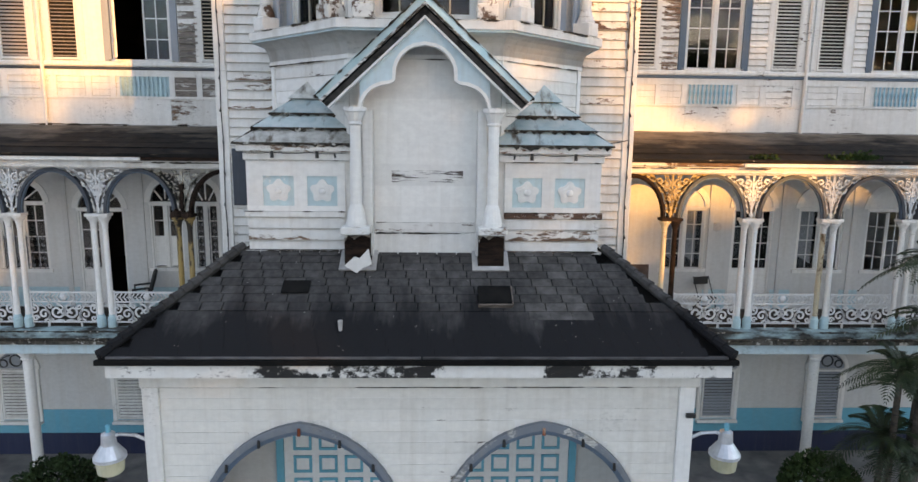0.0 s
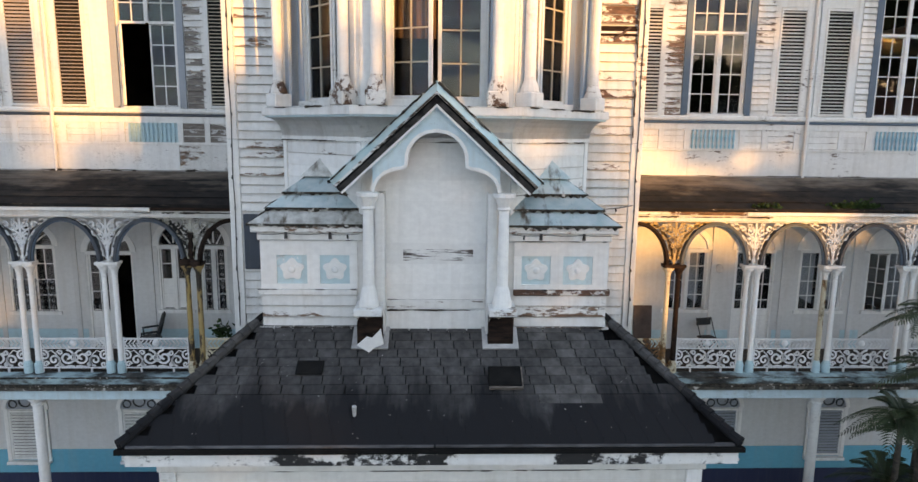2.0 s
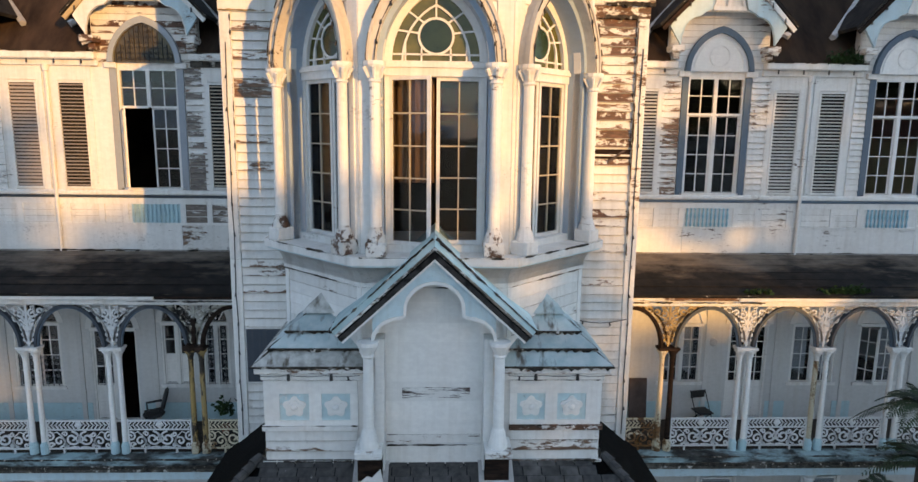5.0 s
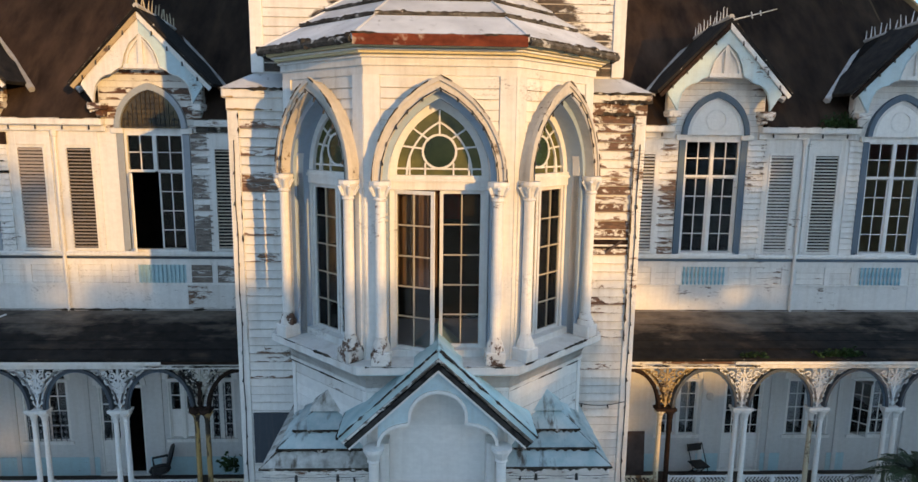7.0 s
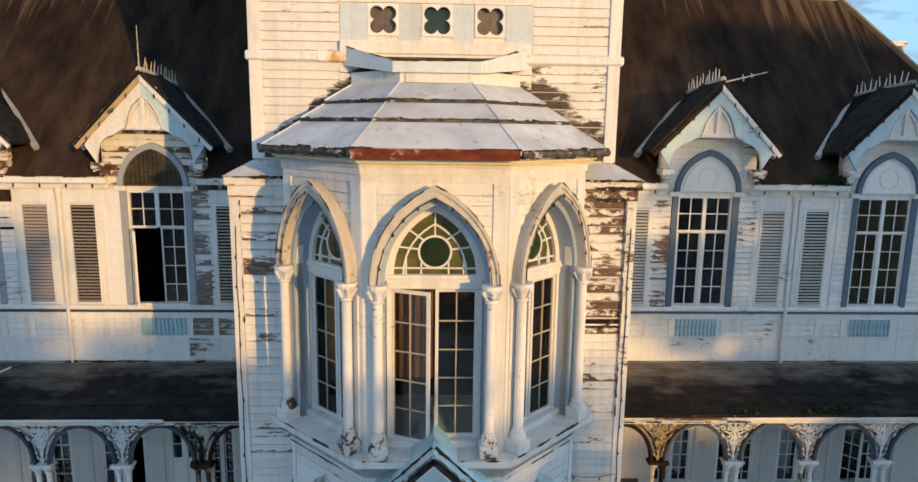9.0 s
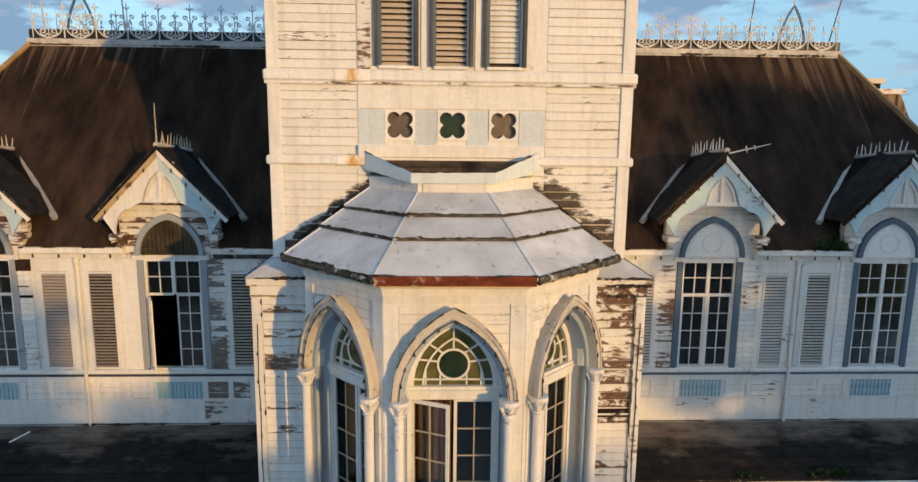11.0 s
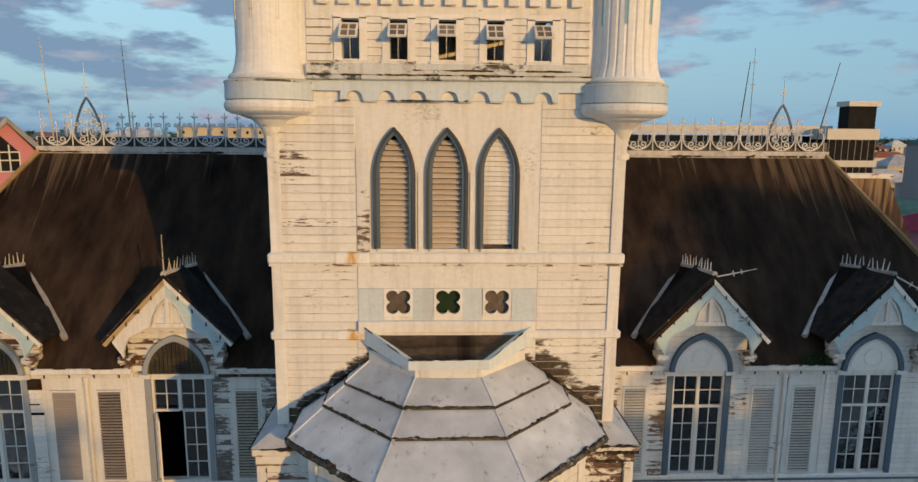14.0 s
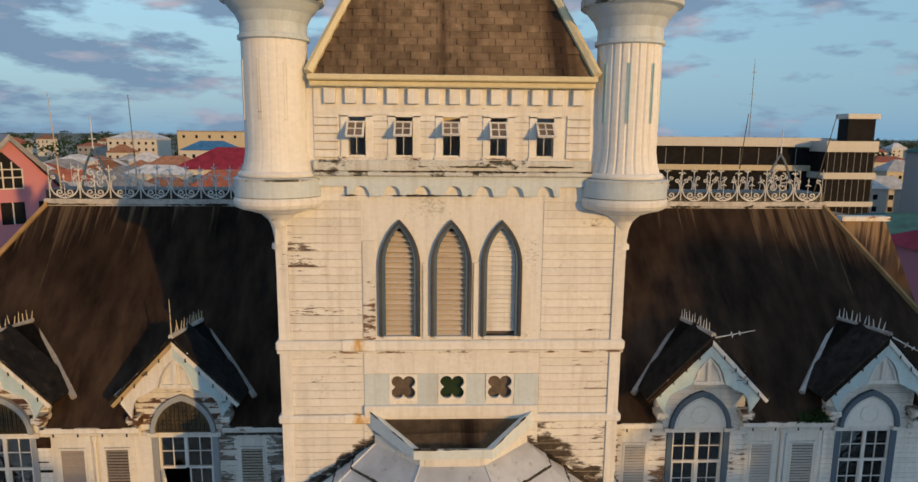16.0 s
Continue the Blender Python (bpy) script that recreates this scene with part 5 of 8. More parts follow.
# tower floor coloured near-black for the unlit inside
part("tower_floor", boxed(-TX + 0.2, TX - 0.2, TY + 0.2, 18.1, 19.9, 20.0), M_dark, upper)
for z0, z1, d in ((16.95, 17.14, 0.09), (15.53, 15.69, 0.08)):
    part("band_mould", boxed(-3.22, 3.22, TY - d, TY + 0.3, z0, z1, 0.03), M_trim, upper)
M_orange, on, ol, op = shader("white paint run over with orange rust")
ogeo, osep = on.new("ShaderNodeNewGeometry"), on.new("ShaderNodeSeparateXYZ")
ol.new(ogeo.outputs["Position"], osep.inputs["Vector"])
off = maths(on, ol, "MULTIPLY", maths(on, ol, "ABSOLUTE", maths(on, ol, "ADD", osep.outputs["X"], 1.70), 0.0), 1.5)
run_ = ramp(on, ol, maths(on, ol, "SUBTRACT", noise_at(on, ol, 7.0, 5, (1, 1, 0.5)), off), 0.20, 0.50)
ol.new(blend(on, ol, run_, (0.79, 0.775, 0.74), ramp(on, ol, noise_at(on, ol, 12.0, 4), 0.3, 0.7, (0.40, 0.17, 0.02, 1), (0.72, 0.44, 0.12, 1))), op.inputs["Base Color"])
op.inputs["Roughness"].default_value = 0.65
for z0, z1, d in ((16.94, 17.15, 0.10), (15.52, 15.70, 0.09)):
    part("rust_stain", boxed(-2.02, -1.40, TY - d, TY + 0.1, z0, z1, 0.03), M_orange, upper, "orange rust stain over the moulding")
part("band_lip", boxed(-3.20, 3.20, TY - 0.06, TY, 16.90, 16.95), M_peel, upper)
clap(upper, -1.64, 1.64, 13.9, 15.5, TY, [M_mouldl], 0.15)
for s in (-1, 1):
    crust(upper, (s * 1.5, TY - 0.02, 15.11), (s * 2.72, TY - 0.02, 14.21), 0.04, 0.85)
part("central_board", boxed(-1.62, 1.62, TY - 0.03, TY, 16.50, 16.90), M_trim, upper)
part("ledge_board", boxed(-1.63, 1.62, TY - 0.10, TY, 15.66, 15.88, 0.015), M_trim, upper)
for xa, xb in ((-1.62, -1.16), (-0.64, -0.25), (0.27, 0.63), (1.18, 1.62)):
    part("blue_board", boxed(xa, xb, TY - 0.022, TY, 15.88, 16.48), M_band, upper, "pale blue boards")


def quatrefoil(c=0.106, r=0.117, n=9):
    pts = []
    h = math.sqrt(r * r - c * c)
    for q in range(4):
        a0, a1 = math.atan2(-c, h), math.atan2(h, -c)
        for i in range(n):
            a = a0 + (a1 - a0) * i / n
            x, z = c + r * math.cos(a), c + r * math.sin(a)
            for _ in range(q):
                x, z = -z, x
            pts.append((x, z))
    return pts


def pierced(outer, inner, y0, y1):
    """A plate with one hole."""
    bm = B()
    rings = []
    for pts in (outer, inner):
        vs = [bm.verts.new((x, y0, z)) for x, z in pts]
        rings.append([bm.edges.new((vs[i], vs[(i + 1) % len(vs)])) for i in range(len(vs))])
    got = bmesh.ops.triangle_fill(bm, use_beauty=True, edges=bm.edges[:])
    faces = [g for g in got["geom"] if isinstance(g, bmesh.types.BMFace)]
    ext = bmesh.ops.extrude_face_region(bm, geom=faces)
    for g in ext["geom"]:
        if isinstance(g, bmesh.types.BMVert):
            g.co.y = y1
    return bm


for k, c in enumerate(QX):
    w = thing(f"window_quatrefoil_{k + 1}", "white quatrefoil window with " + ("a green pane" if k == 1 else "a dusty brown pane"), "window", (c, TY, 16.225), kind="structure")
    part("plate", pierced([(-0.26, -0.26), (0.26, -0.26), (0.26, 0.26), (-0.26, 0.26)], quatrefoil(), -0.035, 0.02), M_clean, w)
    pn = part("pane", boxed(-0.225, 0.225, 0.07, 0.078, -0.225, 0.225), M_green if k == 1 else M_brown, w)
M_lanc = paint("dark slate lancet paint", (0.035, 0.045, 0.058), 0.3, bare=(0.2, 0.18, 0.15))
for k, c in enumerate(LAN):
    w = thing(f"window_lancet_{k + 1}", "pointed louvred belfry window with a slate blue moulding", "window", (c, TY, 17.22), kind="structure")
    out = [(-0.375, 0)] + gothic(0.375, 0.86, 12, 0, 1.30) + [(0.375, 0)]
    mid = [(-0.315, 0)] + gothic(0.315, 0.745, 12, 0, 1.34) + [(0.315, 0)]
    inn = [(-0.26, 0)] + gothic(0.26, 0.64, 12, 0, 1.38) + [(0.26, 0)]
    part("outer_mould", strip(B(), out, mid, -0.075, 0.02), M_lanc, w)
    part("inner_mould", strip(B(), mid, inn, -0.045, 0.10), M_slate, w)
    part("sill", boxed(-0.30, 0.30, -0.06, 0.1, -0.05, 0.0), M_trim, w)
    closed = k == 2
    z = 0.03 if not closed else 0.12
    while z < 1.98:
        hh = max(0, z - 1.38)
        r = (0.26 ** 2 + 0.64 ** 2) / 0.52
        hw = 0.26 if hh <= 0 else math.sqrt(max(r * r - hh * hh, 0)) - (r - 0.26)
        if hw > 0.03:
            sl = part("slat", boxed(-hw, hw, -0.055, 0.055, -0.008, 0.008), M_trim if closed else M_louv, w, "", pose(0, 0.07, z, 0, 0, 0) @ Matrix.Rotation(radians(62 if closed else 40 + rng.uniform(-4, 4)), 4, "X"))
        z += 0.088 if closed else 0.098
    # near-black sheet paints the shade behind the open slats
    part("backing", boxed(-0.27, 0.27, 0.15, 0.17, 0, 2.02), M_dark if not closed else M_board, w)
for x in (-0.49, 0.435):
    part("pier_strip", boxed(x - 0.045, x + 0.045, TY - 0.03, TY, 17.16, 18.6), M_trim, upper)
part("frame_board", boxed(-1.62, -1.40, TY - 0.028, TY, 17.16, 19.0), M_peel, upper)
# scalloped blue band, ledge and the row of top windows
sc = [(-2.44, 19.98), (-1.86, 19.98), (-1.86, 19.80)]
for k in range(7):
    c = -1.62 + 0.545 * k
    sc += [(c - 0.16, 19.80)] + [(c + 0.14 * math.cos(radians(a)), 19.86 + 0.13 * math.sin(radians(a))) for a in (180, 150, 120, 90, 60, 30, 0)] + [(c + 0.16, 19.80)]
sc += [(1.90, 19.80), (1.90, 19.98), (2.44, 19.98)]
part("scalloped_band", strip(B(), sc, [(x, 20.16) for x, _ in sc], TY - 0.10, TY), M_band, upper, "pale blue band with round scallops")
M_ledge = paint("mouldy white ledge", (0.62, 0.65, 0.65), 0.70, bare=(0.05, 0.05, 0.035), streak=(1.6, 1.6, 2.4), stained=0.9)
part("ledge", boxed(-2.46, 2.46, TY - 0.18, TY, 20.16, 20.24, 0.02), M_ledge, upper, "ledge stained black with mould")
crust(upper, (-2.4, TY - 0.17, 20.245), (2.45, TY - 0.17, 20.245), 0.022, 0.5)
crust(upper, (-0.6, TY - 0.13, 20.33), (2.3, TY - 0.13, 20.33), 0.016, 0.35)
crust(upper, (-1.9, TY - 0.11, 19.82), (1.9, TY - 0.11, 19.82), 0.02, 0.3)
part("ledge_board", boxed(-2.44, 2.44, TY - 0.12, TY, 20.24, 20.44, 0.02), M_ledge, upper)
for k, c in enumerate((-1.68, -0.86, -0.03, 0.80, 1.62)):
    w = thing(f"window_top_{k + 1}", "small top-hung window propped open over a dark gap", "window", (c, TY, 20.52), kind="structure")
    for s in (-1, 1):
        part("frame", boxed(s * 0.15, s * 0.28, -0.035, 0.05, -0.04, 0.68), M_clean, w)
    part("sill", boxed(-0.30, 0.30, -0.07, 0.05, -0.09, -0.03), M_peel, w)
    part("head", boxed(-0.28, 0.28, -0.035, 0.0, 0.66, 0.75), M_clean, w)
    sash = part("sash", ribbon(box(box(B(), -0.012, 0.012, -0.012, 0.012, -0.33, 0), -0.14, 0.14, -0.012, 0.012, -0.17, -0.15), [(-0.14, 0), (0.14, 0), (0.14, -0.34), (-0.14, -0.34)], 0.045, -0.018, 0.018, True), M_trim, w)
    sash.matrix_basis = pose(-0.015, -0.05, 0.565, -46 - 4 * (k % 3), 0, 0)
    part("pane", boxed(-0.13, 0.13, -0.003, 0.003, -0.33, -0.01), M_brown, sash)
    part("prop_rod", tube(B(), (0.05, -0.27, 0.34), (0.0, 0.0, 0.02), 0.007, 0.007, 5), M_iron, w)
    part("bar", boxed(-0.02, -0.008, 0.02, 0.03, 0.0, 0.4), M_cast, w)
for a, b in ((-1.40, -1.14), (-0.58, -0.31), (0.25, 0.52), (1.08, 1.34)):
    clap(upper, a, b, 20.44, 21.24, TY, M_clap, 0.13, depth=0.02)
part("bracket_board", boxed(-2.42, 2.42, TY - 0.03, TY, 21.22, 21.68), M_trim, upper)
for k in range(13):
    c = -2.13 + 0.358 * k
    part("bracket", boxed(c - 0.10, c + 0.10, TY - 0.13, TY - 0.03, 21.40, 21.66, 0.012), M_clean, upper)
M_cream = paint("yellowed white paint", (0.72, 0.64, 0.42), 0.1)
part("top_cornice", boxed(-2.46, 2.44, TY - 0.20, TY + 0.05, 21.68, 21.78, 0.02), M_cream, upper)
part("top_cornice", boxed(-2.48, 2.46, TY - 0.28, TY + 0.1, 21.78, 21.88, 0.02), M_cream, upper)

# turrets
for s in (-1, 1):
    t = thing("turret", "round fluted white corner turret on a tapering corbel" if s > 0 else "round white corner turret on a tapering corbel with rust stains", "turret", (s * 3.08, 11.98, 0), "corner turrets")
    part("pendant", lathe(B(), [(0.11, 18.3), (0.12, 18.82), (0.17, 18.84), (0.17, 18.92), (0.12, 18.96), (0.13, 19.10)], n=20), M_trim, t)
    part("corbel", lathe(B(), [(0.13, 19.05), (0.15, 19.20), (0.21, 19.36), (0.34, 19.48), (0.50, 19.53), (0.53, 19.555), (0.68, 19.58), (0.75, 19.62), (0.785, 19.68), (0.785, 19.74), (0.76, 19.79), (0.70, 19.80)], n=44), M_trim, t, "smooth tapering corbel with a ring moulding")
    part("drum", lathe(B(), [(0.70, 19.79), (0.765, 19.81), (0.765, 20.10), (0.74, 20.13), (0.60, 20.14)], n=48), M_band, t, "pale blue drum")
    part("mould_ring", lathe(B(), [(0.745, 20.125), (0.772, 20.11), (0.772, 20.085), (0.745, 20.08)], n=48), M_ledge, t, "black mould along the rim")
    bm = B()
    n, groove = 120, 0.018 if s > 0 else 0.004
    prof = [(0.66, 20.14), (0.63, 20.24), (0.58, 20.40), (0.55, 20.60), (0.55, 22.42)]
    rings = []
    for r, z in prof:
        radii = [r - (groove if i % 5 == 0 else 0.0) for i in range(n)]
        rings.append([bm.verts.new((q * math.cos(2 * math.pi * i / n), q * math.sin(2 * math.pi * i / n), z)) for i, q in enumerate(radii)])
    for a, b in zip(rings, rings[1:]):
        for i in range(n):
            bm.faces.new((a[i], a[(i + 1) % n], b[(i + 1) % n], b[i]))
    part("body", bm, M_clean, t)
    part("foot_ring", lathe(B(), [(0.62, 20.13), (0.69, 20.15), (0.70, 20.19), (0.67, 20.23), (0.62, 20.24)], n=48), M_clean, t)
    part("neck_ring", lathe(B(), [(0.56, 22.42), (0.60, 22.44), (0.60, 22.50), (0.56, 22.52), (0.56, 22.70), (0.64, 22.86), (0.70, 22.92), (0.78, 23.02), (0.86, 23.06), (0.86, 23.20), (0.5, 23.24)], n=48), M_band, t, "pale blue flaring crown")
    part("crown_wall", lathe(B(), [(0.70, 23.2), (0.70, 24.0), (0.6, 24.05)], n=24), M_trim, t)
    part("mould_ring", lathe(B(), [(0.855, 23.05), (0.868, 23.07), (0.868, 23.19), (0.85, 23.21)], n=48), M_ledge, t)
    for a in (-150, -105, -60, -15):
        m = Matrix.Rotation(radians(a), 4, "Z") @ Matrix.Translation((0.55, 0, 0)) @ Matrix.Rotation(radians(90), 4, "Z")
        part("slot", ribbon(B(), [(-0.022, 21.1), (0.022, 21.1), (0.022, 22.1), (-0.022, 22.1)], 0.016, -0.012, 0.012, True), M_blue if s > 0 else M_trim, t, "narrow turquoise slot" if s > 0 else "narrow white slot moulding", m)

# steep tower roof
troof = thing("tower_roof", "steep pyramid tower roof of brown asphalt shingles with dark runs", "roof", kind="structure")
TB, TT, TZ0, TZ1 = 2.44, 0.7, 21.88, 26.0
Y0r, Y1r = 11.70, 18.2
yc = (Y0r + Y1r) / 2
bm = B()
v = [bm.verts.new(c) for c in ((-TB, Y0r, TZ0), (TB, Y0r, TZ0), (TB, Y1r, TZ0), (-TB, Y1r, TZ0), (-TT, yc - 0.9, TZ1), (TT, yc - 0.9, TZ1), (TT, yc + 0.9, TZ1), (-TT, yc + 0.9, TZ1))]
for f in ((0, 1, 5, 4), (1, 2, 6, 5), (2, 3, 7, 6), (3, 0, 4, 7), (4, 5, 6, 7), (3, 2, 1, 0)):
    bm.faces.new([v[i] for i in f])
part("roof_deck", bm, M_shing_b, troof)
for s in (-1, 1):
    bm = tube(B(), (s * (TB + 0.02), Y0r - 0.02, TZ0 + 0.02), (s * TT, yc - 0.9, TZ1), 0.09, 0.08, 6)
    part("hip_cap", bm, M_cream, troof, "cream painted hip cap")

# ---- wings ----
WY = 16.97
DORM = (7.02, 11.80)


def mir(s, xa, xb):
    return (min(s * xa, s * xb), max(s * xa, s * xb))


def sash_window(name, label, xc, z0, w, h, transom, rows, cols, y, parent=None, frame_mat=None, open_leaf=0.0, low_solid=0.0):
    """A two-leaf casement with glazing bars, in an opening w wide and h high; transom: height of a fixed light on top."""
    win = thing(name, label, "window", (xc, y, z0), kind="structure")
    fm = frame_mat or M_trim
    for s in (-1, 1):
        part("frame", boxed(s * (w / 2 - 0.05), s * w / 2, -0.03, 0.08, 0, h), fm, win)
    part("frame_head", boxed(-w / 2 + 0.05, w / 2 - 0.05, -0.03, 0.08, h - 0.05, h), fm, win)
    part("frame_sill", boxed(-w / 2 - 0.06, w / 2 + 0.06, -0.08, 0.08, -0.05, 0.04), fm, win)
    part("mullion", boxed(-0.045, 0.045, -0.03, 0.05, h - transom if open_leaf else 0.04, h - 0.05), fm, win)
    if transom:
        for s in (-1, 1):
            part("transom_bar", boxed(s * 0.045, s * (w / 2 - 0.05), -0.03, 0.05, h - transom - 0.03, h - transom + 0.03), fm, win)
    for s in (-1, 1):
        lw = w / 2 - 0.05 - 0.045
        lh = h - transom - 0.07
        leaf = part("leaf", ribbon(B(), [(0.02, 0.02), (lw - 0.02, 0.02), (lw - 0.02, lh - 0.02), (0.02, lh - 0.02)], 0.04, -0.015, 0.015, True), fm, win)
        swing = open_leaf if s < 0 else 0
        leaf.matrix_basis = pose(-(w / 2 - 0.05), 0.02, 0.04, 0, 0, -swing) if s < 0 else pose(0.045, 0.02, 0.04)
        n = rows - (2 if transom else 0)
        for i in range(1, cols):
            part("glazing_bar", boxed(lw * i / cols - 0.012, lw * i / cols + 0.012, -0.01, 0.01, 0.04, lh - 0.04), fm, leaf)
        for j in range(1, n):
            part("glazing_bar", boxed(0.04, lw - 0.04, -0.01, 0.01, lh * j / n - 0.012, lh * j / n + 0.012), fm, leaf)
        for i in range(cols):
            for j in range(n):
                if lh * (j + 0.5) / n < low_solid:
                    continue
                pn = part("pane", boxed(lw * i / cols + 0.012, lw * (i + 1) / cols - 0.012, -0.003, 0.003, lh * j / n + 0.012, lh * (j + 1) / n - 0.012), M_glass, leaf)
                pn.visible_shadow = False
        if low_solid:
            part("lower_panel", boxed(0.04, lw - 0.04, -0.006, 0.006, 0.04, low_solid), M_clean, leaf)
        if transom:
            xa = s * 0.045
            for i in range(1, cols):
                x = s * (0.045 + lw * i / cols)
                part("glazing_bar", boxed(x - 0.012, x + 0.012, 0.0, 0.03, h - transom + 0.03, h - 0.05), fm, win)
            part("glazing_bar", boxed(xa, s * (w / 2 - 0.05), 0.0, 0.03, h - transom / 2 - 0.012, h - transom / 2 + 0.012), fm, win)
            for i in range(cols):
                for j in range(2):
                    x0, x1 = sorted((s * (0.05 + lw * i / cols), s * (0.045 + lw * (i + 1) / cols - 0.008)))
                    za = h - transom + 0.03 + j * (transom / 2 - 0.02)
                    pn = part("pane", boxed(x0, x1, 0.012, 0.018, za, za + transom / 2 - 0.05), M_glass, win)
                    pn.visible_shadow = False
    return win


def shutter(name, label, xa, xb, z0, z1, y, mat=None, group="louvred shutters", tilt=38):
    sh = thing(name, label, "shutter", ((xa + xb) / 2, y, z0), group)
    w, h, m = abs(xb - xa), z1 - z0, mat or M_shut
    for s in (-1, 1):
        part("stile", boxed(s * (w / 2 - 0.045), s * w / 2, -0.045, 0.0, 0, h), M_trim, sh)
    part("rail", boxed(-w / 2 + 0.045, w / 2 - 0.045, -0.045, 0, 0, 0.05), M_trim, sh)
    part("rail", boxed(-w / 2 + 0.045, w / 2 - 0.045, -0.045, 0, h - 0.05, h), M_trim, sh)
    n = int((h - 0.1) / 0.082)
    for k in range(n):
        z = 0.05 + (h - 0.1) * (k + 0.5) / n
        part("slat", boxed(-w / 2 + 0.045, w / 2 - 0.045, -0.036, 0.036, -0.006, 0.006), m, sh, "", pose(0, -0.022, z) @ Matrix.Rotation(radians(tilt), 4, "X"))
    # near-black sheet over the solid wall stands in for shade between slats
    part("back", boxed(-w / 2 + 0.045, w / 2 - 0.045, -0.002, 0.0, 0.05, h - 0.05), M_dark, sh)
    return sh


M_apron = paint("smooth white board paint", (0.80, 0.79, 0.765), 0.40, stained=0.3, streak=(2.2, 2.2, 8.0))
BALC_R = [(6.03, 7.17, 4.75, 6.40, -0.55), (7.88, 8.96, 3.70, 6.40, -0.55), (9.62, 10.85, 4.73, 6.40, -0.55), (11.45, 12.55, 4.73, 6.40, -0.55)]
BALC_L = [(-10.88, -9.68, 4.65, 6.40, -0.55), (-8.93, -7.75, 3.70, 6.25, -0.55), (-7.12, -6.30, 4.70, 6.42, -0.5), (-6.04, -5.36, 4.70, 6.42, -0.5), (-12.9, -11.7, 3.7, 6.3, -0.55)]
M_bal_w = paint("light blue baluster paint", (0.40, 0.62, 0.68), 0.2, stained=0.2)
M_bal_e = paint("mid blue baluster paint", (0.24, 0.50, 0.61), 0.12, stained=0.2)
wing = {}
for s in (-1, 1):
    nm = "east" if s > 0 else "west"
    a, b = mir(s, 3.25, 15.6)
    wing[s] = tagged(put(f"wall_wing_{nm}", walls(B(), a, b, WY, WY + 0.22, 8.2, 13.15, [(*mir(s, c - 0.72, c + 0.72), 9.86, 12.80, 0) for c in DORM]), M_trim),
                     "white boarded upper wing wall with flaking paint", "wall", kind="structure")
    wall = wing[s]
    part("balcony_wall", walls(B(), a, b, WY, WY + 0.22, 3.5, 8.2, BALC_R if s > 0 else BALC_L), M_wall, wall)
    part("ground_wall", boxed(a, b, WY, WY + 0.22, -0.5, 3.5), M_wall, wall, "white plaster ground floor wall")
    part("blue_dado", boxed(a, b, WY - 0.012, WY, 0.22, 0.88), M_sky, wall, "turquoise dado")
    part("navy_plinth", boxed(a, b, WY - 0.018, WY, -0.4, 0.22), M_navy, wall, "navy blue plinth")
    for k, (xa, xb) in enumerate(((3.5, 6.0), (7.2, 7.82), (9.02, 9.56), (10.9, 11.4)) if s > 0 else ((3.5, 7.65), (9.0, 11.6))):
        part("balcony_dado", boxed(*mir(s, xa, xb), WY - 0.01, WY, 3.7, 4.22), M_blue, wall, "pale blue dado")
    part("end_wall", boxed(s * 15.4, s * 15.6, WY + 0.22, 25.0, -0.5, 13.15), M_clap, wall)
    # boards between the openings of the upper floor
    bad = [M_greyb, M_greyb, M_peel] if s < 0 else [M_clap, M_peel]
    for xa, xb, m in ((3.5, 4.85, bad), (5.66, 6.12, bad), (7.92, 8.40, [M_clap]), (10.58, 10.92, [M_clap]), (12.7, 15.4, [M_clap])):
        if s < 0 and xa == 7.92:
            part("smooth_panel", boxed(-8.36, -7.92, WY - 0.02, WY, 9.86, 12.82), M_clean, wall)
            continue
        clap(wall, s * xa, s * xb, 9.84, 12.84, WY, m, 0.15)
    for k, (xa, xb) in enumerate(((3.5, 6.4), (6.4, 9.33), (9.47, 12.6), (12.6, 15.4))):
        part("apron_board", boxed(s * (xa + 0.004), s * (xb - 0.004), WY - 0.02, WY, 8.3, 8.97, 0.004), M_apron if s > 0 or k else M_peel, wall)
    if s < 0:
        for xa, xb, za, zb, m in ((-10.93, -10.57, 12.50, 12.80, M_wood), (-10.90, -10.58, 11.80, 11.86, M_pitch), (-10.93, -10.66, 12.08, 12.11, M_pitch)):
            part("board_gap", boxed(xa, xb, WY - 0.055, WY - 0.02, za, zb), m, wall, "dark gap where a board has gone")
        clap(wall, -4.85, -3.5, 12.0, 12.84, WY - 0.012, [M_worst, M_greyb], 0.15)
    part("sill_course", boxed(*mir(s, 3.5, 15.5), WY - 0.06, WY, 9.655, 9.725, 0.015), M_arch if s < 0 else M_slate, wall, "dark slate sill moulding")
    part("sill_ledge", boxed(*mir(s, 3.5, 15.5), WY - 0.085, WY, 9.725, 9.85, 0.03), M_trim, wall)
    part("dado_ledge", boxed(*mir(s, 3.5, 15.5), WY - 0.045, WY, 8.97, 9.03), M_trim, wall)
    part("dado_head", boxed(*mir(s, 3.5, 15.5), WY - 0.03, WY, 9.50, 9.66), M_trim, wall)
    M_bal = M_bal_w if s < 0 else M_bal_e
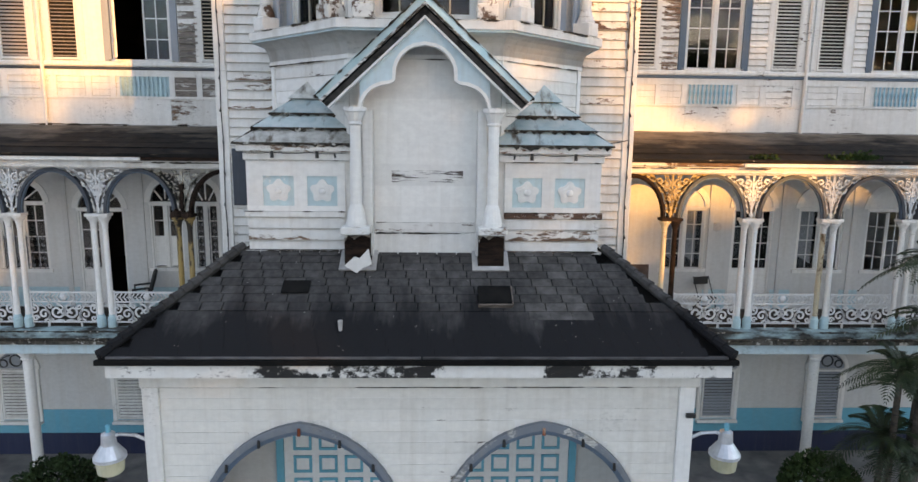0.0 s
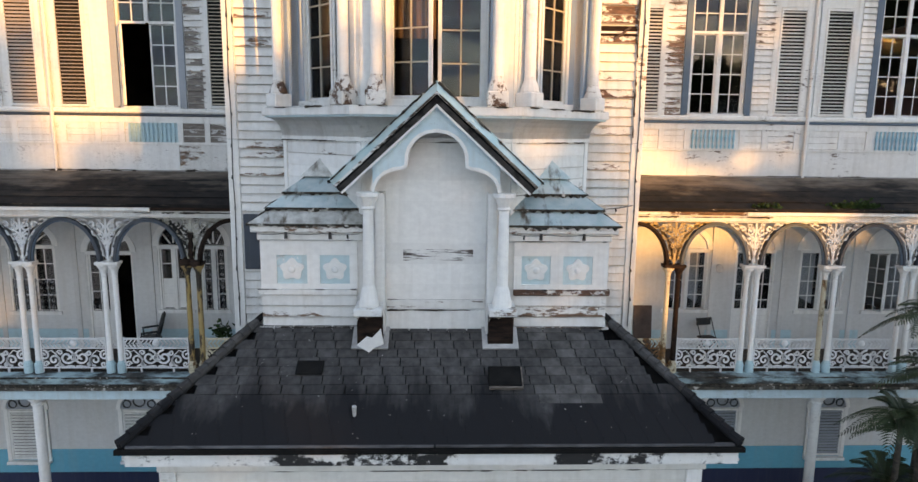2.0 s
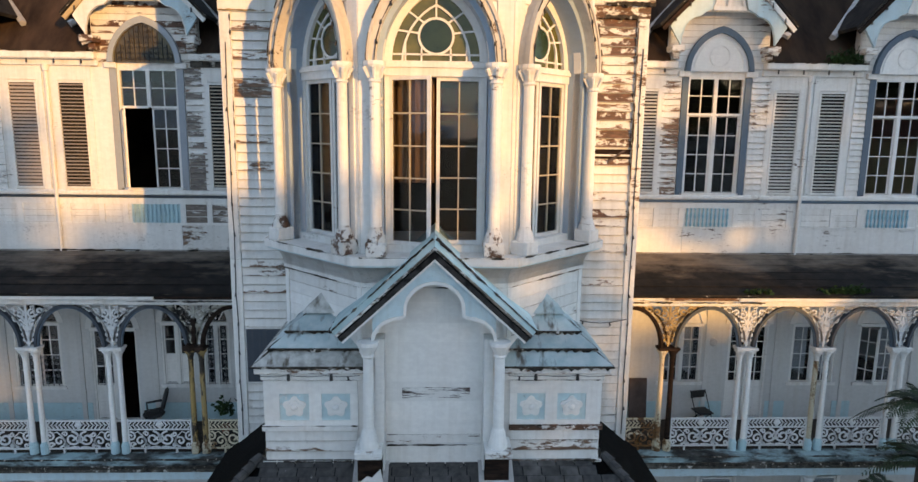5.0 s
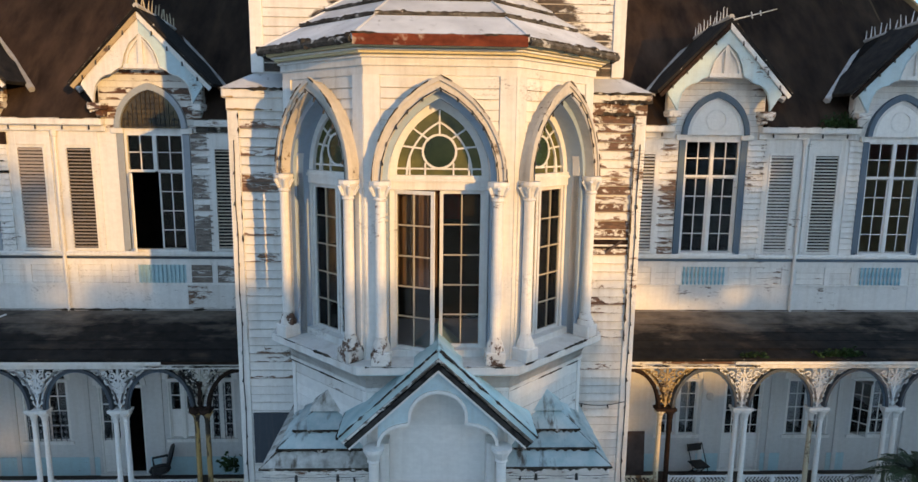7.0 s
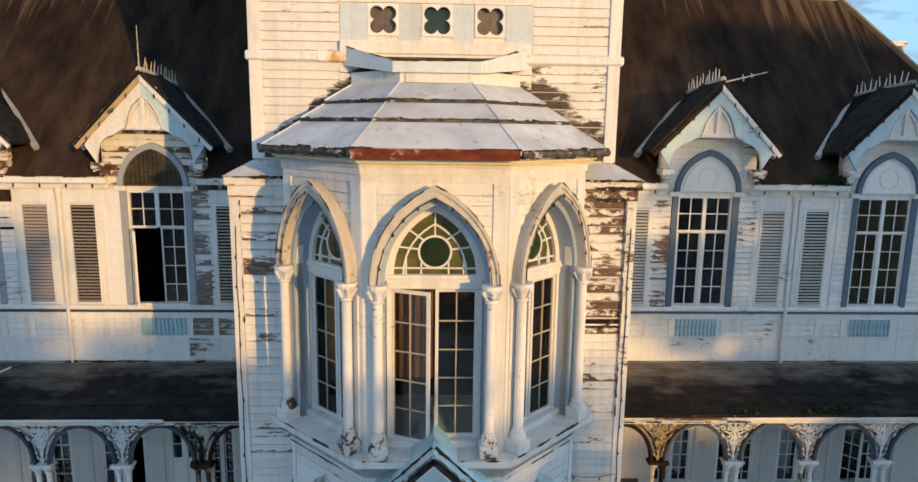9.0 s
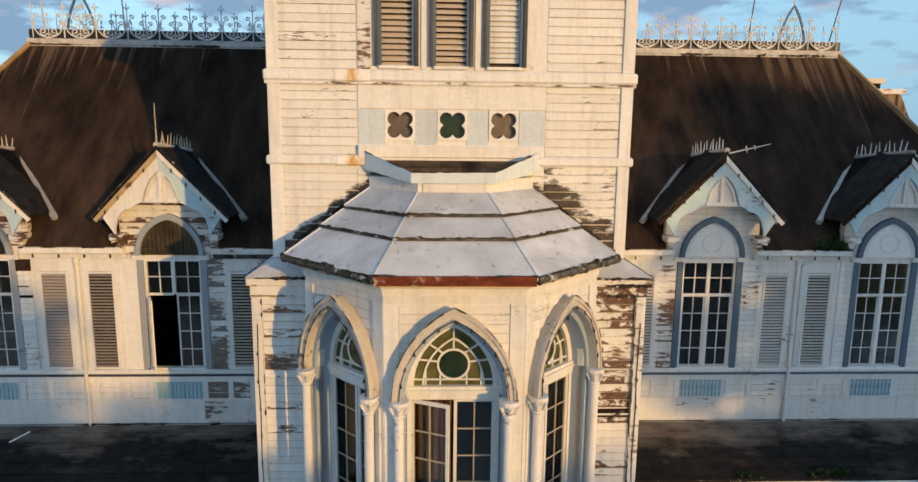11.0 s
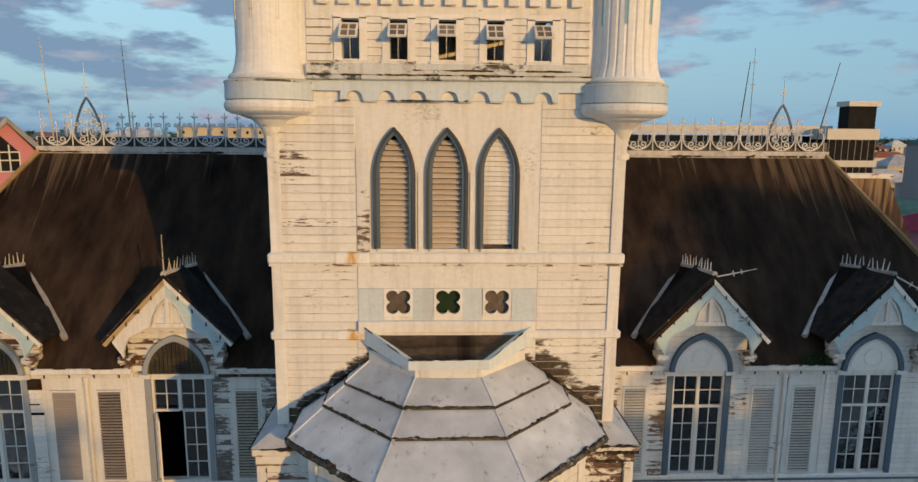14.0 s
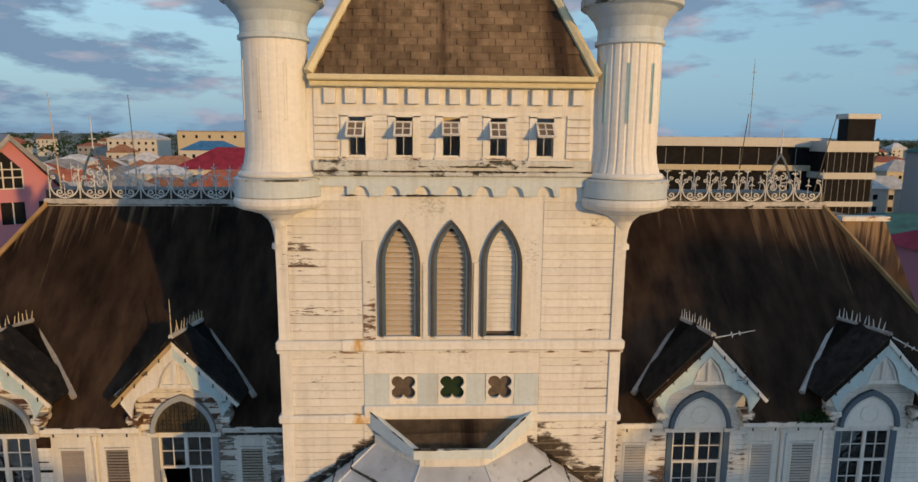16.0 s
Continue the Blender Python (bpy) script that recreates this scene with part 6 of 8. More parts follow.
    # dado panels with boards, balusters under the windows
    for c in DORM:
        rail = thing("baluster_panel", "pale blue panel of small turned balusters under the window", "balustrade", (s * c, WY, 9.03), "window balustrades")
        part("panel_back", boxed(-0.60, 0.60, -0.006, 0, 0, 0.47), M_blue if s < 0 else M_clean, rail)
        for k in range(11):
            part("baluster", lathe(B(), [(0.022, 0.0), (0.03, 0.06), (0.016, 0.14), (0.034, 0.28), (0.016, 0.40), (0.028, 0.47)], -0.53 + 0.106 * k, -0.035, 7), M_bal, rail)
    for xa, xb in ((4.2, 5.05), (5.18, 5.62), (5.75, 6.28), (7.82, 8.28), (8.45, 9.12), (9.52, 10.28), (10.42, 11.0), (12.6, 13.3)):
        clap(wall, s * xa, s * xb, 9.03, 9.50, WY, M_clap if s > 0 or xa > 6 else M_greyb, 0.155, depth=0.015)
    for xa in (5.05, 5.62, 6.28, 7.70, 8.28, 9.12, 10.28, 11.0):
        part("dado_stile", boxed(s * xa, s * (xa + 0.13), WY - 0.03, WY, 9.03, 9.50), M_trim, wall)
    part("downpipe", lathe(B(), [(0.045, 8.3), (0.045, 12.7), (0.07, 12.72), (0.09, 12.86), (0.05, 12.88)], s * 9.40, WY - 0.07, 10), M_trim, wall, "white downpipe with a small hopper")
    # cornice under the main roof
    segs = ((3.3, 5.95), (8.15, 10.7), (12.95, 15.7))
    for xa, xb in segs:
        part("eaves_board", boxed(s * xa, s * xb, WY - 0.10, WY, 12.84, 12.98, 0.01), M_trim if s > 0 or xa > 7 else M_moss, wall)
        crust(wall, (s * xa, WY - 0.26, 13.15), (s * xb, WY - 0.26, 13.15), 0.022, 0.3 if s > 0 or xa > 7 else 0.7)
        part("gutter", boxed(s * xa, s * xb, WY - 0.26, WY + 0.02, 12.98, 13.16, 0.03), M_trim if (s > 0 or xa > 7) else M_peel, wall, "white box gutter")
        for k in range(4):
            x = s * (xa + (xb - xa) * (k + 0.5) / 4)
            part("lamp_holder", tube(B(), (x, WY - 0.2, 12.98), (x, WY - 0.2, 12.88), 0.018, 0.024, 6), M_iron, wall)
    # shutters
    for xa, xb in ((4.92, 5.58), (8.50, 9.18), (9.66, 10.36)):
        x0, x1 = mir(s, xa, xb)
        shutter("louvred_shutter", "grey louvred shutter in a white frame" if s < 0 else "white louvred shutter in a white frame", x0, x1, 9.88, 12.48, WY - 0.02, (M_taupe if xa > 6 else M_louv) if s < 0 else M_shutw, tilt=(48 if xa > 9.5 else 18) if s < 0 else (26 if xa > 9.5 else 38))
        for xe in (xa - 0.14, xb):
            part("shutter_stile", boxed(s * xe, s * (xe + 0.14), WY - 0.04, WY, 9.85, 12.84), M_trim, wall)
        part("shutter_head", boxed(s * xa, s * xb, WY - 0.035, WY, 12.50, 12.84), M_trim, wall)
    # tall windows
    for k, c in enumerate(DORM):
        n = (1 if s > 0 else 3) + k
        op = 62.0 if (s < 0 and k == 0) else 0.0
        sash_window(f"window_{n}", "tall white casement with small panes, one leaf ajar" if op else "tall white casement window with small panes", s * c, 9.86, 1.44, 2.94, 0.92, 6, 2, WY + 0.03, open_leaf=op)
        for q in (-1, 1):
            part("window_surround", boxed(s * c + q * 0.72, s * c + q * 0.88, WY - 0.05, WY + 0.03, 9.85, 12.80), M_slate if s > 0 else M_grey, wall, "slate blue window surround")
            part("hood_block", boxed(s * c + q * 0.70, s * c + q * 0.98, WY - 0.11, WY, 12.80, 12.93, 0.01), M_trim, wall)

# dormer gables over the tall windows
M_ochre_rake = paint("ochre stained rake paint", (0.50, 0.36, 0.18), 0.62, bare=(0.10, 0.055, 0.03), streak=(3, 3, 3), stained=0.4)


def dormer(s, c, lit):
    d = thing("dormer", "steep gabled dormer with a pale blue trefoil bargeboard", "dormer", (s * c, 0, 0), "dormer gables")
    yf = 16.50
    A, E, H = 15.62, 13.92, 1.66
    part("gable_wall", prism(B(), [(-1.25, 12.93), (1.25, 12.93), (1.25, 14.1), (0, 15.38), (-1.25, 14.1)], WY - 0.03, WY + 0.15), M_clap if s > 0 else M_peel, d)
    for k in range(14):
        z = 13.0 + 0.15 * k
        hw = min(1.22, (15.30 - z) / 1.02)
        if hw > 0.12:
            ob = new("clapboard", plank((M_clap, M_clap, M_trim)[k % 3] if s > 0 else (M_clap, M_peel, M_worst)[k % 3]))
            ob.parent = d
            ob.matrix_basis = Matrix.Translation((-hw, WY - 0.03, z)) @ Matrix.Diagonal((2 * hw, 0.028, 0.156, 1))
    # pointed hood and its filling
    part("hood", strip(B(), gothic(0.86, 1.08, 14, 0, 12.93), gothic(0.74, 0.92, 14, 0, 12.93), WY - 0.16, WY), M_slate if s > 0 else M_grey, d, "slate blue pointed hood" if s > 0 else "grey pointed hood")
    tym = part("tympanum", prism(B(), gothic(0.75, 0.93, 14, 0, 12.93), WY - 0.085, WY - 0.06), M_clean if lit else M_amber, d, "" if lit else "dark glazed pointed light behind black ironwork")
    if lit:
        part("ring_mould", ring(B(), 0, 13.30, 0.25, 0.03, WY - 0.10, WY - 0.08, 24), M_clean, d)
        part("panel_mould", ribbon(B(), gothic(0.62, 0.78, 12, 0, 12.98), 0.025, WY - 0.10, WY - 0.08), M_clean, d)
    else:
        for k in range(13):
            x = -0.66 + 0.11 * k
            top = 12.95 + 0.93 * max(0.15, 1 - (abs(x) / 0.78) ** 1.6)
            part("iron_bar", ribbon(B(), [(x, 12.95), (x, top)], 0.016, WY - 0.11, WY - 0.095), M_iron, d)
        for k in range(12):
            x = -0.605 + 0.11 * k
            z = 13.02
            while z < 12.90 + 0.90 * (1 - (abs(x) / 0.78) ** 1.6):
                part("iron_scroll", ribbon(B(), spiral(x, z, 0.046, 1.1, 90, 1 if k % 2 else -1, 8), 0.013, WY - 0.112, WY - 0.10), M_iron, d)
                z += 0.125
    # king post and beam
    part("gable_panel", prism(B(), [(-0.62, 14.30), (0.62, 14.30), (0.36, 14.80), (0, 15.16), (-0.36, 14.80)], yf + 0.09, yf + 0.13), M_clap, d, "pale boarded gable panel")
    part("tie_beam", boxed(-0.40, 0.40, yf + 0.02, yf + 0.10, 14.32, 14.42), M_trim, d)
    part("king_post", boxed(-0.055, 0.055, yf + 0.02, yf + 0.09, 14.42, 15.12), M_trim, d)
    for q in (-1, 1):
        part("brace", ribbon(B(), [(q * 0.36, 14.42), (q * 0.28, 14.70), (q * 0.06, 15.0)], 0.04, yf + 0.03, yf + 0.08), M_trim, d)
        part("gable_roof", prism(B(), [(0, A), (q * H, E), (q * (H + 0.03), E + 0.07), (0, A + 0.10)], yf - 0.06, yf + 1.2), M_black_sh, d)
        part("rake_board", prism(B(), [(0, A - 0.02), (q * (H - 0.02), E - 0.02), (q * (H - 0.09), E - 0.09), (0, A - 0.17)], yf - 0.05, yf - 0.005), (M_wood if s > 0 else M_ochre_rake) if q < 0 else M_trim, d, "" if q > 0 else "blackened rake board" if s > 0 else "ochre stained rake board")
        low = [(q * 1.16, 13.52), (q * 1.14, 13.72)] + [(q * (0.66 + 0.46 * math.cos(radians(a))), 13.74 + 0.46 * math.sin(radians(a))) for a in (5, 25, 45, 65, 85)] + [(q * 0.60, 14.28), (q * 0.44, 14.36), (q * 0.38, 14.62), (q * 0.24, 14.9), (0.0, 15.12)]
        hi = [(x, max(A - 0.15 - (A - E) / H * abs(x), z + 0.02)) for x, z in low]
        hi[0] = (q * 1.42, 13.93)
        hi[1] = (q * 1.40, 13.98)
        # left board of west dormers is white: sun on blue paint, put into colour
        part("trefoil_board", strip(B(), low, hi, yf + 0.0, yf + 0.06), M_pale if s > 0 or q > 0 else M_clap, d, "pale blue trefoil bargeboard")
        part("fringe_edge", ribbon(B(), low, 0.024, yf - 0.012, yf + 0.065), M_pale if s > 0 else M_trim, d)
        crust(d, (q * 0.1, yf - 0.06, A + 0.0), (q * H, yf - 0.06, E + 0.03), 0.02, 0.35)
        crust(d, (q * 1.05, yf + 0.1, 13.40), (q * 1.30, yf + 0.1, 13.32), 0.05, 0.9, mat=M_peel)
        rotten = s < 0 and q < 0
        part("corbel", boxed(q * 1.02, q * 1.34, yf + 0.02, WY, 13.36, 13.52, 0.02), M_worst if rotten else M_peel, d, "rotten brown corbel" if rotten else "")
        part("corbel_foot", boxed(q * 1.06, q * 1.24, yf + 0.2, WY, 13.20, 13.36, 0.02), M_worst if rotten else M_peel, d)
        for k in range(4):
            f = 0.2 + 0.2 * k
            part("lamp_holder", tube(B(), (q * H * f, yf - 0.07, A - (A - E) * f - 0.12), (q * H * f, yf - 0.07, A - (A - E) * f - 0.22), 0.016, 0.022, 6), M_iron, d)
        # roof slopes back into the main roof
        yb = 16.75 + (A - 13.2) / 1.22 + 0.05
        ye = 16.75 + (E - 13.2) / 1.22
        bm = B()
        v = [bm.verts.new(p) for p in ((0, yf + 1.1, A + 0.09), (q * H, yf + 0.4, E + 0.06), (q * H, ye, E + 0.06), (0, yb, A - 0.13))]
        bm.faces.new(v)
        bmesh.ops.solidify(bm, geom=bm.faces[:], thickness=0.06)
        part("back_slope", bm, M_black_sh, d)
        foot, head = Vector((q * (H - 0.02), ye - 0.02, E + 0.09)), Vector((0, yb, A - 0.10))
        part("valley_strip", tube(B(), foot + (foot - head) * 0.12, head, 0.085, 0.075, 5), M_lead, d, "pale flashing strip")
    part("ridge_strip", tube(B(), (0, yf - 0.05, A + 0.11), (0, 16.75 + (A - 13.2) / 1.22, A - 0.11), 0.07, 0.07, 6), M_lead, d, "pale ridge flashing")
    for k in range(11):
        y = yf + 0.25 + 0.19 * k
        h = 0.22 + 0.07 * (k % 2)
        lean = rng.uniform(-0.05, 0.05)
        part("ridge_spike", tube(B(), (0, y, A + 0.13 - 0.018 * k), (lean, y, A + 0.15 - 0.018 * k + h), 0.02, 0.008, 5), M_cast if s > 0 else M_castr, d)
    return d


for s in (-1, 1):
    for k, c in enumerate(DORM):
        d = dormer(s, c, s > 0)
        f = thing("finial", "iron finial with small cross bars on the gable peak" if s < 0 else "bent iron finial fallen over beside the gable peak", "finial", (s * c, 16.5, 15.72), "gable finials")
        part("rod", tube(B(), (0, 0, 0), (0, 0, 1.0), 0.022, 0.008, 6), M_cast if s > 0 else M_castr, f)
        for z, r in ((0.42, 0.08), (0.62, 0.06)):
            part("cross_bar", tube(B(), (-r, 0, z), (r, 0, z), 0.014, 0.014, 5), M_iron if s < 0 else M_cast, f)
            part("cross_bar", tube(B(), (0, -r, z), (0, r, z), 0.014, 0.014, 5), M_iron if s < 0 else M_cast, f)
        if s > 0:
            f.matrix_basis = pose(s * c + 0.05, 16.45, 15.66, 8, 76 if k == 0 else 118, 0)

# main roof
ZE, ZR, YE, YR = 13.16, 18.62, 16.72, 21.2
for s in (-1, 1):
    mr = thing("main_roof", "steep dark brown main roof with pale streaks under the ridge", "roof", group="wing roofs", kind="structure")
    bm = B()
    R, C = 12.5, 15.9
    k1 = 0.46 / (YR - YE)
    Y2, Z2, C2 = YE + 0.46, ZE + (ZR - ZE) * k1, C + (R - C) * k1
    v = [bm.verts.new(p) for p in ((s * 3.0, Y2, Z2), (s * C2, Y2, Z2), (s * R, YR, ZR), (s * 3.0, YR, ZR), (s * C, 27.0, ZE), (s * R, 22.6, ZR), (s * 3.0, 22.6, ZR), (s * 3.0, 27.0, ZE), (s * C, YE, ZE))]
    for f in ((0, 1, 2, 3), (1, 8, 4, 5, 2), (3, 2, 5, 6), (6, 5, 4, 7)):
        bm.faces.new([v[i] for i in f])
    for xa, xb, xt in ((3.0, 5.74, 5.74), (8.30, 10.52, 10.52), (13.08, C, C2)):
        bm.faces.new([bm.verts.new(p) for p in ((s * xa, YE, ZE), (s * xb, YE, ZE), (s * xt, Y2, Z2), (s * xa, Y2, Z2))])
    bmesh.ops.solidify(bm, geom=bm.faces[:], thickness=0.1)
    part("roof_slope", bm, M_roof, mr)
    part("ridge_board", boxed(s * 3.0, s * (R + 0.1), YR - 0.08, YR + 0.04, ZR - 0.08, ZR + 0.14), M_lead, mr, "pale worn ridge board")
    part("ridge_kerb", boxed(s * 3.0, s * (R + 0.08), YR + 0.04, 22.6, ZR + 0.02, ZR + 0.42), M_iron, mr)
    bm = tube(B(), (s * R, YR, ZR + 0.03), (s * C, YE, ZE + 0.03), 0.09, 0.09, 5)
    # tan carries the low sun's gold on the hip edge
    part("hip_cap", bm, rough("hip capping coloured by golden sun", (0.30, 0.19, 0.09), (0.48, 0.32, 0.17), 3.0), mr, "hip capping coloured by golden sun")
    crust(mr, (s * 3.2, YR - 0.09, ZR - 0.03), (s * R, YR - 0.09, ZR - 0.03), 0.05, 0.6)
    # iron cresting, a front and a back row
    for yr in (YR - 0.02, 22.5):
        cr = thing("roof_cresting", "pale iron ridge cresting of scrolls and lily heads", "cresting", (0, yr, ZR + 0.14), "ridge crestings")
        bx, unit, x = 0.94, None, 3.5
        while x + bx / 2 < 12.5:
            if unit is not None:
                copy_thing(unit, pose(s * x, 0, 0))
                x += bx
                continue
            unit = new("cresting_bay")
            unit.parent = cr
            unit.matrix_basis = pose(s * x, 0, 0)
            for q in (-1, 1):
                part("bowl", ribbon(B(), [(q * 0.43 * math.sin(radians(a)), 0.42 - 0.39 * math.cos(radians(a))) for a in range(0, 121, 12)], 0.042, -0.016, 0.016, taper=0.55), M_cast, unit)
                part("scroll", ribbon(B(), spiral(q * 0.15, 0.20, 0.125, 1.4, 200 if q > 0 else -20, q), 0.034, -0.015, 0.015), M_cast, unit)
                part("curl", ribbon(B(), spiral(q * 0.32, 0.66, 0.075, 1.2, 0 if q > 0 else 180, q), 0.028, -0.014, 0.014), M_cast, unit)
                part("lily", ribbon(B(), [(q * 0.47 - q * 0.0, 0.86), (q * 0.40, 0.95), (q * 0.36, 0.91)], 0.028, -0.012, 0.012), M_cast, unit)
                part("tall_stem", tube(B(), (q * 0.465, 0, 0.0), (q * 0.465, 0, 1.06), 0.017, 0.010, 5), M_cast, unit)
            part("stem", tube(B(), (0, 0, 0), (0, 0, 0.72), 0.018, 0.010, 6), M_cast, unit)
            part("bud", lathe(B(), [(0.006, 0.62), (0.035, 0.68), (0.006, 0.78)], n=6), M_cast, unit)
            part("cross", ribbon(B(), [(-0.08, 0.52), (0, 0.57), (0.08, 0.52)], 0.026, -0.012, 0.012), M_cast, unit)
            part("foot_rail", boxed(-0.47, 0.47, -0.014, 0.014, 0.0, 0.035), M_iron, unit)
            x += bx
    # pointed finial frame and lightning rods
    orn = thing("cresting_finial", "pointed iron frame filled with scrolls and topped by a spike", "finial", (s * 11.45, YR + 0.9, ZR + 0.25), "cresting finials")
    part("frame", ribbon(B(), gothic(0.44, 1.42, 12), 0.06, -0.025, 0.025), M_slate, orn)
    part("spike", tube(B(), (0, 0, 1.38), (0, 0, 2.5), 0.026, 0.008, 6), M_cast, orn)
    part("spike_bar", tube(B(), (-0.11, 0, 1.75), (0.11, 0, 1.75), 0.016, 0.016, 5), M_cast, orn)
    for q in (-1, 1):
        part("scroll", ribbon(B(), spiral(q * 0.18, 0.30, 0.16, 1.3, 90, q), 0.035, -0.015, 0.015), M_cast, orn)
        part("scroll", ribbon(B(), spiral(q * 0.13, 0.66, 0.13, 1.2, 90, -q), 0.034, -0.015, 0.015), M_cast, orn)
        part("scroll", ribbon(B(), spiral(q * 0.08, 0.98, 0.08, 1.2, 90, q), 0.03, -0.015, 0.015), M_cast, orn)
    for xr, h, tilt in ((12.2, 3.35, 3), (9.8, 3.3, 2)) if s < 0 else ((12.25, 2.95, 12), (9.65, 2.9, 5)):
        rod = thing("lightning_rod", "thin iron lightning rod leaning slightly", "rod", (s * xr, YR + 0.25, ZR + 0.1), "lightning rods")
        rod.matrix_basis = pose(s * xr, YR + 0.25, ZR + 0.1, 0, tilt if s > 0 else -tilt, 0)
        part("spike", tube(B(), (0, 0, 0), (0, 0, h), 0.026, 0.012, 6), M_castr if s < 0 else M_iron, rod)

rr = thing("rear_roof", "lower brown rear roof with a pale ridge beside the main hip", "roof", kind="structure")
part("slope", prism(B(), [(13.4, 13.2), (15.6, 17.85), (17.2, 17.65), (19.4, 13.2)], 24.6, 30.0), M_roof, rr)
part("ridge_cap", boxed(15.4, 17.3, 24.5, 24.9, 17.68, 17.86), M_stain, rr, "rusty ridge cap")

# house interior, closed; its shade is put into near-black surfaces
inside = tagged(put("wall_house_back", box(box(box(B(), -15.4, 15.4, 24.8, 25.0, -0.5, 13.15), -15.4, 15.4, 17.2, 24.8, 8.5, 8.6), -15.4, 15.4, 17.2, 24.8, 3.4, 3.5), M_dark), "near-black walls standing in for unlit rooms behind windows", "wall", kind="structure")
tagged(put("ceiling_house", boxed(-15.4, 15.4, 17.2, 24.8, 13.0, 13.1), M_dark), "near-black upper ceiling standing in for unlit rooms", "ceiling", kind="structure")
tagged(put("wall_partition", box(box(B(), 3.3, 3.4, 17.2, 24.8, -0.5, 13.1), -3.4, -3.3, 17.2, 24.8, -0.5, 13.1), M_dark), "near-black inner partition standing in for unlit rooms", "wall", kind="structure")

# ---- two-storey veranda ----
VY = 15.27
COLS = (5.6, 7.5, 9.4, 11.3, 13.2, 15.1)
for s in (-1, 1):
    vr = thing("veranda_roof", "low lean-to veranda roof of black mossy shingles", "roof", group="veranda roofs", kind="structure")
    bm = prism(B(), [(14.92, 7.64), (16.97, 8.24), (16.97, 8.32), (14.90, 7.72)], s * 3.45, s * 15.5, "x")
    part("shingles", bm, M_ver, vr)
    for k in range(1, 6):
        y = 14.92 + 0.34 * k
        part("course_edge", boxed(s * 3.46, s * 15.5, y, y + 0.34, -0.0, 0.012), M_ver, vr, "", Matrix.Translation((0, 0, 0)) @ Matrix.Translation((0, y, 7.725 + (y - 14.92) * 0.2927 + 0.008)) @ Matrix.Rotation(math.atan(0.2927), 4, "X") @ Matrix.Translation((0, -y, 0)))
    part("top_flashing", boxed(s * 3.5, s * 15.5, WY - 0.10, WY - 0.03, 8.27, 8.33), M_lead, vr)
    cut = 6.35 if s < 0 else 7.1
    part("eaves_fascia", boxed(s * cut, s * 15.5, 14.94, 15.02, 7.555, 7.66, 0.01), M_trim, vr)
    part("broken_fascia", boxed(s * 3.5, s * cut, 14.96, 15.02, 7.56, 7.65, 0.01), M_wood if s < 0 else M_worst, vr, "rotted stretch of fascia")
    crust(vr, (s * 3.5, 14.91, 7.70), (s * 15.4, 14.91, 7.70), 0.03, 0.45)
    crust(vr, (s * 3.5, 14.94, 7.52), (s * (cut + 0.6), 14.94, 7.52), 0.025, 0.7)
    crust(vr, (s * 3.55, WY - 0.08, 8.33), (s * 15.4, WY - 0.08, 8.33), 0.035, 0.4)
    part("eaves_mould", boxed(s * 3.5, s * 15.5, 15.09, 15.16, 7.40, 7.57, 0.015), M_clap, vr)
    part("beam", boxed(s * 3.5, s * 15.5, 15.16, 15.38, 7.38, 7.60), M_trim, vr)
    # dark brown puts the veranda's shade into the ceiling colour
    tagged(put("ceiling_veranda", boxed(s * 3.46, s * 15.5, 15.38, WY, 7.50, 7.54), M_board), "veranda ceiling coloured dark brown for its shade", "ceiling", kind="structure")
    fl = thing("balcony_floor", "balcony floor with a mossy stained concrete edge over a pale blue beam", "floor", group="balcony floors", kind="structure")
    part("slab", boxed(s * 3.5, s * 15.5, 14.98, WY, 3.50, 3.69, 0.01), M_concrete, fl)
    part("floor_boards", boxed(s * 3.52, s * 15.48, 15.30, WY - 0.01, 3.684, 3.696), M_deck, fl, "dark worn floor boards")
    part("edge_mould", boxed(s * 3.5, s * 15.5, 14.92, 15.1, 3.36, 3.50, 0.015), M_moss, fl)
    crust(fl, (s * 3.5, 14.97, 3.66), (s * 15.4, 14.97, 3.66), 0.025, 0.5)
    crust(fl, (s * 3.5, 14.91, 3.48), (s * 15.4, 14.91, 3.48), 0.035, 0.75)
    part("beam", boxed(s * 3.5, s * 15.5, 15.05, 15.42, 3.10, 3.36, 0.01), M_pale, fl)
    part("soffit", boxed(s * 3.5, s * 15.5, 15.42, WY, 3.40, 3.44), M_wall, fl)


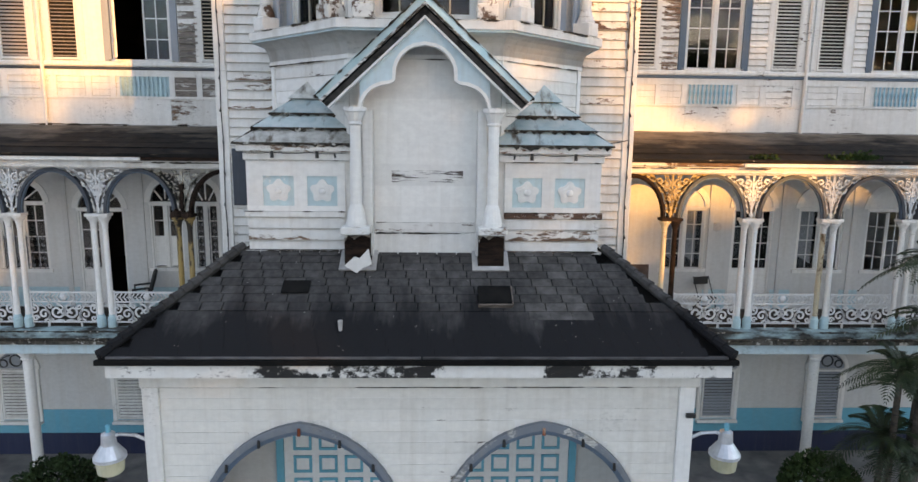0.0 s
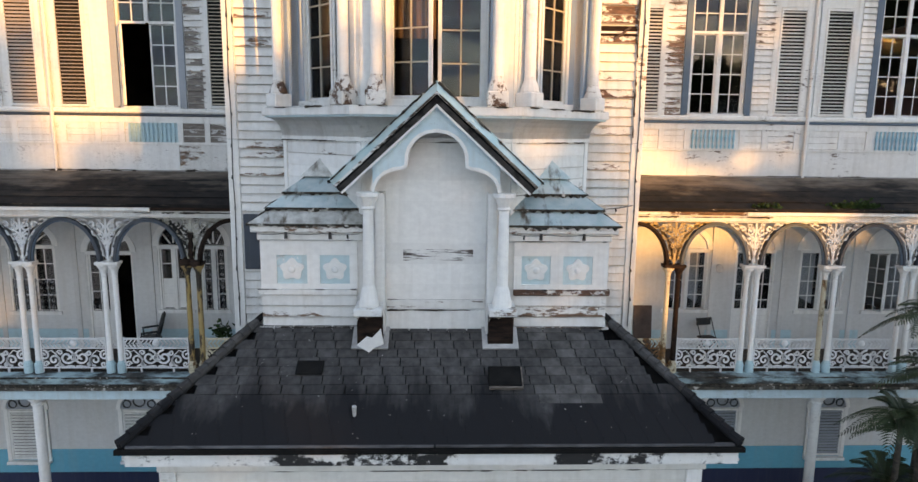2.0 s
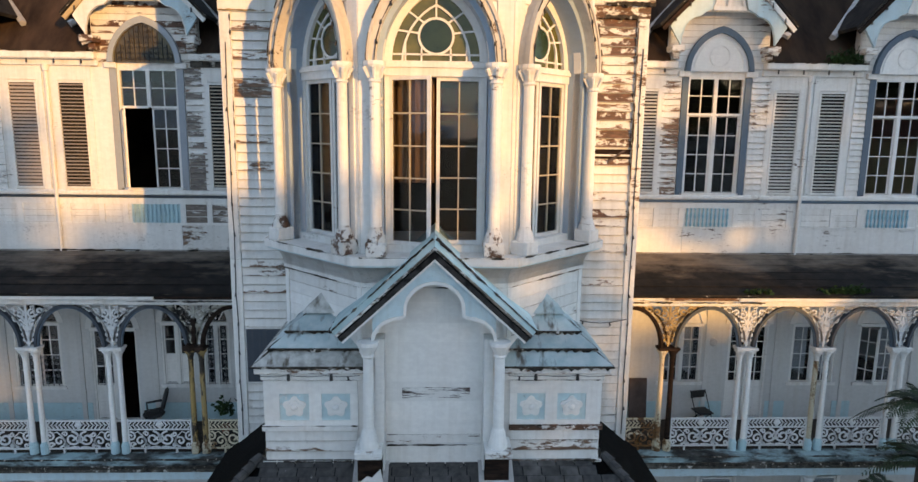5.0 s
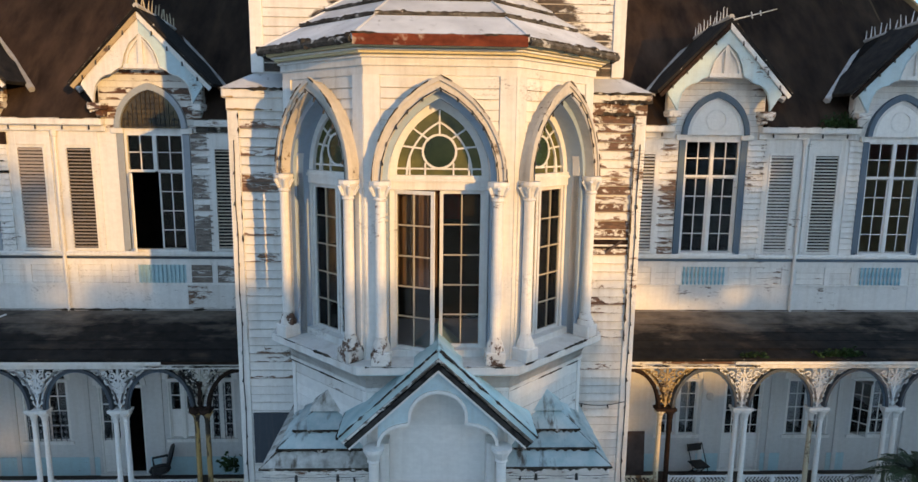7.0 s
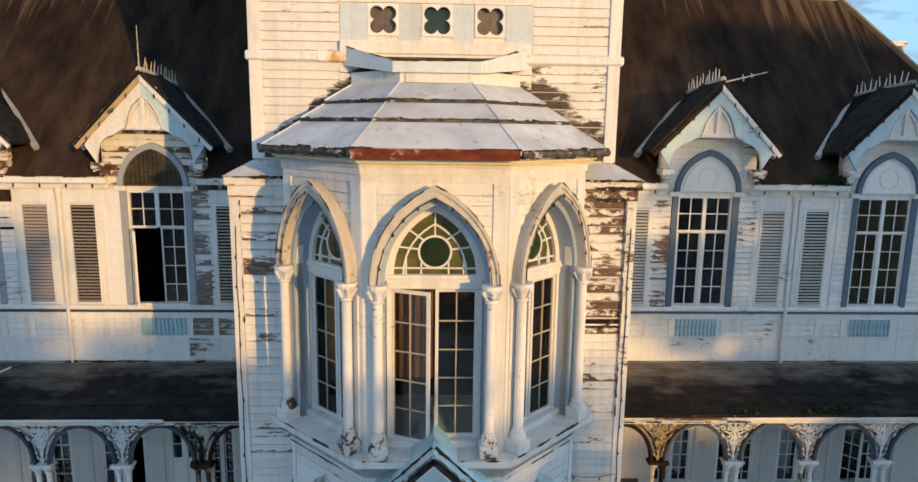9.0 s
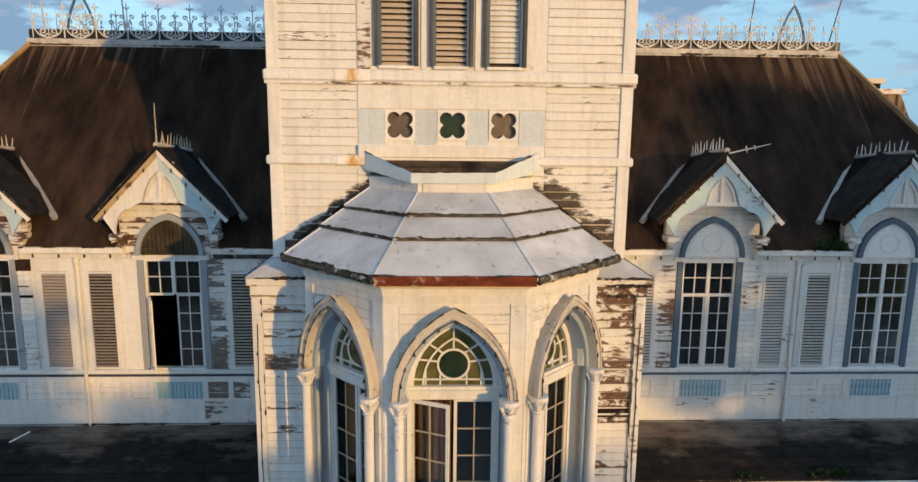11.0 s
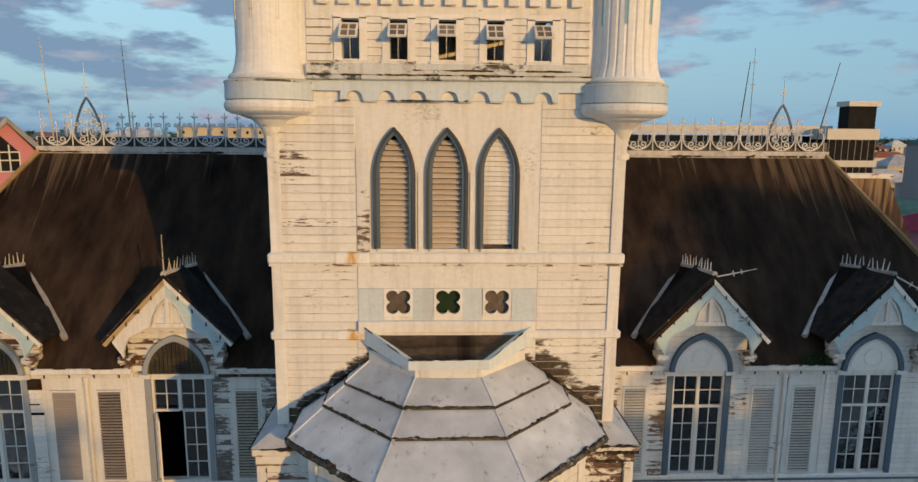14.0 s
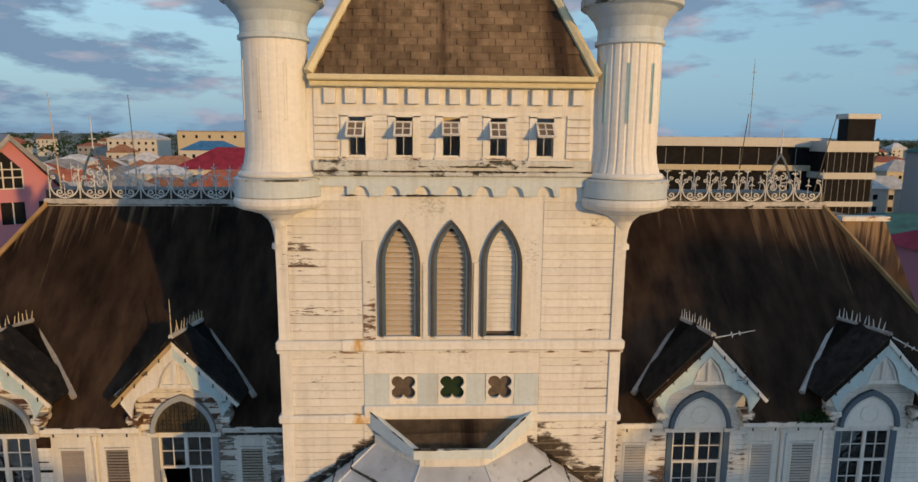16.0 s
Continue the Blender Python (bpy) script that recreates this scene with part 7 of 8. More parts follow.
def rail_panel(x0, x1, rusty):
    w = x1 - x0
    r = thing("balcony_railing", "ornate " + ("rust-stained" if rusty else "white") + " cast iron railing of scrolls and palmettes", "railing", ((x0 + x1) / 2, VY, 3.69), "balcony railings")
    m = M_castr if rusty else M_cast
    for z0, z1 in ((0.80, 0.84), (0.58, 0.61), (0.10, 0.13)):
        part("rail", boxed(-w / 2, w / 2, -0.02, 0.02, z0, z1), m, r)
    n = 16
    bm = B()
    for k in range(n):
        x = -w / 2 + w * (k + 0.5) / n
        q = -1 if x < 0 else 1
        ribbon(bm, [(x - q * 0.045, 0.62), (x + q * 0.02, 0.705), (x - q * 0.045, 0.79)], 0.032, -0.01, 0.01)
        ribbon(bm, [(x, 0.705), (x + q * 0.05, 0.705)], 0.027, -0.01, 0.01)
    part("palmette_band", bm, m, r)
    part("rosette", lathe(B(), [(0.075, -0.02), (0.085, 0.0), (0.05, 0.03), (0.02, 0.04)], n=12), m, r, "", Matrix.Translation((0, -0.01, 0.72)) @ Matrix.Rotation(radians(90), 4, "X"))
    for q in (-1, 1):
        part("big_scroll", ribbon(B(), spiral(q * 0.17, 0.36, 0.19, 1.5, 90, q, 26), 0.046, -0.012, 0.012), m, r)
        part("scroll", ribbon(B(), spiral(q * 0.47, 0.30, 0.145, 1.4, 270, -q, 24), 0.042, -0.012, 0.012), m, r)
        part("scroll", ribbon(B(), spiral(q * 0.70, 0.42, 0.12, 1.3, 90, q, 22), 0.040, -0.012, 0.012), m, r)
        part("scroll", ribbon(B(), spiral(q * 0.66, 0.20, 0.075, 1.2, 0, -q, 18), 0.034, -0.012, 0.012), m, r)
        part("leaf_stem", ribbon(B(), [(q * 0.02, 0.14), (q * 0.12, 0.16), (q * 0.30, 0.13), (q * 0.40, 0.42), (q * 0.52, 0.54), (q * 0.60, 0.50)], 0.038, -0.012, 0.012, taper=0.5), m, r)
        part("end_post", boxed(q * (w / 2 - 0.03), q * w / 2, -0.018, 0.018, 0.03, 0.86), m, r)
        part("foot", boxed(q * w * 0.25 - 0.02, q * w * 0.25 + 0.02, -0.02, 0.02, 0.0, 0.11), m, r)
    for q in (-1, 1):
        part("scroll", ribbon(B(), spiral(q * 0.33, 0.48, 0.07, 1.2, 180, q, 16), 0.034, -0.012, 0.012), m, r)
        part("scroll", ribbon(B(), spiral(q * 0.33, 0.19, 0.06, 1.2, 0, q, 16), 0.034, -0.012, 0.012), m, r)
    part("centre_ring", ring(B(), 0, 0.36, 0.08, 0.034, -0.012, 0.012, 16), m, r)
    return r


def spandrel(x, rusty, half=0):
    sp = thing("spandrel_filigree", "pierced cast iron spandrel of scrolls blackened by rust" if rusty else "pierced white cast iron spandrel of scrolls and leaves", "ironwork", (x, VY, 6.32), "arch spandrels")
    m = rusty or M_cast
    part("stem", boxed(-0.026, 0.026, -0.012, 0.012, 0, 1.06), m, sp)
    part("top_bar", boxed(-0.86, 0.86, -0.015, 0.015, 1.03, 1.06), m, sp)
    for z, r0 in ((0.20, 0.05), (0.33, 0.065), (0.47, 0.08), (0.63, 0.095), (0.82, 0.11)):
        for q in (-1, 1):
            part("scroll", ribbon(B(), spiral(q * (r0 + 0.03), z, r0, 1.3, 90, q, 16), 0.046, -0.01, 0.01), m, sp)
    for q in (-1, 1):
        for cx, cz, r0, st in ((0.30, 0.88, 0.11, 200), (0.50, 0.93, 0.085, 60), (0.66, 0.97, 0.06, 200), (0.27, 0.68, 0.07, 30)):
            part("scroll", ribbon(B(), spiral(q * cx, cz, r0, 1.3, st if q > 0 else 180 - st, q, 16), 0.044, -0.01, 0.01), m, sp)
        part("leaf", ribbon(B(), [(q * 0.02, 0.1), (q * 0.10, 0.42), (q * 0.24, 0.72), (q * 0.46, 0.95), (q * 0.80, 1.03)], 0.054, -0.01, 0.01), m, sp)
        part("leaf_tip", ribbon(B(), [(q * 0.10, 0.98), (q * 0.20, 1.0), (q * 0.16, 0.92), (q * 0.24, 0.80)], 0.054, -0.01, 0.01, taper=0.3), m, sp)
    return sp


def col_pair(x, z0, top, rust, single=False, foot=M_trim):
    xs = (0,) if single else (-0.125, 0.125)
    for k, dx in enumerate(xs):
        bad = rust and (k == (1 if x > 0 else 0) or x < 0)
        c = thing("veranda_column", "slender iron column peeled to rusty ochre" if rust else "slender white iron column with a flared capital", "column", (x + dx, VY, z0), "veranda columns")
        h = top - z0
        m = (M_ochre if (x < 0) else (M_castr if k == 0 else M_wood)) if rust else (M_castr if abs(x - 9.4) < 0.01 and k == 0 and z0 > 0 else M_clean)
        if single:
            part("foot", lathe(B(), [(0.17, 0), (0.17, 0.30), (0.13, 0.36)], n=14), M_blue, c)
            part("shaft", lathe(B(), [(0.125, 0.34), (0.115, h - 0.20)], n=16), M_trim, c)
            part("capital", lathe(B(), [(0.115, h - 0.22), (0.15, h - 0.18), (0.13, h - 0.14), (0.20, h - 0.04), (0.20, h), (0.03, h + 0.002)], n=14), M_trim, c)
            continue
        part("foot", lathe(B(), [(0.10, 0), (0.10, 0.22), (0.075, 0.26), (0.07, 0.30)], n=12), M_blue if not rust else M_castr, c)
        part("shaft", lathe(B(), [(0.066, 0.26), (0.062, 0.9), (0.056, h - 0.25)], n=14), m, c)
        part("capital", lathe(B(), [(0.058, h - 0.28), (0.07, h - 0.26), (0.058, h - 0.23), (0.08, h - 0.12), (0.125, h - 0.05), (0.135, h - 0.04), (0.135, h), (0.03, h + 0.002)], n=12), m if rust else M_trim, c)


for s in (-1, 1):
    for k, x in enumerate(COLS):
        rust = k == 0
        col_pair(s * x, 3.69, 6.28, rust)
        blk = tagged(put("impost_block", boxed(-0.26, 0.26, -0.14, 0.14, 0, 0.07, 0.01), M_wood if rust else M_trim), "small moulded block over the paired capitals", "block", "impost blocks")
        blk.matrix_basis = pose(s * x, VY, 6.284)
        spandrel(s * x, (M_castx if s > 0 else M_castb) if rust else None)
        if rust and s < 0:
            crust(blk, (-0.24, -0.13, 0.09), (0.24, -0.13, 0.09), 0.09, 1.0, mat=M_wood)
            crust(blk, (0, -0.05, 0.05), (0, -0.05, 0.75), 0.07, 1.0, mat=M_wood)
        if k in (2, 4):
            col_pair(s * x, -0.38, 3.10, False, True)
        nxt = COLS[k - 1] if k else 3.70
        c, hw = s * (x + nxt) / 2, (x - nxt) / 2 - 0.17
        ar = thing("veranda_arch", "slate blue moulded round arch between the columns" if not (rust) else "dark stained round arch between the columns", "arch", (c, VY, 6.352), "veranda arches")
        am = M_arch if not rust else M_wood
        part("outer_rib", strip(B(), oval(hw + 0.03, 1.02), oval(hw - 0.03, 0.95), -0.07, 0.07), am, ar)
        part("inner_rib", strip(B(), oval(hw - 0.03, 0.95), oval(hw - 0.06, 0.92), -0.035, 0.035), M_slate if am == M_arch else am, ar)
        rail_panel(min(s * x, s * nxt) + 0.2, max(s * x, s * nxt) - 0.2, rust and s > 0 or (k == 0))

lath = tagged(put("fallen_lath", boxed(-0.25, 0.25, -0.03, 0.03, 0, 0.02, 0.004), M_clean), "pale wooden lath lying on the veranda roof", "lath")
lath.matrix_basis = Matrix.Translation((-10.97, 16.45, 7.725 + (16.45 - 14.92) * 0.2927 + 0.035)) @ Matrix.Rotation(math.atan(0.2927), 4, "X") @ Matrix.Rotation(radians(52), 4, "Z")

# windows and doors of the balcony floor
sash_window("window_5", "white casement with white lace curtains behind it", 6.60, 4.75, 1.14, 1.62, 0, 4, 2, WY + 0.04)
sash_window("window_6", "white casement with lace curtains and small panes", 10.235, 4.73, 1.23, 1.64, 0, 4, 2, WY + 0.04)
sash_window("window_7", "white casement with one leaf standing open", 12.0, 4.73, 1.10, 1.64, 0, 4, 2, WY + 0.04, open_leaf=48.0)
sash_window("window_8", "dark casement behind a wrought iron grille", -10.28, 4.65, 1.20, 1.72, 0, 4, 2, WY + 0.04)
sash_window("window_9", "white sash with a boarded lower half", -6.71, 4.70, 0.82, 1.68, 0, 4, 1, WY + 0.04, low_solid=0.8)
sash_window("window_10", "narrow sash behind an iron grille", -5.70, 4.70, 0.68, 1.68, 0, 4, 1, WY + 0.04)
sash_window("door_3", "white double door with glazed upper panes and panelled foot", 8.42, 3.70, 1.08, 2.66, 0, 6, 2, WY + 0.04, low_solid=1.06)
dr = sash_window("door_4", "white double door standing open with an iron grille", -8.34, 3.70, 1.18, 2.52, 0, 5, 2, WY + 0.04, low_solid=0.95, open_leaf=0.0)
for ch in list(dr.children):
    if ch.name.startswith("leaf") and ch.location.x > 0:
        for g in ch.children_recursive:
            bpy.data.objects.remove(g)
        ch.matrix_basis = pose(0.54, 0.04, 0.04, 0, 0, 95)
for c, hw, z in ((6.60, 0.57, 6.40), (8.42, 0.54, 6.40), (10.235, 0.615, 6.40), (12.0, 0.55, 6.40), (-10.28, 0.60, 6.40), (-8.34, 0.59, 6.25), (-6.71, 0.41, 6.42), (-5.70, 0.34, 6.42)):
    fan = thing("fanlight", "round-headed white fanlight with radial bars", "window", (c, WY + 0.03, z), "fanlights")
    part("frame", strip(B(), oval(hw + 0.10, 0.64), oval(hw - 0.05, 0.49), -0.05, 0.05), M_clean, fan)
    part("base_bar", boxed(-hw, hw, -0.05, 0.05, -0.06, 0.02), M_clean, fan)
    part("pane", prism(B(), oval(hw - 0.05, 0.49), 0.0, 0.008), M_glass, fan)
    if c < 0:
        for a in (40, 90, 140):
            part("radial_bar", ribbon(B(), [(0.1 * math.cos(radians(a)), 0.08 * math.sin(radians(a))), ((hw - 0.06) * math.cos(radians(a)), 0.48 * math.sin(radians(a)))], 0.03, -0.02, 0.02), M_clean, fan)
    else:
        part("panel", prism(B(), oval(hw - 0.05, 0.49), -0.015, -0.004), M_clean, fan)
for c, w, z0, z1 in ((-10.28, 1.10, 4.70, 5.55), (-8.63, 0.5, 4.72, 5.0), (-5.70, 0.58, 4.74, 6.3)):
    g = thing("window_grille", "black wrought iron scroll grille before the window", "grille", (c, WY - 0.03, z0), "window grilles")
    n = max(3, int(w / 0.13))
    for k in range(n):
        x = -w / 2 + w * (k + 0.5) / n
        part("bar", boxed(x - 0.007, x + 0.007, -0.008, 0.008, 0, z1 - z0), M_iron, g)
        zz = 0.1
        while zz < z1 - z0 - 0.05:
            part("scroll", ribbon(B(), spiral(x, zz, 0.05, 1.1, 90, 1 if k % 2 else -1, 10), 0.012, -0.006, 0.006), M_grey, g)
            zz += 0.17
for c, w, z0, z1 in ((6.35, 0.26, 4.8, 6.3), (6.85, 0.26, 4.8, 6.3), (9.95, 0.34, 4.8, 6.3), (10.55, 0.3, 4.8, 6.3)):
    cu = tagged(put("lace_curtain", prism(B(), [(-w / 2, 0.3), (w / 2, 0.1), (w / 2, z1 - z0), (-w / 2, z1 - z0)], -0.01, 0.01), M_lace), "white lace curtain gathered behind the panes", "curtain", "lace curtains")
    cu.matrix_basis = pose(c, WY + 0.16, z0)
# wall trims and small things on the balcony
for s in (-1, 1):
    for x in (7.3, 9.2, 11.1, 13.0):
        part("wall_pilaster", boxed(s * x - 0.06, s * x + 0.06, WY - 0.03, WY, 3.72, 7.5), M_wall, wing[s])
sg = tagged(put("round_plaque", lathe(B(), [(0.12, 0), (0.12, 0.02), (0.09, 0.03)], n=20), M_lead), "small round grey plaque on the wall", "plaque")
sg.matrix_basis = Matrix.Translation((7.47, WY - 0.001, 5.90)) @ Matrix.Rotation(radians(90), 4, "X")
bd = tagged(put("leaning_board", boxed(-0.24, 0.24, -0.012, 0.012, 0, 1.2), M_board), "brown wooden board leaning on the balcony wall", "board")
bd.matrix_basis = pose(5.48, 16.82, 3.70, -6, 0, 0)


def folding_chair(x, y, rz):
    c = thing("folding_chair", "black metal folding chair with a padded seat", "chair", (x, y, 3.69), rz=rz)
    part("seat", boxed(-0.21, 0.21, -0.22, 0.2, 0.42, 0.46, 0.015), M_black, c)
    part("backrest", boxed(-0.21, 0.21, 0.22, 0.25, 0.72, 0.92, 0.01), M_black, c)
    for q in (-1, 1):
        part("rear_frame", tube(B(), (q * 0.22, -0.26, 0), (q * 0.22, 0.25, 0.93), 0.014, 0.014, 6), M_black, c)
        part("front_leg", tube(B(), (q * 0.2, 0.28, 0), (q * 0.2, -0.15, 0.45), 0.014, 0.014, 6), M_black, c)
    part("stretcher", tube(B(), (-0.2, 0.22, 0.12), (0.2, 0.22, 0.12), 0.01, 0.01, 6), M_black, c)


folding_chair(7.12, 16.55, 12)
oc = thing("office_chair", "black office chair with a rounded back, tipped askew", "chair", (-7.2, 16.45, 3.69), rz=-70)
bm = lathe(B(), [(0.05, -0.035), (0.20, -0.03), (0.24, 0.0), (0.20, 0.03), (0.05, 0.035)], n=18)
part("backrest", bm, M_black, oc, "", Matrix.Translation((0.0, 0.27, 0.80)) @ Matrix.Rotation(radians(74), 4, "X") @ Matrix.Diagonal((1.05, 1.35, 1.6, 1)))
for q in (-1, 1):
    part("armrest", ribbon(B(), [(-0.16, 0.42), (-0.18, 0.66), (0.16, 0.68), (0.24, 0.62)], 0.045, q * 0.27 - 0.025, q * 0.27 + 0.025), M_black, oc, "", Matrix.Rotation(radians(90), 4, "Z"))
part("seat", lathe(B(), [(0.05, 0.40), (0.24, 0.41), (0.27, 0.45), (0.24, 0.49), (0.05, 0.50)], n=18), M_black, oc)
part("back_stay", tube(B(), (0, 0.1, 0.42), (0, 0.28, 0.80), 0.025, 0.02, 6), M_black, oc)
part("stem", tube(B(), (0, 0, 0.1), (0, 0, 0.42), 0.03, 0.03, 8), M_black, oc)
for k in range(5):
    a = radians(72 * k)
    part("leg", tube(B(), (0, 0, 0.11), (0.28 * math.cos(a), 0.28 * math.sin(a), 0.06), 0.025, 0.015, 6), M_black, oc)
    part("castor", lathe(B(), [(0.01, 0), (0.03, 0.02), (0.03, 0.05), (0.01, 0.06)], 0.28 * math.cos(a), 0.28 * math.sin(a), 8), M_black, oc)

# ground floor shutters with iron fanlights
for s in (-1, 1):
    for c in (10.8, 7.84):
        x0, x1 = s * c - 0.44, s * c + 0.44
        shutter("ground_shutter", "white louvred ground floor shutter" if s < 0 else "dark louvred ground floor shutter in a white frame", x0, x1, 0.62, 2.0, WY - 0.02, M_trim if s < 0 else M_grey, "ground floor shutters")
        fr = thing("iron_fanlight", "flat arched fanlight with grey iron scrolls", "window", (s * c, WY - 0.03, 2.02), "iron fanlights")
        part("frame", strip(B(), oval(0.60, 0.58), oval(0.50, 0.46), -0.03, 0.03), M_trim, fr)
        part("backing", prism(B(), oval(0.5, 0.46), 0.018, 0.026), M_grey, fr)
        part("ring", ring(B(), 0, 0.22, 0.15, 0.03, -0.012, 0.012, 18), M_iron, fr)
        for q in (-1, 1):
            part("small_ring", ring(B(), q * 0.32, 0.14, 0.10, 0.026, -0.012, 0.012, 14), M_iron, fr)
            part("leaf", ribbon(B(), [(q * 0.14, 0.36), (q * 0.24, 0.34), (q * 0.38, 0.24)], 0.026, -0.012, 0.012), M_iron, fr)
        part("sill", boxed(-0.56, 0.56, -0.12, 0.03, -1.52, -1.44, 0.01), M_trim, fr)
        for q in (-1, 1):
            part("side_board", boxed(q * 0.46, q * 0.56, -0.03, 0.03, -1.44, 0.02), M_trim, fr)

# ---- lamps, plants ----
for s in (-1, 1):
    l = thing("wall_lamp", "galvanised yard lamp with a yellowed glass bowl on a curved arm", "lamp", (s * 3.80, 7.95, 4.10), "yard lamps")
    part("bowl", lathe(B(), [(0.11, 0.0), (0.15, 0.03), (0.17, 0.2), (0.17, 0.22)], n=18), M_lens, l, "yellowed glass bowl")
    part("hood", lathe(B(), [(0.19, 0.20), (0.19, 0.24), (0.12, 0.34), (0.09, 0.38), (0.08, 0.52), (0.03, 0.54)], n=18), M_galv, l)
    part("photocell", lathe(B(), [(0.03, 0.54), (0.03, 0.62), (0.01, 0.63)], n=10), M_sky, l, "small blue light sensor")
    for k, (a, b) in enumerate((((0, 0, 0.46), (-0.12, 0.02, 0.50)), ((-0.12, 0.02, 0.50), (-0.28, 0.08, 0.46)), ((-0.28, 0.08, 0.46), (-0.40, 0.14, 0.36)))):
        part("arm", tube(B(), (s * a[0], a[1], a[2]), (s * b[0], b[1], b[2]), 0.022, 0.022, 8), M_galv, l)
cam_box = thing("wall_sensor", "small black box fixed on the corner board", "box", (3.36, 8.03, 4.80))
part("case", boxed(-0.06, 0.06, -0.04, 0.0, -0.03, 0.03, 0.008), M_black, cam_box)


def leaf_cards(bm, pts, size, r):
    for p in pts:
        e = Euler((r.uniform(-1.2, 1.2), r.uniform(-1.2, 1.2), r.uniform(0, 6.28))).to_matrix()
        a = size * r.uniform(0.6, 1.3)
        vs = [bm.verts.new(Vector(p) + e @ Vector(q)) for q in ((-a * 0.5, 0, 0), (0, -a * 0.28, 0.05 * a), (a * 0.5, 0, 0), (0, a * 0.28, 0.05 * a))]
        bm.faces.new(vs)


def hedge(x, y, w, h):
    hd = thing("bush", "dense dark green clipped bush", "bush", (x, y, -0.5), "bushes")
    r = random.Random(int(x * 10) + 99)
    pts = []
    for _ in range(4200):
        a, b = r.uniform(0, 6.28), math.acos(r.uniform(-0.2, 1))
        k = r.uniform(0.75, 1.03) + 0.08 * math.sin(5 * a) * math.sin(4 * b)
        pts.append((w * k * math.sin(b) * math.cos(a), w * 0.8 * k * math.sin(b) * math.sin(a), max(0.1, 0.45 * h + 0.58 * h * k * math.cos(b))))
    bm = B()
    leaf_cards(bm, pts, 0.105, r)
    part("leaves", bm, M_hedge, hd)
    bm = B()
    for k in range(6):
        tube(bm, (0, 0, 0), (w * 0.5 * math.cos(k), w * 0.5 * math.sin(k), h * 0.6), 0.03, 0.015, 5)
    part("stems", bm, M_bark, hd)


hedge(-8.15, 13.9, 1.0, 1.55)
hedge(8.95, 13.9, 0.9, 1.60)
for x, y in ((-5.35, 16.3),):
    pt = thing("potted_plant", "small green leafy plant on the balcony floor", "plant", (x, y, 3.69), "balcony plants")
    part("pot", lathe(B(), [(0.08, 0), (0.12, 0.2), (0.10, 0.2)], n=12), M_rust, pt)
    bm = B()
    r = random.Random(int(x * 7) + 50)
    leaf_cards(bm, [(r.gauss(0, 0.12), r.gauss(0, 0.12), 0.25 + abs(r.gauss(0, 0.18)) + (0.3 if x < -5 and x > -6 else 0)) for _ in range(90)], 0.16, r)
    part("leaves", bm, M_hedge, pt)


def palm(x, y, base, crown_z, fronds, length, seed, lean=0.0):
    p = thing("palm", "slim palm with arching green feather fronds", "palm", (x, y, base), "palms")
    r = random.Random(seed)
    h = crown_z - base
    bm = B()
    for k in range(6):
        tube(bm, (lean * k / 6, 0, h * k / 6), (lean * (k + 1) / 6, 0, h * (k + 1) / 6), 0.09 - 0.006 * k, 0.085 - 0.006 * k, 8)
    part("trunk", bm, M_bark, p)
    for k in range(fronds):
        az = 2 * math.pi * k / fronds + r.uniform(-0.2, 0.2)
        up = r.uniform(0.15, 1.25)
        L = length * r.uniform(0.8, 1.1)
        bm = B()
        prev = Vector((lean, 0, h))
        d0 = Vector((math.cos(az) * math.cos(up), math.sin(az) * math.cos(up), math.sin(up)))
        side = Vector((-math.sin(az), math.cos(az), 0))
        n = 21
        for i in range(1, n + 1):
            f = i / n
            cur = Vector((lean, 0, h)) + d0 * L * f + Vector((0, 0, -0.75 * L * f * f * (0.6 + 0.4 * math.cos(up))))
            tube(bm, prev, cur, 0.014 * (1.1 - f), 0.013 * (1.05 - f), 4)
            t = (cur - prev).normalized()
            for q in (-1, 1):
                ll = 0.27 * L * math.sin(math.pi * min(1, 0.14 + 0.82 * f)) * r.uniform(0.8, 1.1)
                tip = cur + (side * q * 0.9 + t * 0.5 + Vector((0, 0, 0.1 - 0.45 * f))).normalized() * ll
                midp = cur.lerp(tip, 0.5)
                w = t * 0.026
                vs = [bm.verts.new(c) for c in (cur - w * 0.4, midp - w + Vector((0, 0, 0.03)), tip, midp + w + Vector((0, 0, 0.03)))]
                bm.faces.new(vs)
            prev = cur
        part("frond", bm, M_leaf, p)
    return p


palm(10.15, 13.4, -0.5, 3.35, 22, 1.3, 3)
palm(10.55, 13.3, -0.5, 5.6, 24, 1.5, 9, 0.05)
palm(10.75, 13.7, -0.5, 2.6, 16, 1.4, 21, 0.05)
palm(10.1, 13.6, -0.5, 1.7, 20, 1.35, 51, 0.0)
palm(10.6, 13.2, -0.5, 1.2, 18, 1.3, 57, 0.0)
palm(10.95, 13.2, -0.5, 4.3, 18, 1.6, 33, -0.05)

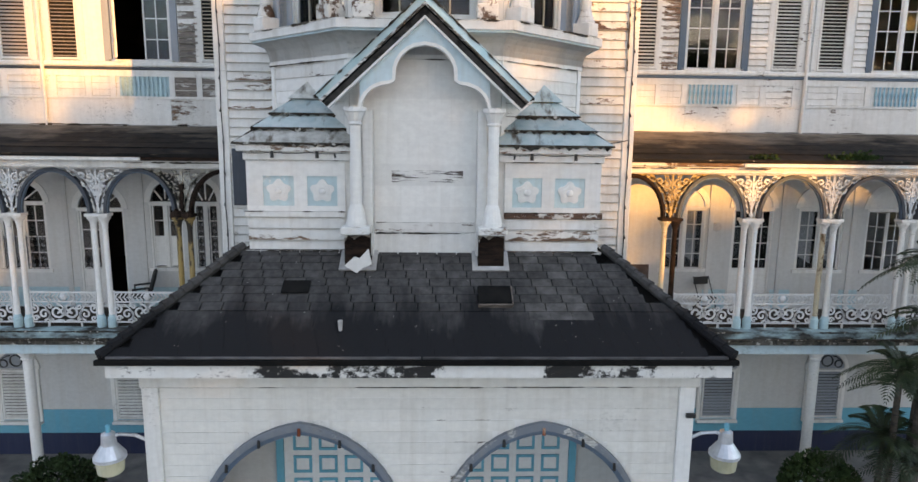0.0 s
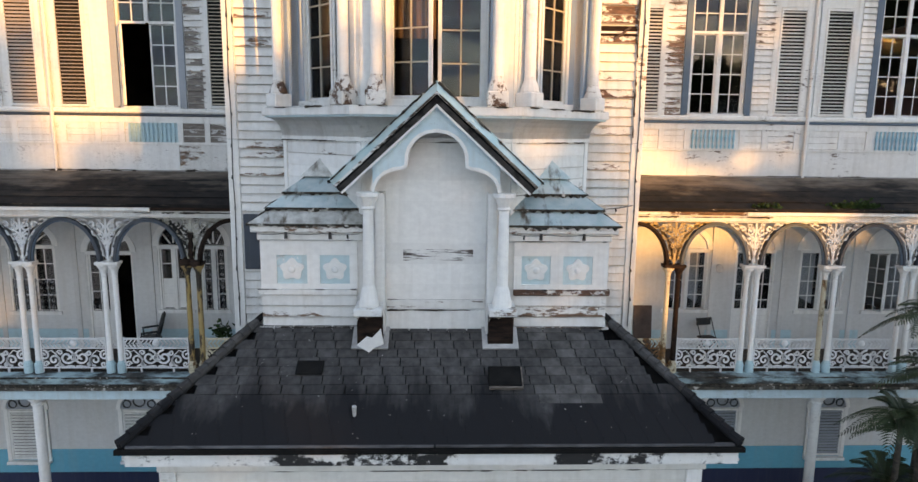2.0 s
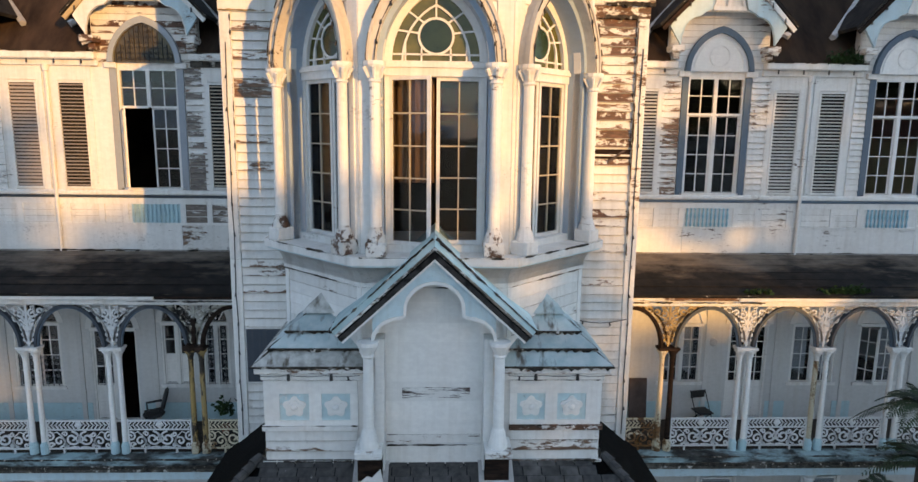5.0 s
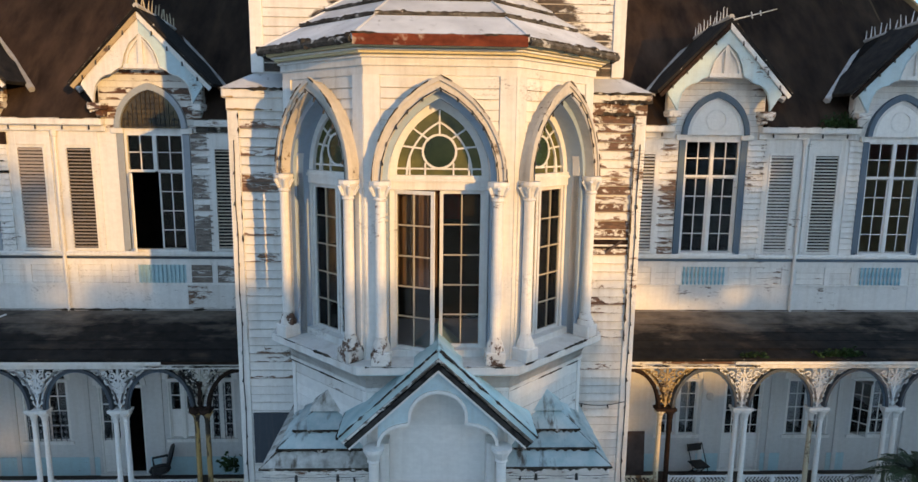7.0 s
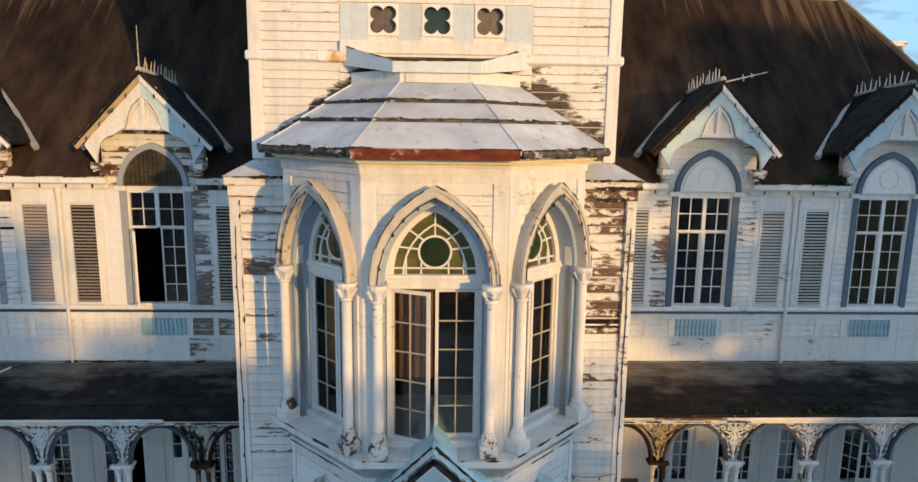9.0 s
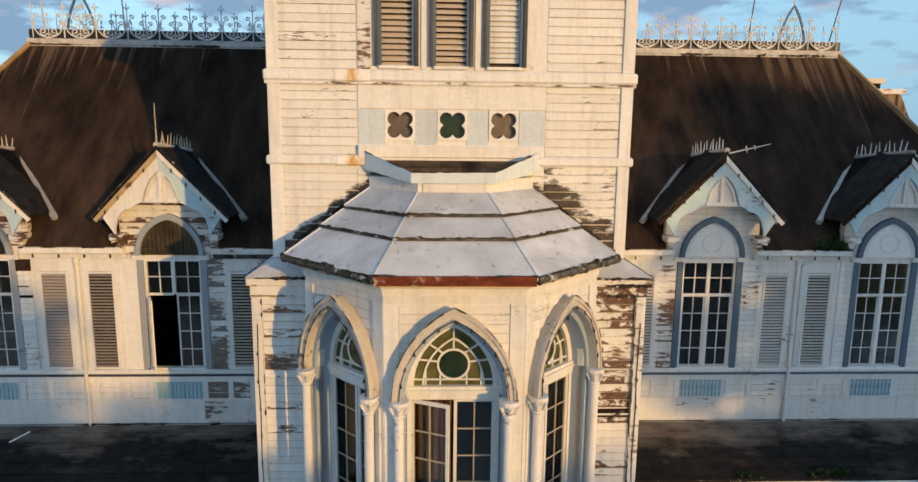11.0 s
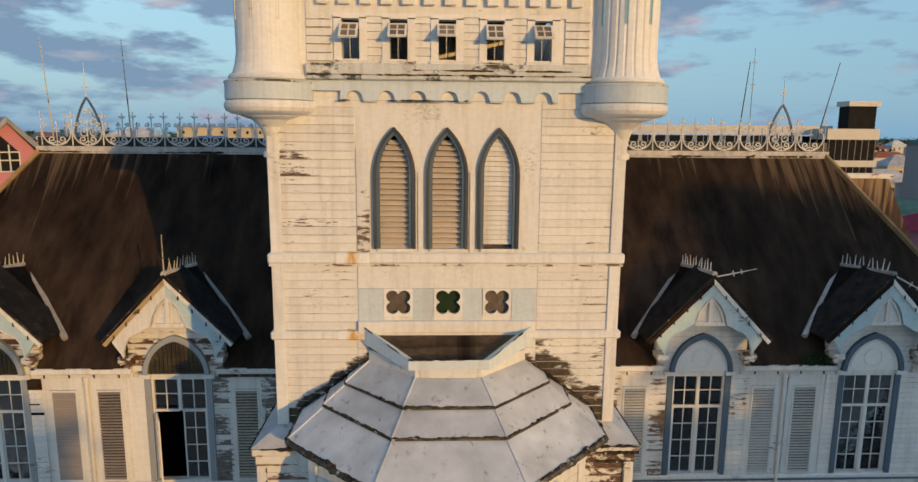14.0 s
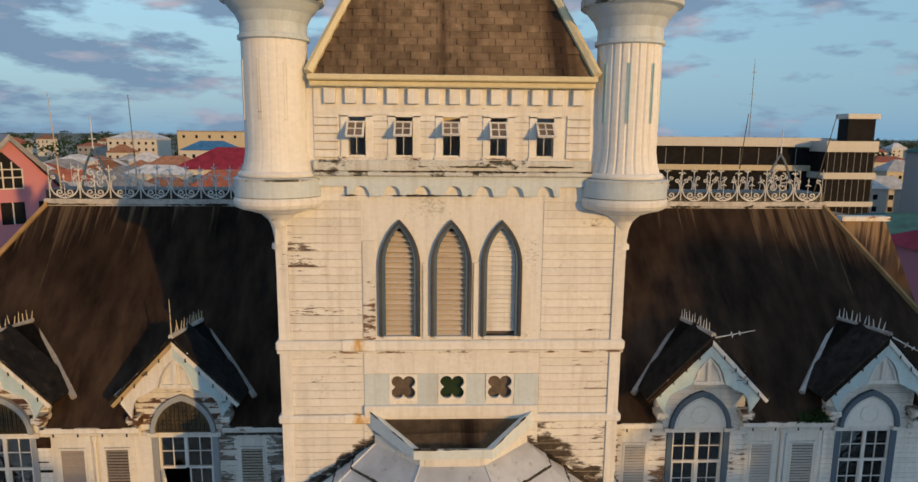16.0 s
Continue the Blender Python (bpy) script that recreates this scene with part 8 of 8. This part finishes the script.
def weed(label, x0, x1, y, z, n, h, seed):
    w = thing("weed_tuft", label, "plant", ((x0 + x1) / 2, y, z), "roof weeds")
    r = random.Random(seed)
    bm = B()
    leaf_cards(bm, [(r.triangular(x0, x1) - (x0 + x1) / 2, r.uniform(-0.08, 0.08), abs(r.gauss(0, h))) for _ in range(n)], 0.12, r)
    for _ in range(n // 4):
        x = r.triangular(x0, x1) - (x0 + x1) / 2
        tube(bm, (x, 0, 0), (x + r.uniform(-0.12, 0.12), r.uniform(-0.1, 0.05), h * r.uniform(1, 2.2)), 0.006, 0.003, 3)
    part("leaves", bm, M_hedge, w)


weed("green weeds growing in the gutter between the dormers", 9.5, 10.75, 16.74, 13.14, 260, 0.16, 3)
weed("green weeds growing over the veranda eaves", 9.0, 10.3, 15.02, 7.74, 240, 0.07, 8)
weed("small moss tuft at the veranda eaves", 7.2, 7.9, 14.98, 7.74, 60, 0.04, 5)
sash = tagged(put("orange_cloth", boxed(-0.07, 0.07, -0.01, 0.01, 0, 1.0, 0.004), rough("orange cloth", (0.40, 0.09, 0.02), (0.65, 0.20, 0.05), 5.0)), "orange cloth hanging behind the tall window", "cloth")
sash.matrix_basis = pose(11.97, 17.28, 11.4)

# ---- the town behind ----
M_far = [paint("far wall " + n, c, 0.0) for n, c in (("white", (0.62, 0.60, 0.56)), ("cream", (0.58, 0.50, 0.36)), ("pink", (0.56, 0.19, 0.25)), ("grey", (0.32, 0.32, 0.33)), ("ochre", (0.55, 0.38, 0.16)))]
M_froof = [rough("far roof " + n, tuple(0.75 * v for v in c), c, 0.6, relief=0) for n, c in (("red", (0.36, 0.12, 0.08)), ("rust", (0.38, 0.18, 0.11)), ("grey", (0.33, 0.33, 0.34)), ("blue", (0.04, 0.17, 0.34)), ("white", (0.6, 0.6, 0.6)), ("crimson", (0.34, 0.035, 0.06)), ("teal", (0.06, 0.18, 0.17)))]
M_fdark = rough("dark facade glass", (0.004, 0.004, 0.005), (0.012, 0.012, 0.014), 1.0, roughness=0.75, relief=0)


def far_house(x, y, w, d, h, wall, roof, pitch, label, rows=2, hip=True, rz=0.0, cols=None):
    t = thing("town_house", label, "house", (x, y, -0.5), "town houses", rz=rz)
    part("wall", boxed(-w / 2, w / 2, 0, d, 0, h), M_far[wall], t)
    bm = B()
    o = 0.5
    if pitch:
        k = min(w, d) / 2 if hip else 0
        if w >= d:
            top = [(-w / 2 - o + k, d / 2), (w / 2 + o - k, d / 2)]
        else:
            top = [(0, -o + k), (0, d + o - k)]
        b = [bm.verts.new(c) for c in ((-w / 2 - o, -o, h), (w / 2 + o, -o, h), (w / 2 + o, d + o, h), (-w / 2 - o, d + o, h))]
        a = [bm.verts.new((px, py, h + pitch)) for px, py in top]
        fs = ((b[0], b[1], a[1], a[0]), (b[1], b[2], a[1]), (b[2], b[3], a[0], a[1]), (b[3], b[0], a[0])) if w >= d else ((b[0], b[1], a[0]), (b[1], b[2], a[1], a[0]), (b[2], b[3], a[1]), (b[3], b[0], a[0], a[1]))
        for f in fs:
            bm.faces.new(f)
        bm.faces.new(b[::-1])
    else:
        box(bm, -w / 2 - 0.2, w / 2 + 0.2, -0.2, d + 0.2, h, h + 0.5)
    part("roof", bm, M_froof[roof], t)
    n = cols or max(2, int(w / 3.2))
    for j in range(rows):
        for i in range(n):
            px, pz = -w / 2 + w * (i + 0.5) / n, h - 2.2 - 3.1 * j
            if pz > 0.5:
                part("window", boxed(px - 0.55, px + 0.55, -0.05, 0.02, pz - 0.6, pz + 0.7), M_fdark, t)
    return t


# pink house with a steep gable
pk = thing("pink_house", "tall pink house with a steep grey gable and dark lattice windows", "house", (-42.2, 66, -0.5), rz=38)
part("wall", prism(B(), [(-6.5, 0), (6.0, 0), (6.0, 13.2), (0.2, 20.3), (-6.5, 13.0)], 0, 14), M_far[2], pk)
for q in (-1, 1):
    part("roof", prism(B(), [(0.2, 20.3), (0.2 + q * 7.0, 12.4), (0.2 + q * 7.4, 12.8), (0.2, 20.9)], -0.8, 14.5), M_froof[2], pk)
bw = part("gable_window", prism(B(), [(-2.3, 15.5), (1.1, 15.5), (1.1, 17.4), (-0.5, 19.2), (-2.3, 17.2)], -0.08, 0.02), M_fdark, pk)
for k in range(5):
    part("window_bar", boxed(-2.3 + 0.82 * k, -2.18 + 0.82 * k, -0.16, -0.06, 15.5, 17.5 if k in (0, 4) else 18.2), M_far[0], pk)
for z in (15.5, 16.6, 17.4):
    part("window_rail", boxed(-2.18, 1.0, -0.13, -0.07, z, z + 0.12), M_far[0], pk)
for xa in (-4.2, -1.0, 2.2):
    part("lower_window", boxed(xa, xa + 2.0, -0.08, 0.02, 12.0, 14.2), M_fdark, pk)
    part("window_bar", boxed(xa + 0.94, xa + 1.06, -0.14, -0.07, 12.0, 14.2), M_far[0], pk)
# black and white block with a roof house
bk = thing("office_block", "black glass stair tower with white floor bands", "building", (58.7, 90, -0.5))
part("tower_wall", boxed(-3.9, 3.2, 0, 4, 0, 19.3), M_fdark, bk)
for z0, z1 in ((19.2, 20.7), (15.4, 16.3), (11.5, 12.2)):
    part("white_band", boxed(-4.1, 3.4, -0.3, 4, z0, z1), M_far[0], bk)
part("roof_box", boxed(-1.0, 2.9, 0.2, 2.5, 20.7, 23.8), M_fdark, bk)
part("roof_cap", boxed(-1.3, 3.3, -0.1, 2.8, 23.8, 24.5), M_far[0], bk)
for k in range(8):
    part("mullion", boxed(-3.6 + 0.95 * k, -3.55 + 0.95 * k, -0.06, 0.0, 3.0, 19.2), M_far[3], bk)
lb = thing("long_block", "long cream block with a dark ribbon of windows", "building", (40, 95, -0.5), rz=-4)
part("wall", boxed(-18, 17.2, 0, 12, 0, 18.0), M_fdark, lb)
part("window_strip", boxed(-17.8, 17.0, -0.1, 0.0, 17.2, 19.6), M_fdark, lb)
part("upper_wall", boxed(-17.9, 17.1, 0.0, 12, 18.0, 19.6), M_fdark, lb)
for k in range(13):
    part("window_post", boxed(-17 + 2.7 * k, -16.92 + 2.7 * k, -0.2, -0.1, 17.2, 19.6), M_far[3], lb)
part("roof_band", boxed(-18.3, 17.4, -0.8, 12.5, 19.8, 21.1), M_far[0], lb)
part("lower_band", boxed(-18.1, 17.2, -0.4, 0.0, 16.3, 17.1), M_far[1], lb)
mast = thing("radio_mast", "thin grey radio mast far behind the block", "mast", (59.2, 122, -0.5))
part("pole", tube(B(), (0, 0, 0), (0, 0, 35.5), 0.16, 0.05, 6), M_far[3], mast)
for z in (29.0, 33.0):
    part("aerial", tube(B(), (-0.5, 0, z), (0.5, 0, z), 0.05, 0.05, 5), M_far[3], mast)
far_house(-96, 300, 40, 20, 20.8, 1, 2, 0, "long cream block with small paired windows", 1, cols=7)
far_house(-55, 170, 25, 18, 11.5, 0, 5, 5.5, "low hall with a crimson hip roof", 1)
far_house(-86, 250, 20, 12, 14.0, 0, 3, 3.5, "house with a bright blue roof", 2)
far_house(-150, 330, 24, 18, 17, 0, 4, 4.0, "white house among dark trees", 2)
far_house(118, 132, 20, 14, 18.0, 3, 6, 4.0, "building with a teal roof", 2)
far_house(116, 120, 10, 8, 17.0, 1, 4, 3.5, "small cream gabled house", 1, False)
far_house(60, 70, 24, 18, 10.0, 3, 6, 2.0, "low building with a teal roof", 2)
far_house(52, 52, 14, 12, 11.0, 2, 5, 3.0, "house with a crimson roof", 2)
rt = random.Random(5)
for k in range(190):
    y = 110 + 480 * rt.random() ** 1.3
    x = rt.uniform(-0.85, 0.95) * y
    if abs(x) < 22 or (x > 10 and y < 130):
        continue
    h = rt.uniform(5, 9.5) + y * 0.008
    far_house(x, y, rt.uniform(8, 17), rt.uniform(8, 12), h, rt.choice((0, 0, 1, 3, 0)), rt.choice((0, 1, 0, 2, 4, 1)), rt.uniform(2, 4.5), rt.choice(("white house with a red metal roof", "pale house with a low hip roof", "town house with a rusted roof")), 2, rz=rt.uniform(-12, 12))

for k in range(110):
    y = 95 + 190 * rt.random()
    x = -rt.uniform(0.22, 0.80) * y
    if x > -45 - 0.1 * y and y < 180:
        continue
    far_house(x, y, rt.uniform(7, 13), rt.uniform(7, 10), rt.uniform(5.5, 9.5), rt.choice((0, 0, 1, 3)), rt.choice((0, 1, 1, 2, 4, 4)), rt.uniform(1.5, 3.5), rt.choice(("white house with a low rusted roof", "pale house with a white metal roof")), 1, rz=rt.uniform(-14, 14), cols=2)

# far trees along the horizon
bm = B()
r = random.Random(11)
for k in range(520):
    y = r.uniform(320, 1500)
    x = r.uniform(-0.95, 1.0) * y
    h = r.uniform(7, 13) + y * 0.004
    for _ in range(9):
        c = Vector((x + r.gauss(0, 4), y + r.gauss(0, 3), h * r.uniform(0.45, 0.95)))
        leaf_cards(bm, [c + Vector((r.gauss(0, 1.8), r.gauss(0, 1.8), r.gauss(0, 1.2))) for _ in range(9)], 2.4, r)
tagged(put("far_trees", bm, M_hedge), "dark green tree clumps between the far roofs", "trees", kind="stuff")

# ---- unseen trees and house row across the street, added to block low sun ----
def tree(seed, height, spread, bottom, leaves=55, leaf=0.85):
    t = thing("street_tree", "unseen leafy tree with uneven crown, added to block low sun", "tree", (0, 0, -0.5), "street trees")
    r = random.Random(seed)
    bm = B()
    tube(bm, (0, 0, 0), (0.2, 0.1, bottom), 0.45, 0.32, 10)
    limbs = []
    for k in range(9):
        a, f = 2.4 * k, r.uniform(0.35, 0.95)
        end = (spread * 0.6 * math.cos(a) * (1.1 - 0.5 * f), spread * 0.6 * math.sin(a) * (1.1 - 0.5 * f), bottom + (height - bottom) * f)
        tube(bm, (0.2, 0.1, bottom * r.uniform(0.75, 1.0)), end, 0.2, 0.05, 6)
        limbs.append(end)
    part("trunk", bm, M_bark, t)
    bm = B()
    pts = []
    for _ in range(70):
        a, z = r.uniform(0, 6.28), r.uniform(0, 1)
        rad = spread * math.sqrt(max(0.05, 1 - (2 * z - 0.9) ** 2 * 0.8)) * r.uniform(0.2, 0.95)
        c = (rad * math.cos(a), rad * math.sin(a), bottom + (height - bottom) * (0.05 + 0.9 * z))
        pts += [(c[0] + r.gauss(0, 0.7), c[1] + r.gauss(0, 0.7), min(height, c[2] + r.gauss(0, 0.5))) for _ in range(leaves)]
    leaf_cards(bm, pts, leaf, r)
    part("crown", bm, M_hedge, t)
    return t


TALL, MID, LOW = tree(1, 26.5, 6.0, 15.0), tree(2, 22.4, 5.4, 8.0), tree(3, 17.5, 5.0, 7.0, 66, 0.45)
TALL.matrix_basis, MID.matrix_basis, LOW.matrix_basis = pose(44.6, -30, -0.5), pose(18.3, -31, -0.5), pose(26.5, -30, -0.5)
for x, y, a in ((52.5, -32, 70), (61, -29, 140), (70, -32, 200), (57, -40, 260)):
    copy_thing(TALL, pose(x, y, -0.5, 0, 0, a))
for x, y, a in ((12.5, -30, 50), (14, -36, 220)):
    copy_thing(MID, pose(x, y, -0.5, 0, 0, a))
copy_thing(LOW, pose(22.4, -31, -0.5) @ Matrix.Diagonal((0.65, 0.65, 1.12, 1)))
copy_thing(LOW, pose(39.8, -31, -0.5, 0, 0, 120) @ Matrix.Diagonal((0.75, 0.75, 0.83, 1)))
for x, y, a in ((31.0, -31, 60), (29.0, -36, 190)):
    copy_thing(LOW, pose(x, y, -0.5, 0, 0, a))
# added houses, out of view, keep the sun off the lower storeys
for k in range(2, 6):
    far_house(-12 + 14.2 * k, -38 if k < 3 else -34, 12.6 if k < 3 else 14.0, 9, 9.6 if k < 3 else 10.4 if k == 3 else 11.6, (0, 1, 3, 0, 4, 0, 1)[k], (0, 2, 1, 4, 0, 2, 1)[k], 3.1, "unseen two-storey house added to block the low sun", 2)

# ---- shingles of the porch and tower roofs ----
SH = {}


def shingle(mat, w, h, thick=0.014):
    key = (mat.name, w, h, thick)
    if key not in SH:
        bm = boxed(-w / 2 + 0.5 * thick, w / 2 - 0.5 * thick, 0, h, 0, thick)
        for vert in bm.verts:
            if vert.co.y > h / 2:
                vert.co.z -= 0.7 * thick
        me = bpy.data.meshes.new("shingle")
        bm.to_mesh(me)
        bm.free()
        me.materials.append(mat)
        SH[key] = me
    return SH[key]


rs = random.Random(4)
slope = math.atan2(RZ - EZ, RY - EY)
run = math.hypot(RZ - EZ, RY - EY)
courses, wd = 13, 0.272
for j in range(courses):
    f = j / courses
    y, z = EY + (RY - EY) * f, EZ + (RZ - EZ) * f
    hw = EX + (RX - EX) * f - 0.08
    n = int(2 * hw / wd)
    for i in range(n):
        x = -hw + wd * (i + 0.5 + 0.5 * (j % 2))
        if x > hw - wd / 2:
            continue
        worn = 1.36 < x < 2.06 and j > 3
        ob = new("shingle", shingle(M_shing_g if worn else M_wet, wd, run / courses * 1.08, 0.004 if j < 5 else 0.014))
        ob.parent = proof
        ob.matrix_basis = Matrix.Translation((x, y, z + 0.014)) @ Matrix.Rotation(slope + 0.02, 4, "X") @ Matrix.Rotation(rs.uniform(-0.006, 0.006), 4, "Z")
slope2 = math.atan2(TZ1 - TZ0, (yc - 0.9) - Y0r)
wd2, ch = 0.34, 0.15
j = 0
while True:
    L = j * ch
    z, y = TZ0 + L * math.sin(slope2), Y0r + L * math.cos(slope2)
    if z > 23.9:
        break
    hw = TB + (TT - TB) * (z - TZ0) / (TZ1 - TZ0) - 0.06
    n = int(2 * hw / wd2)
    for i in range(n + 1):
        x = -hw + wd2 * (i + 0.5 * (j % 2))
        if abs(x) > hw - wd2 / 2:
            continue
        ob = new("shingle", shingle(M_shing_b, wd2, ch * 1.1))
        ob.parent = troof
        ob.matrix_basis = Matrix.Translation((x, y - 0.012, z + 0.004)) @ Matrix.Rotation(slope2 + 0.03, 4, "X")
    j += 1
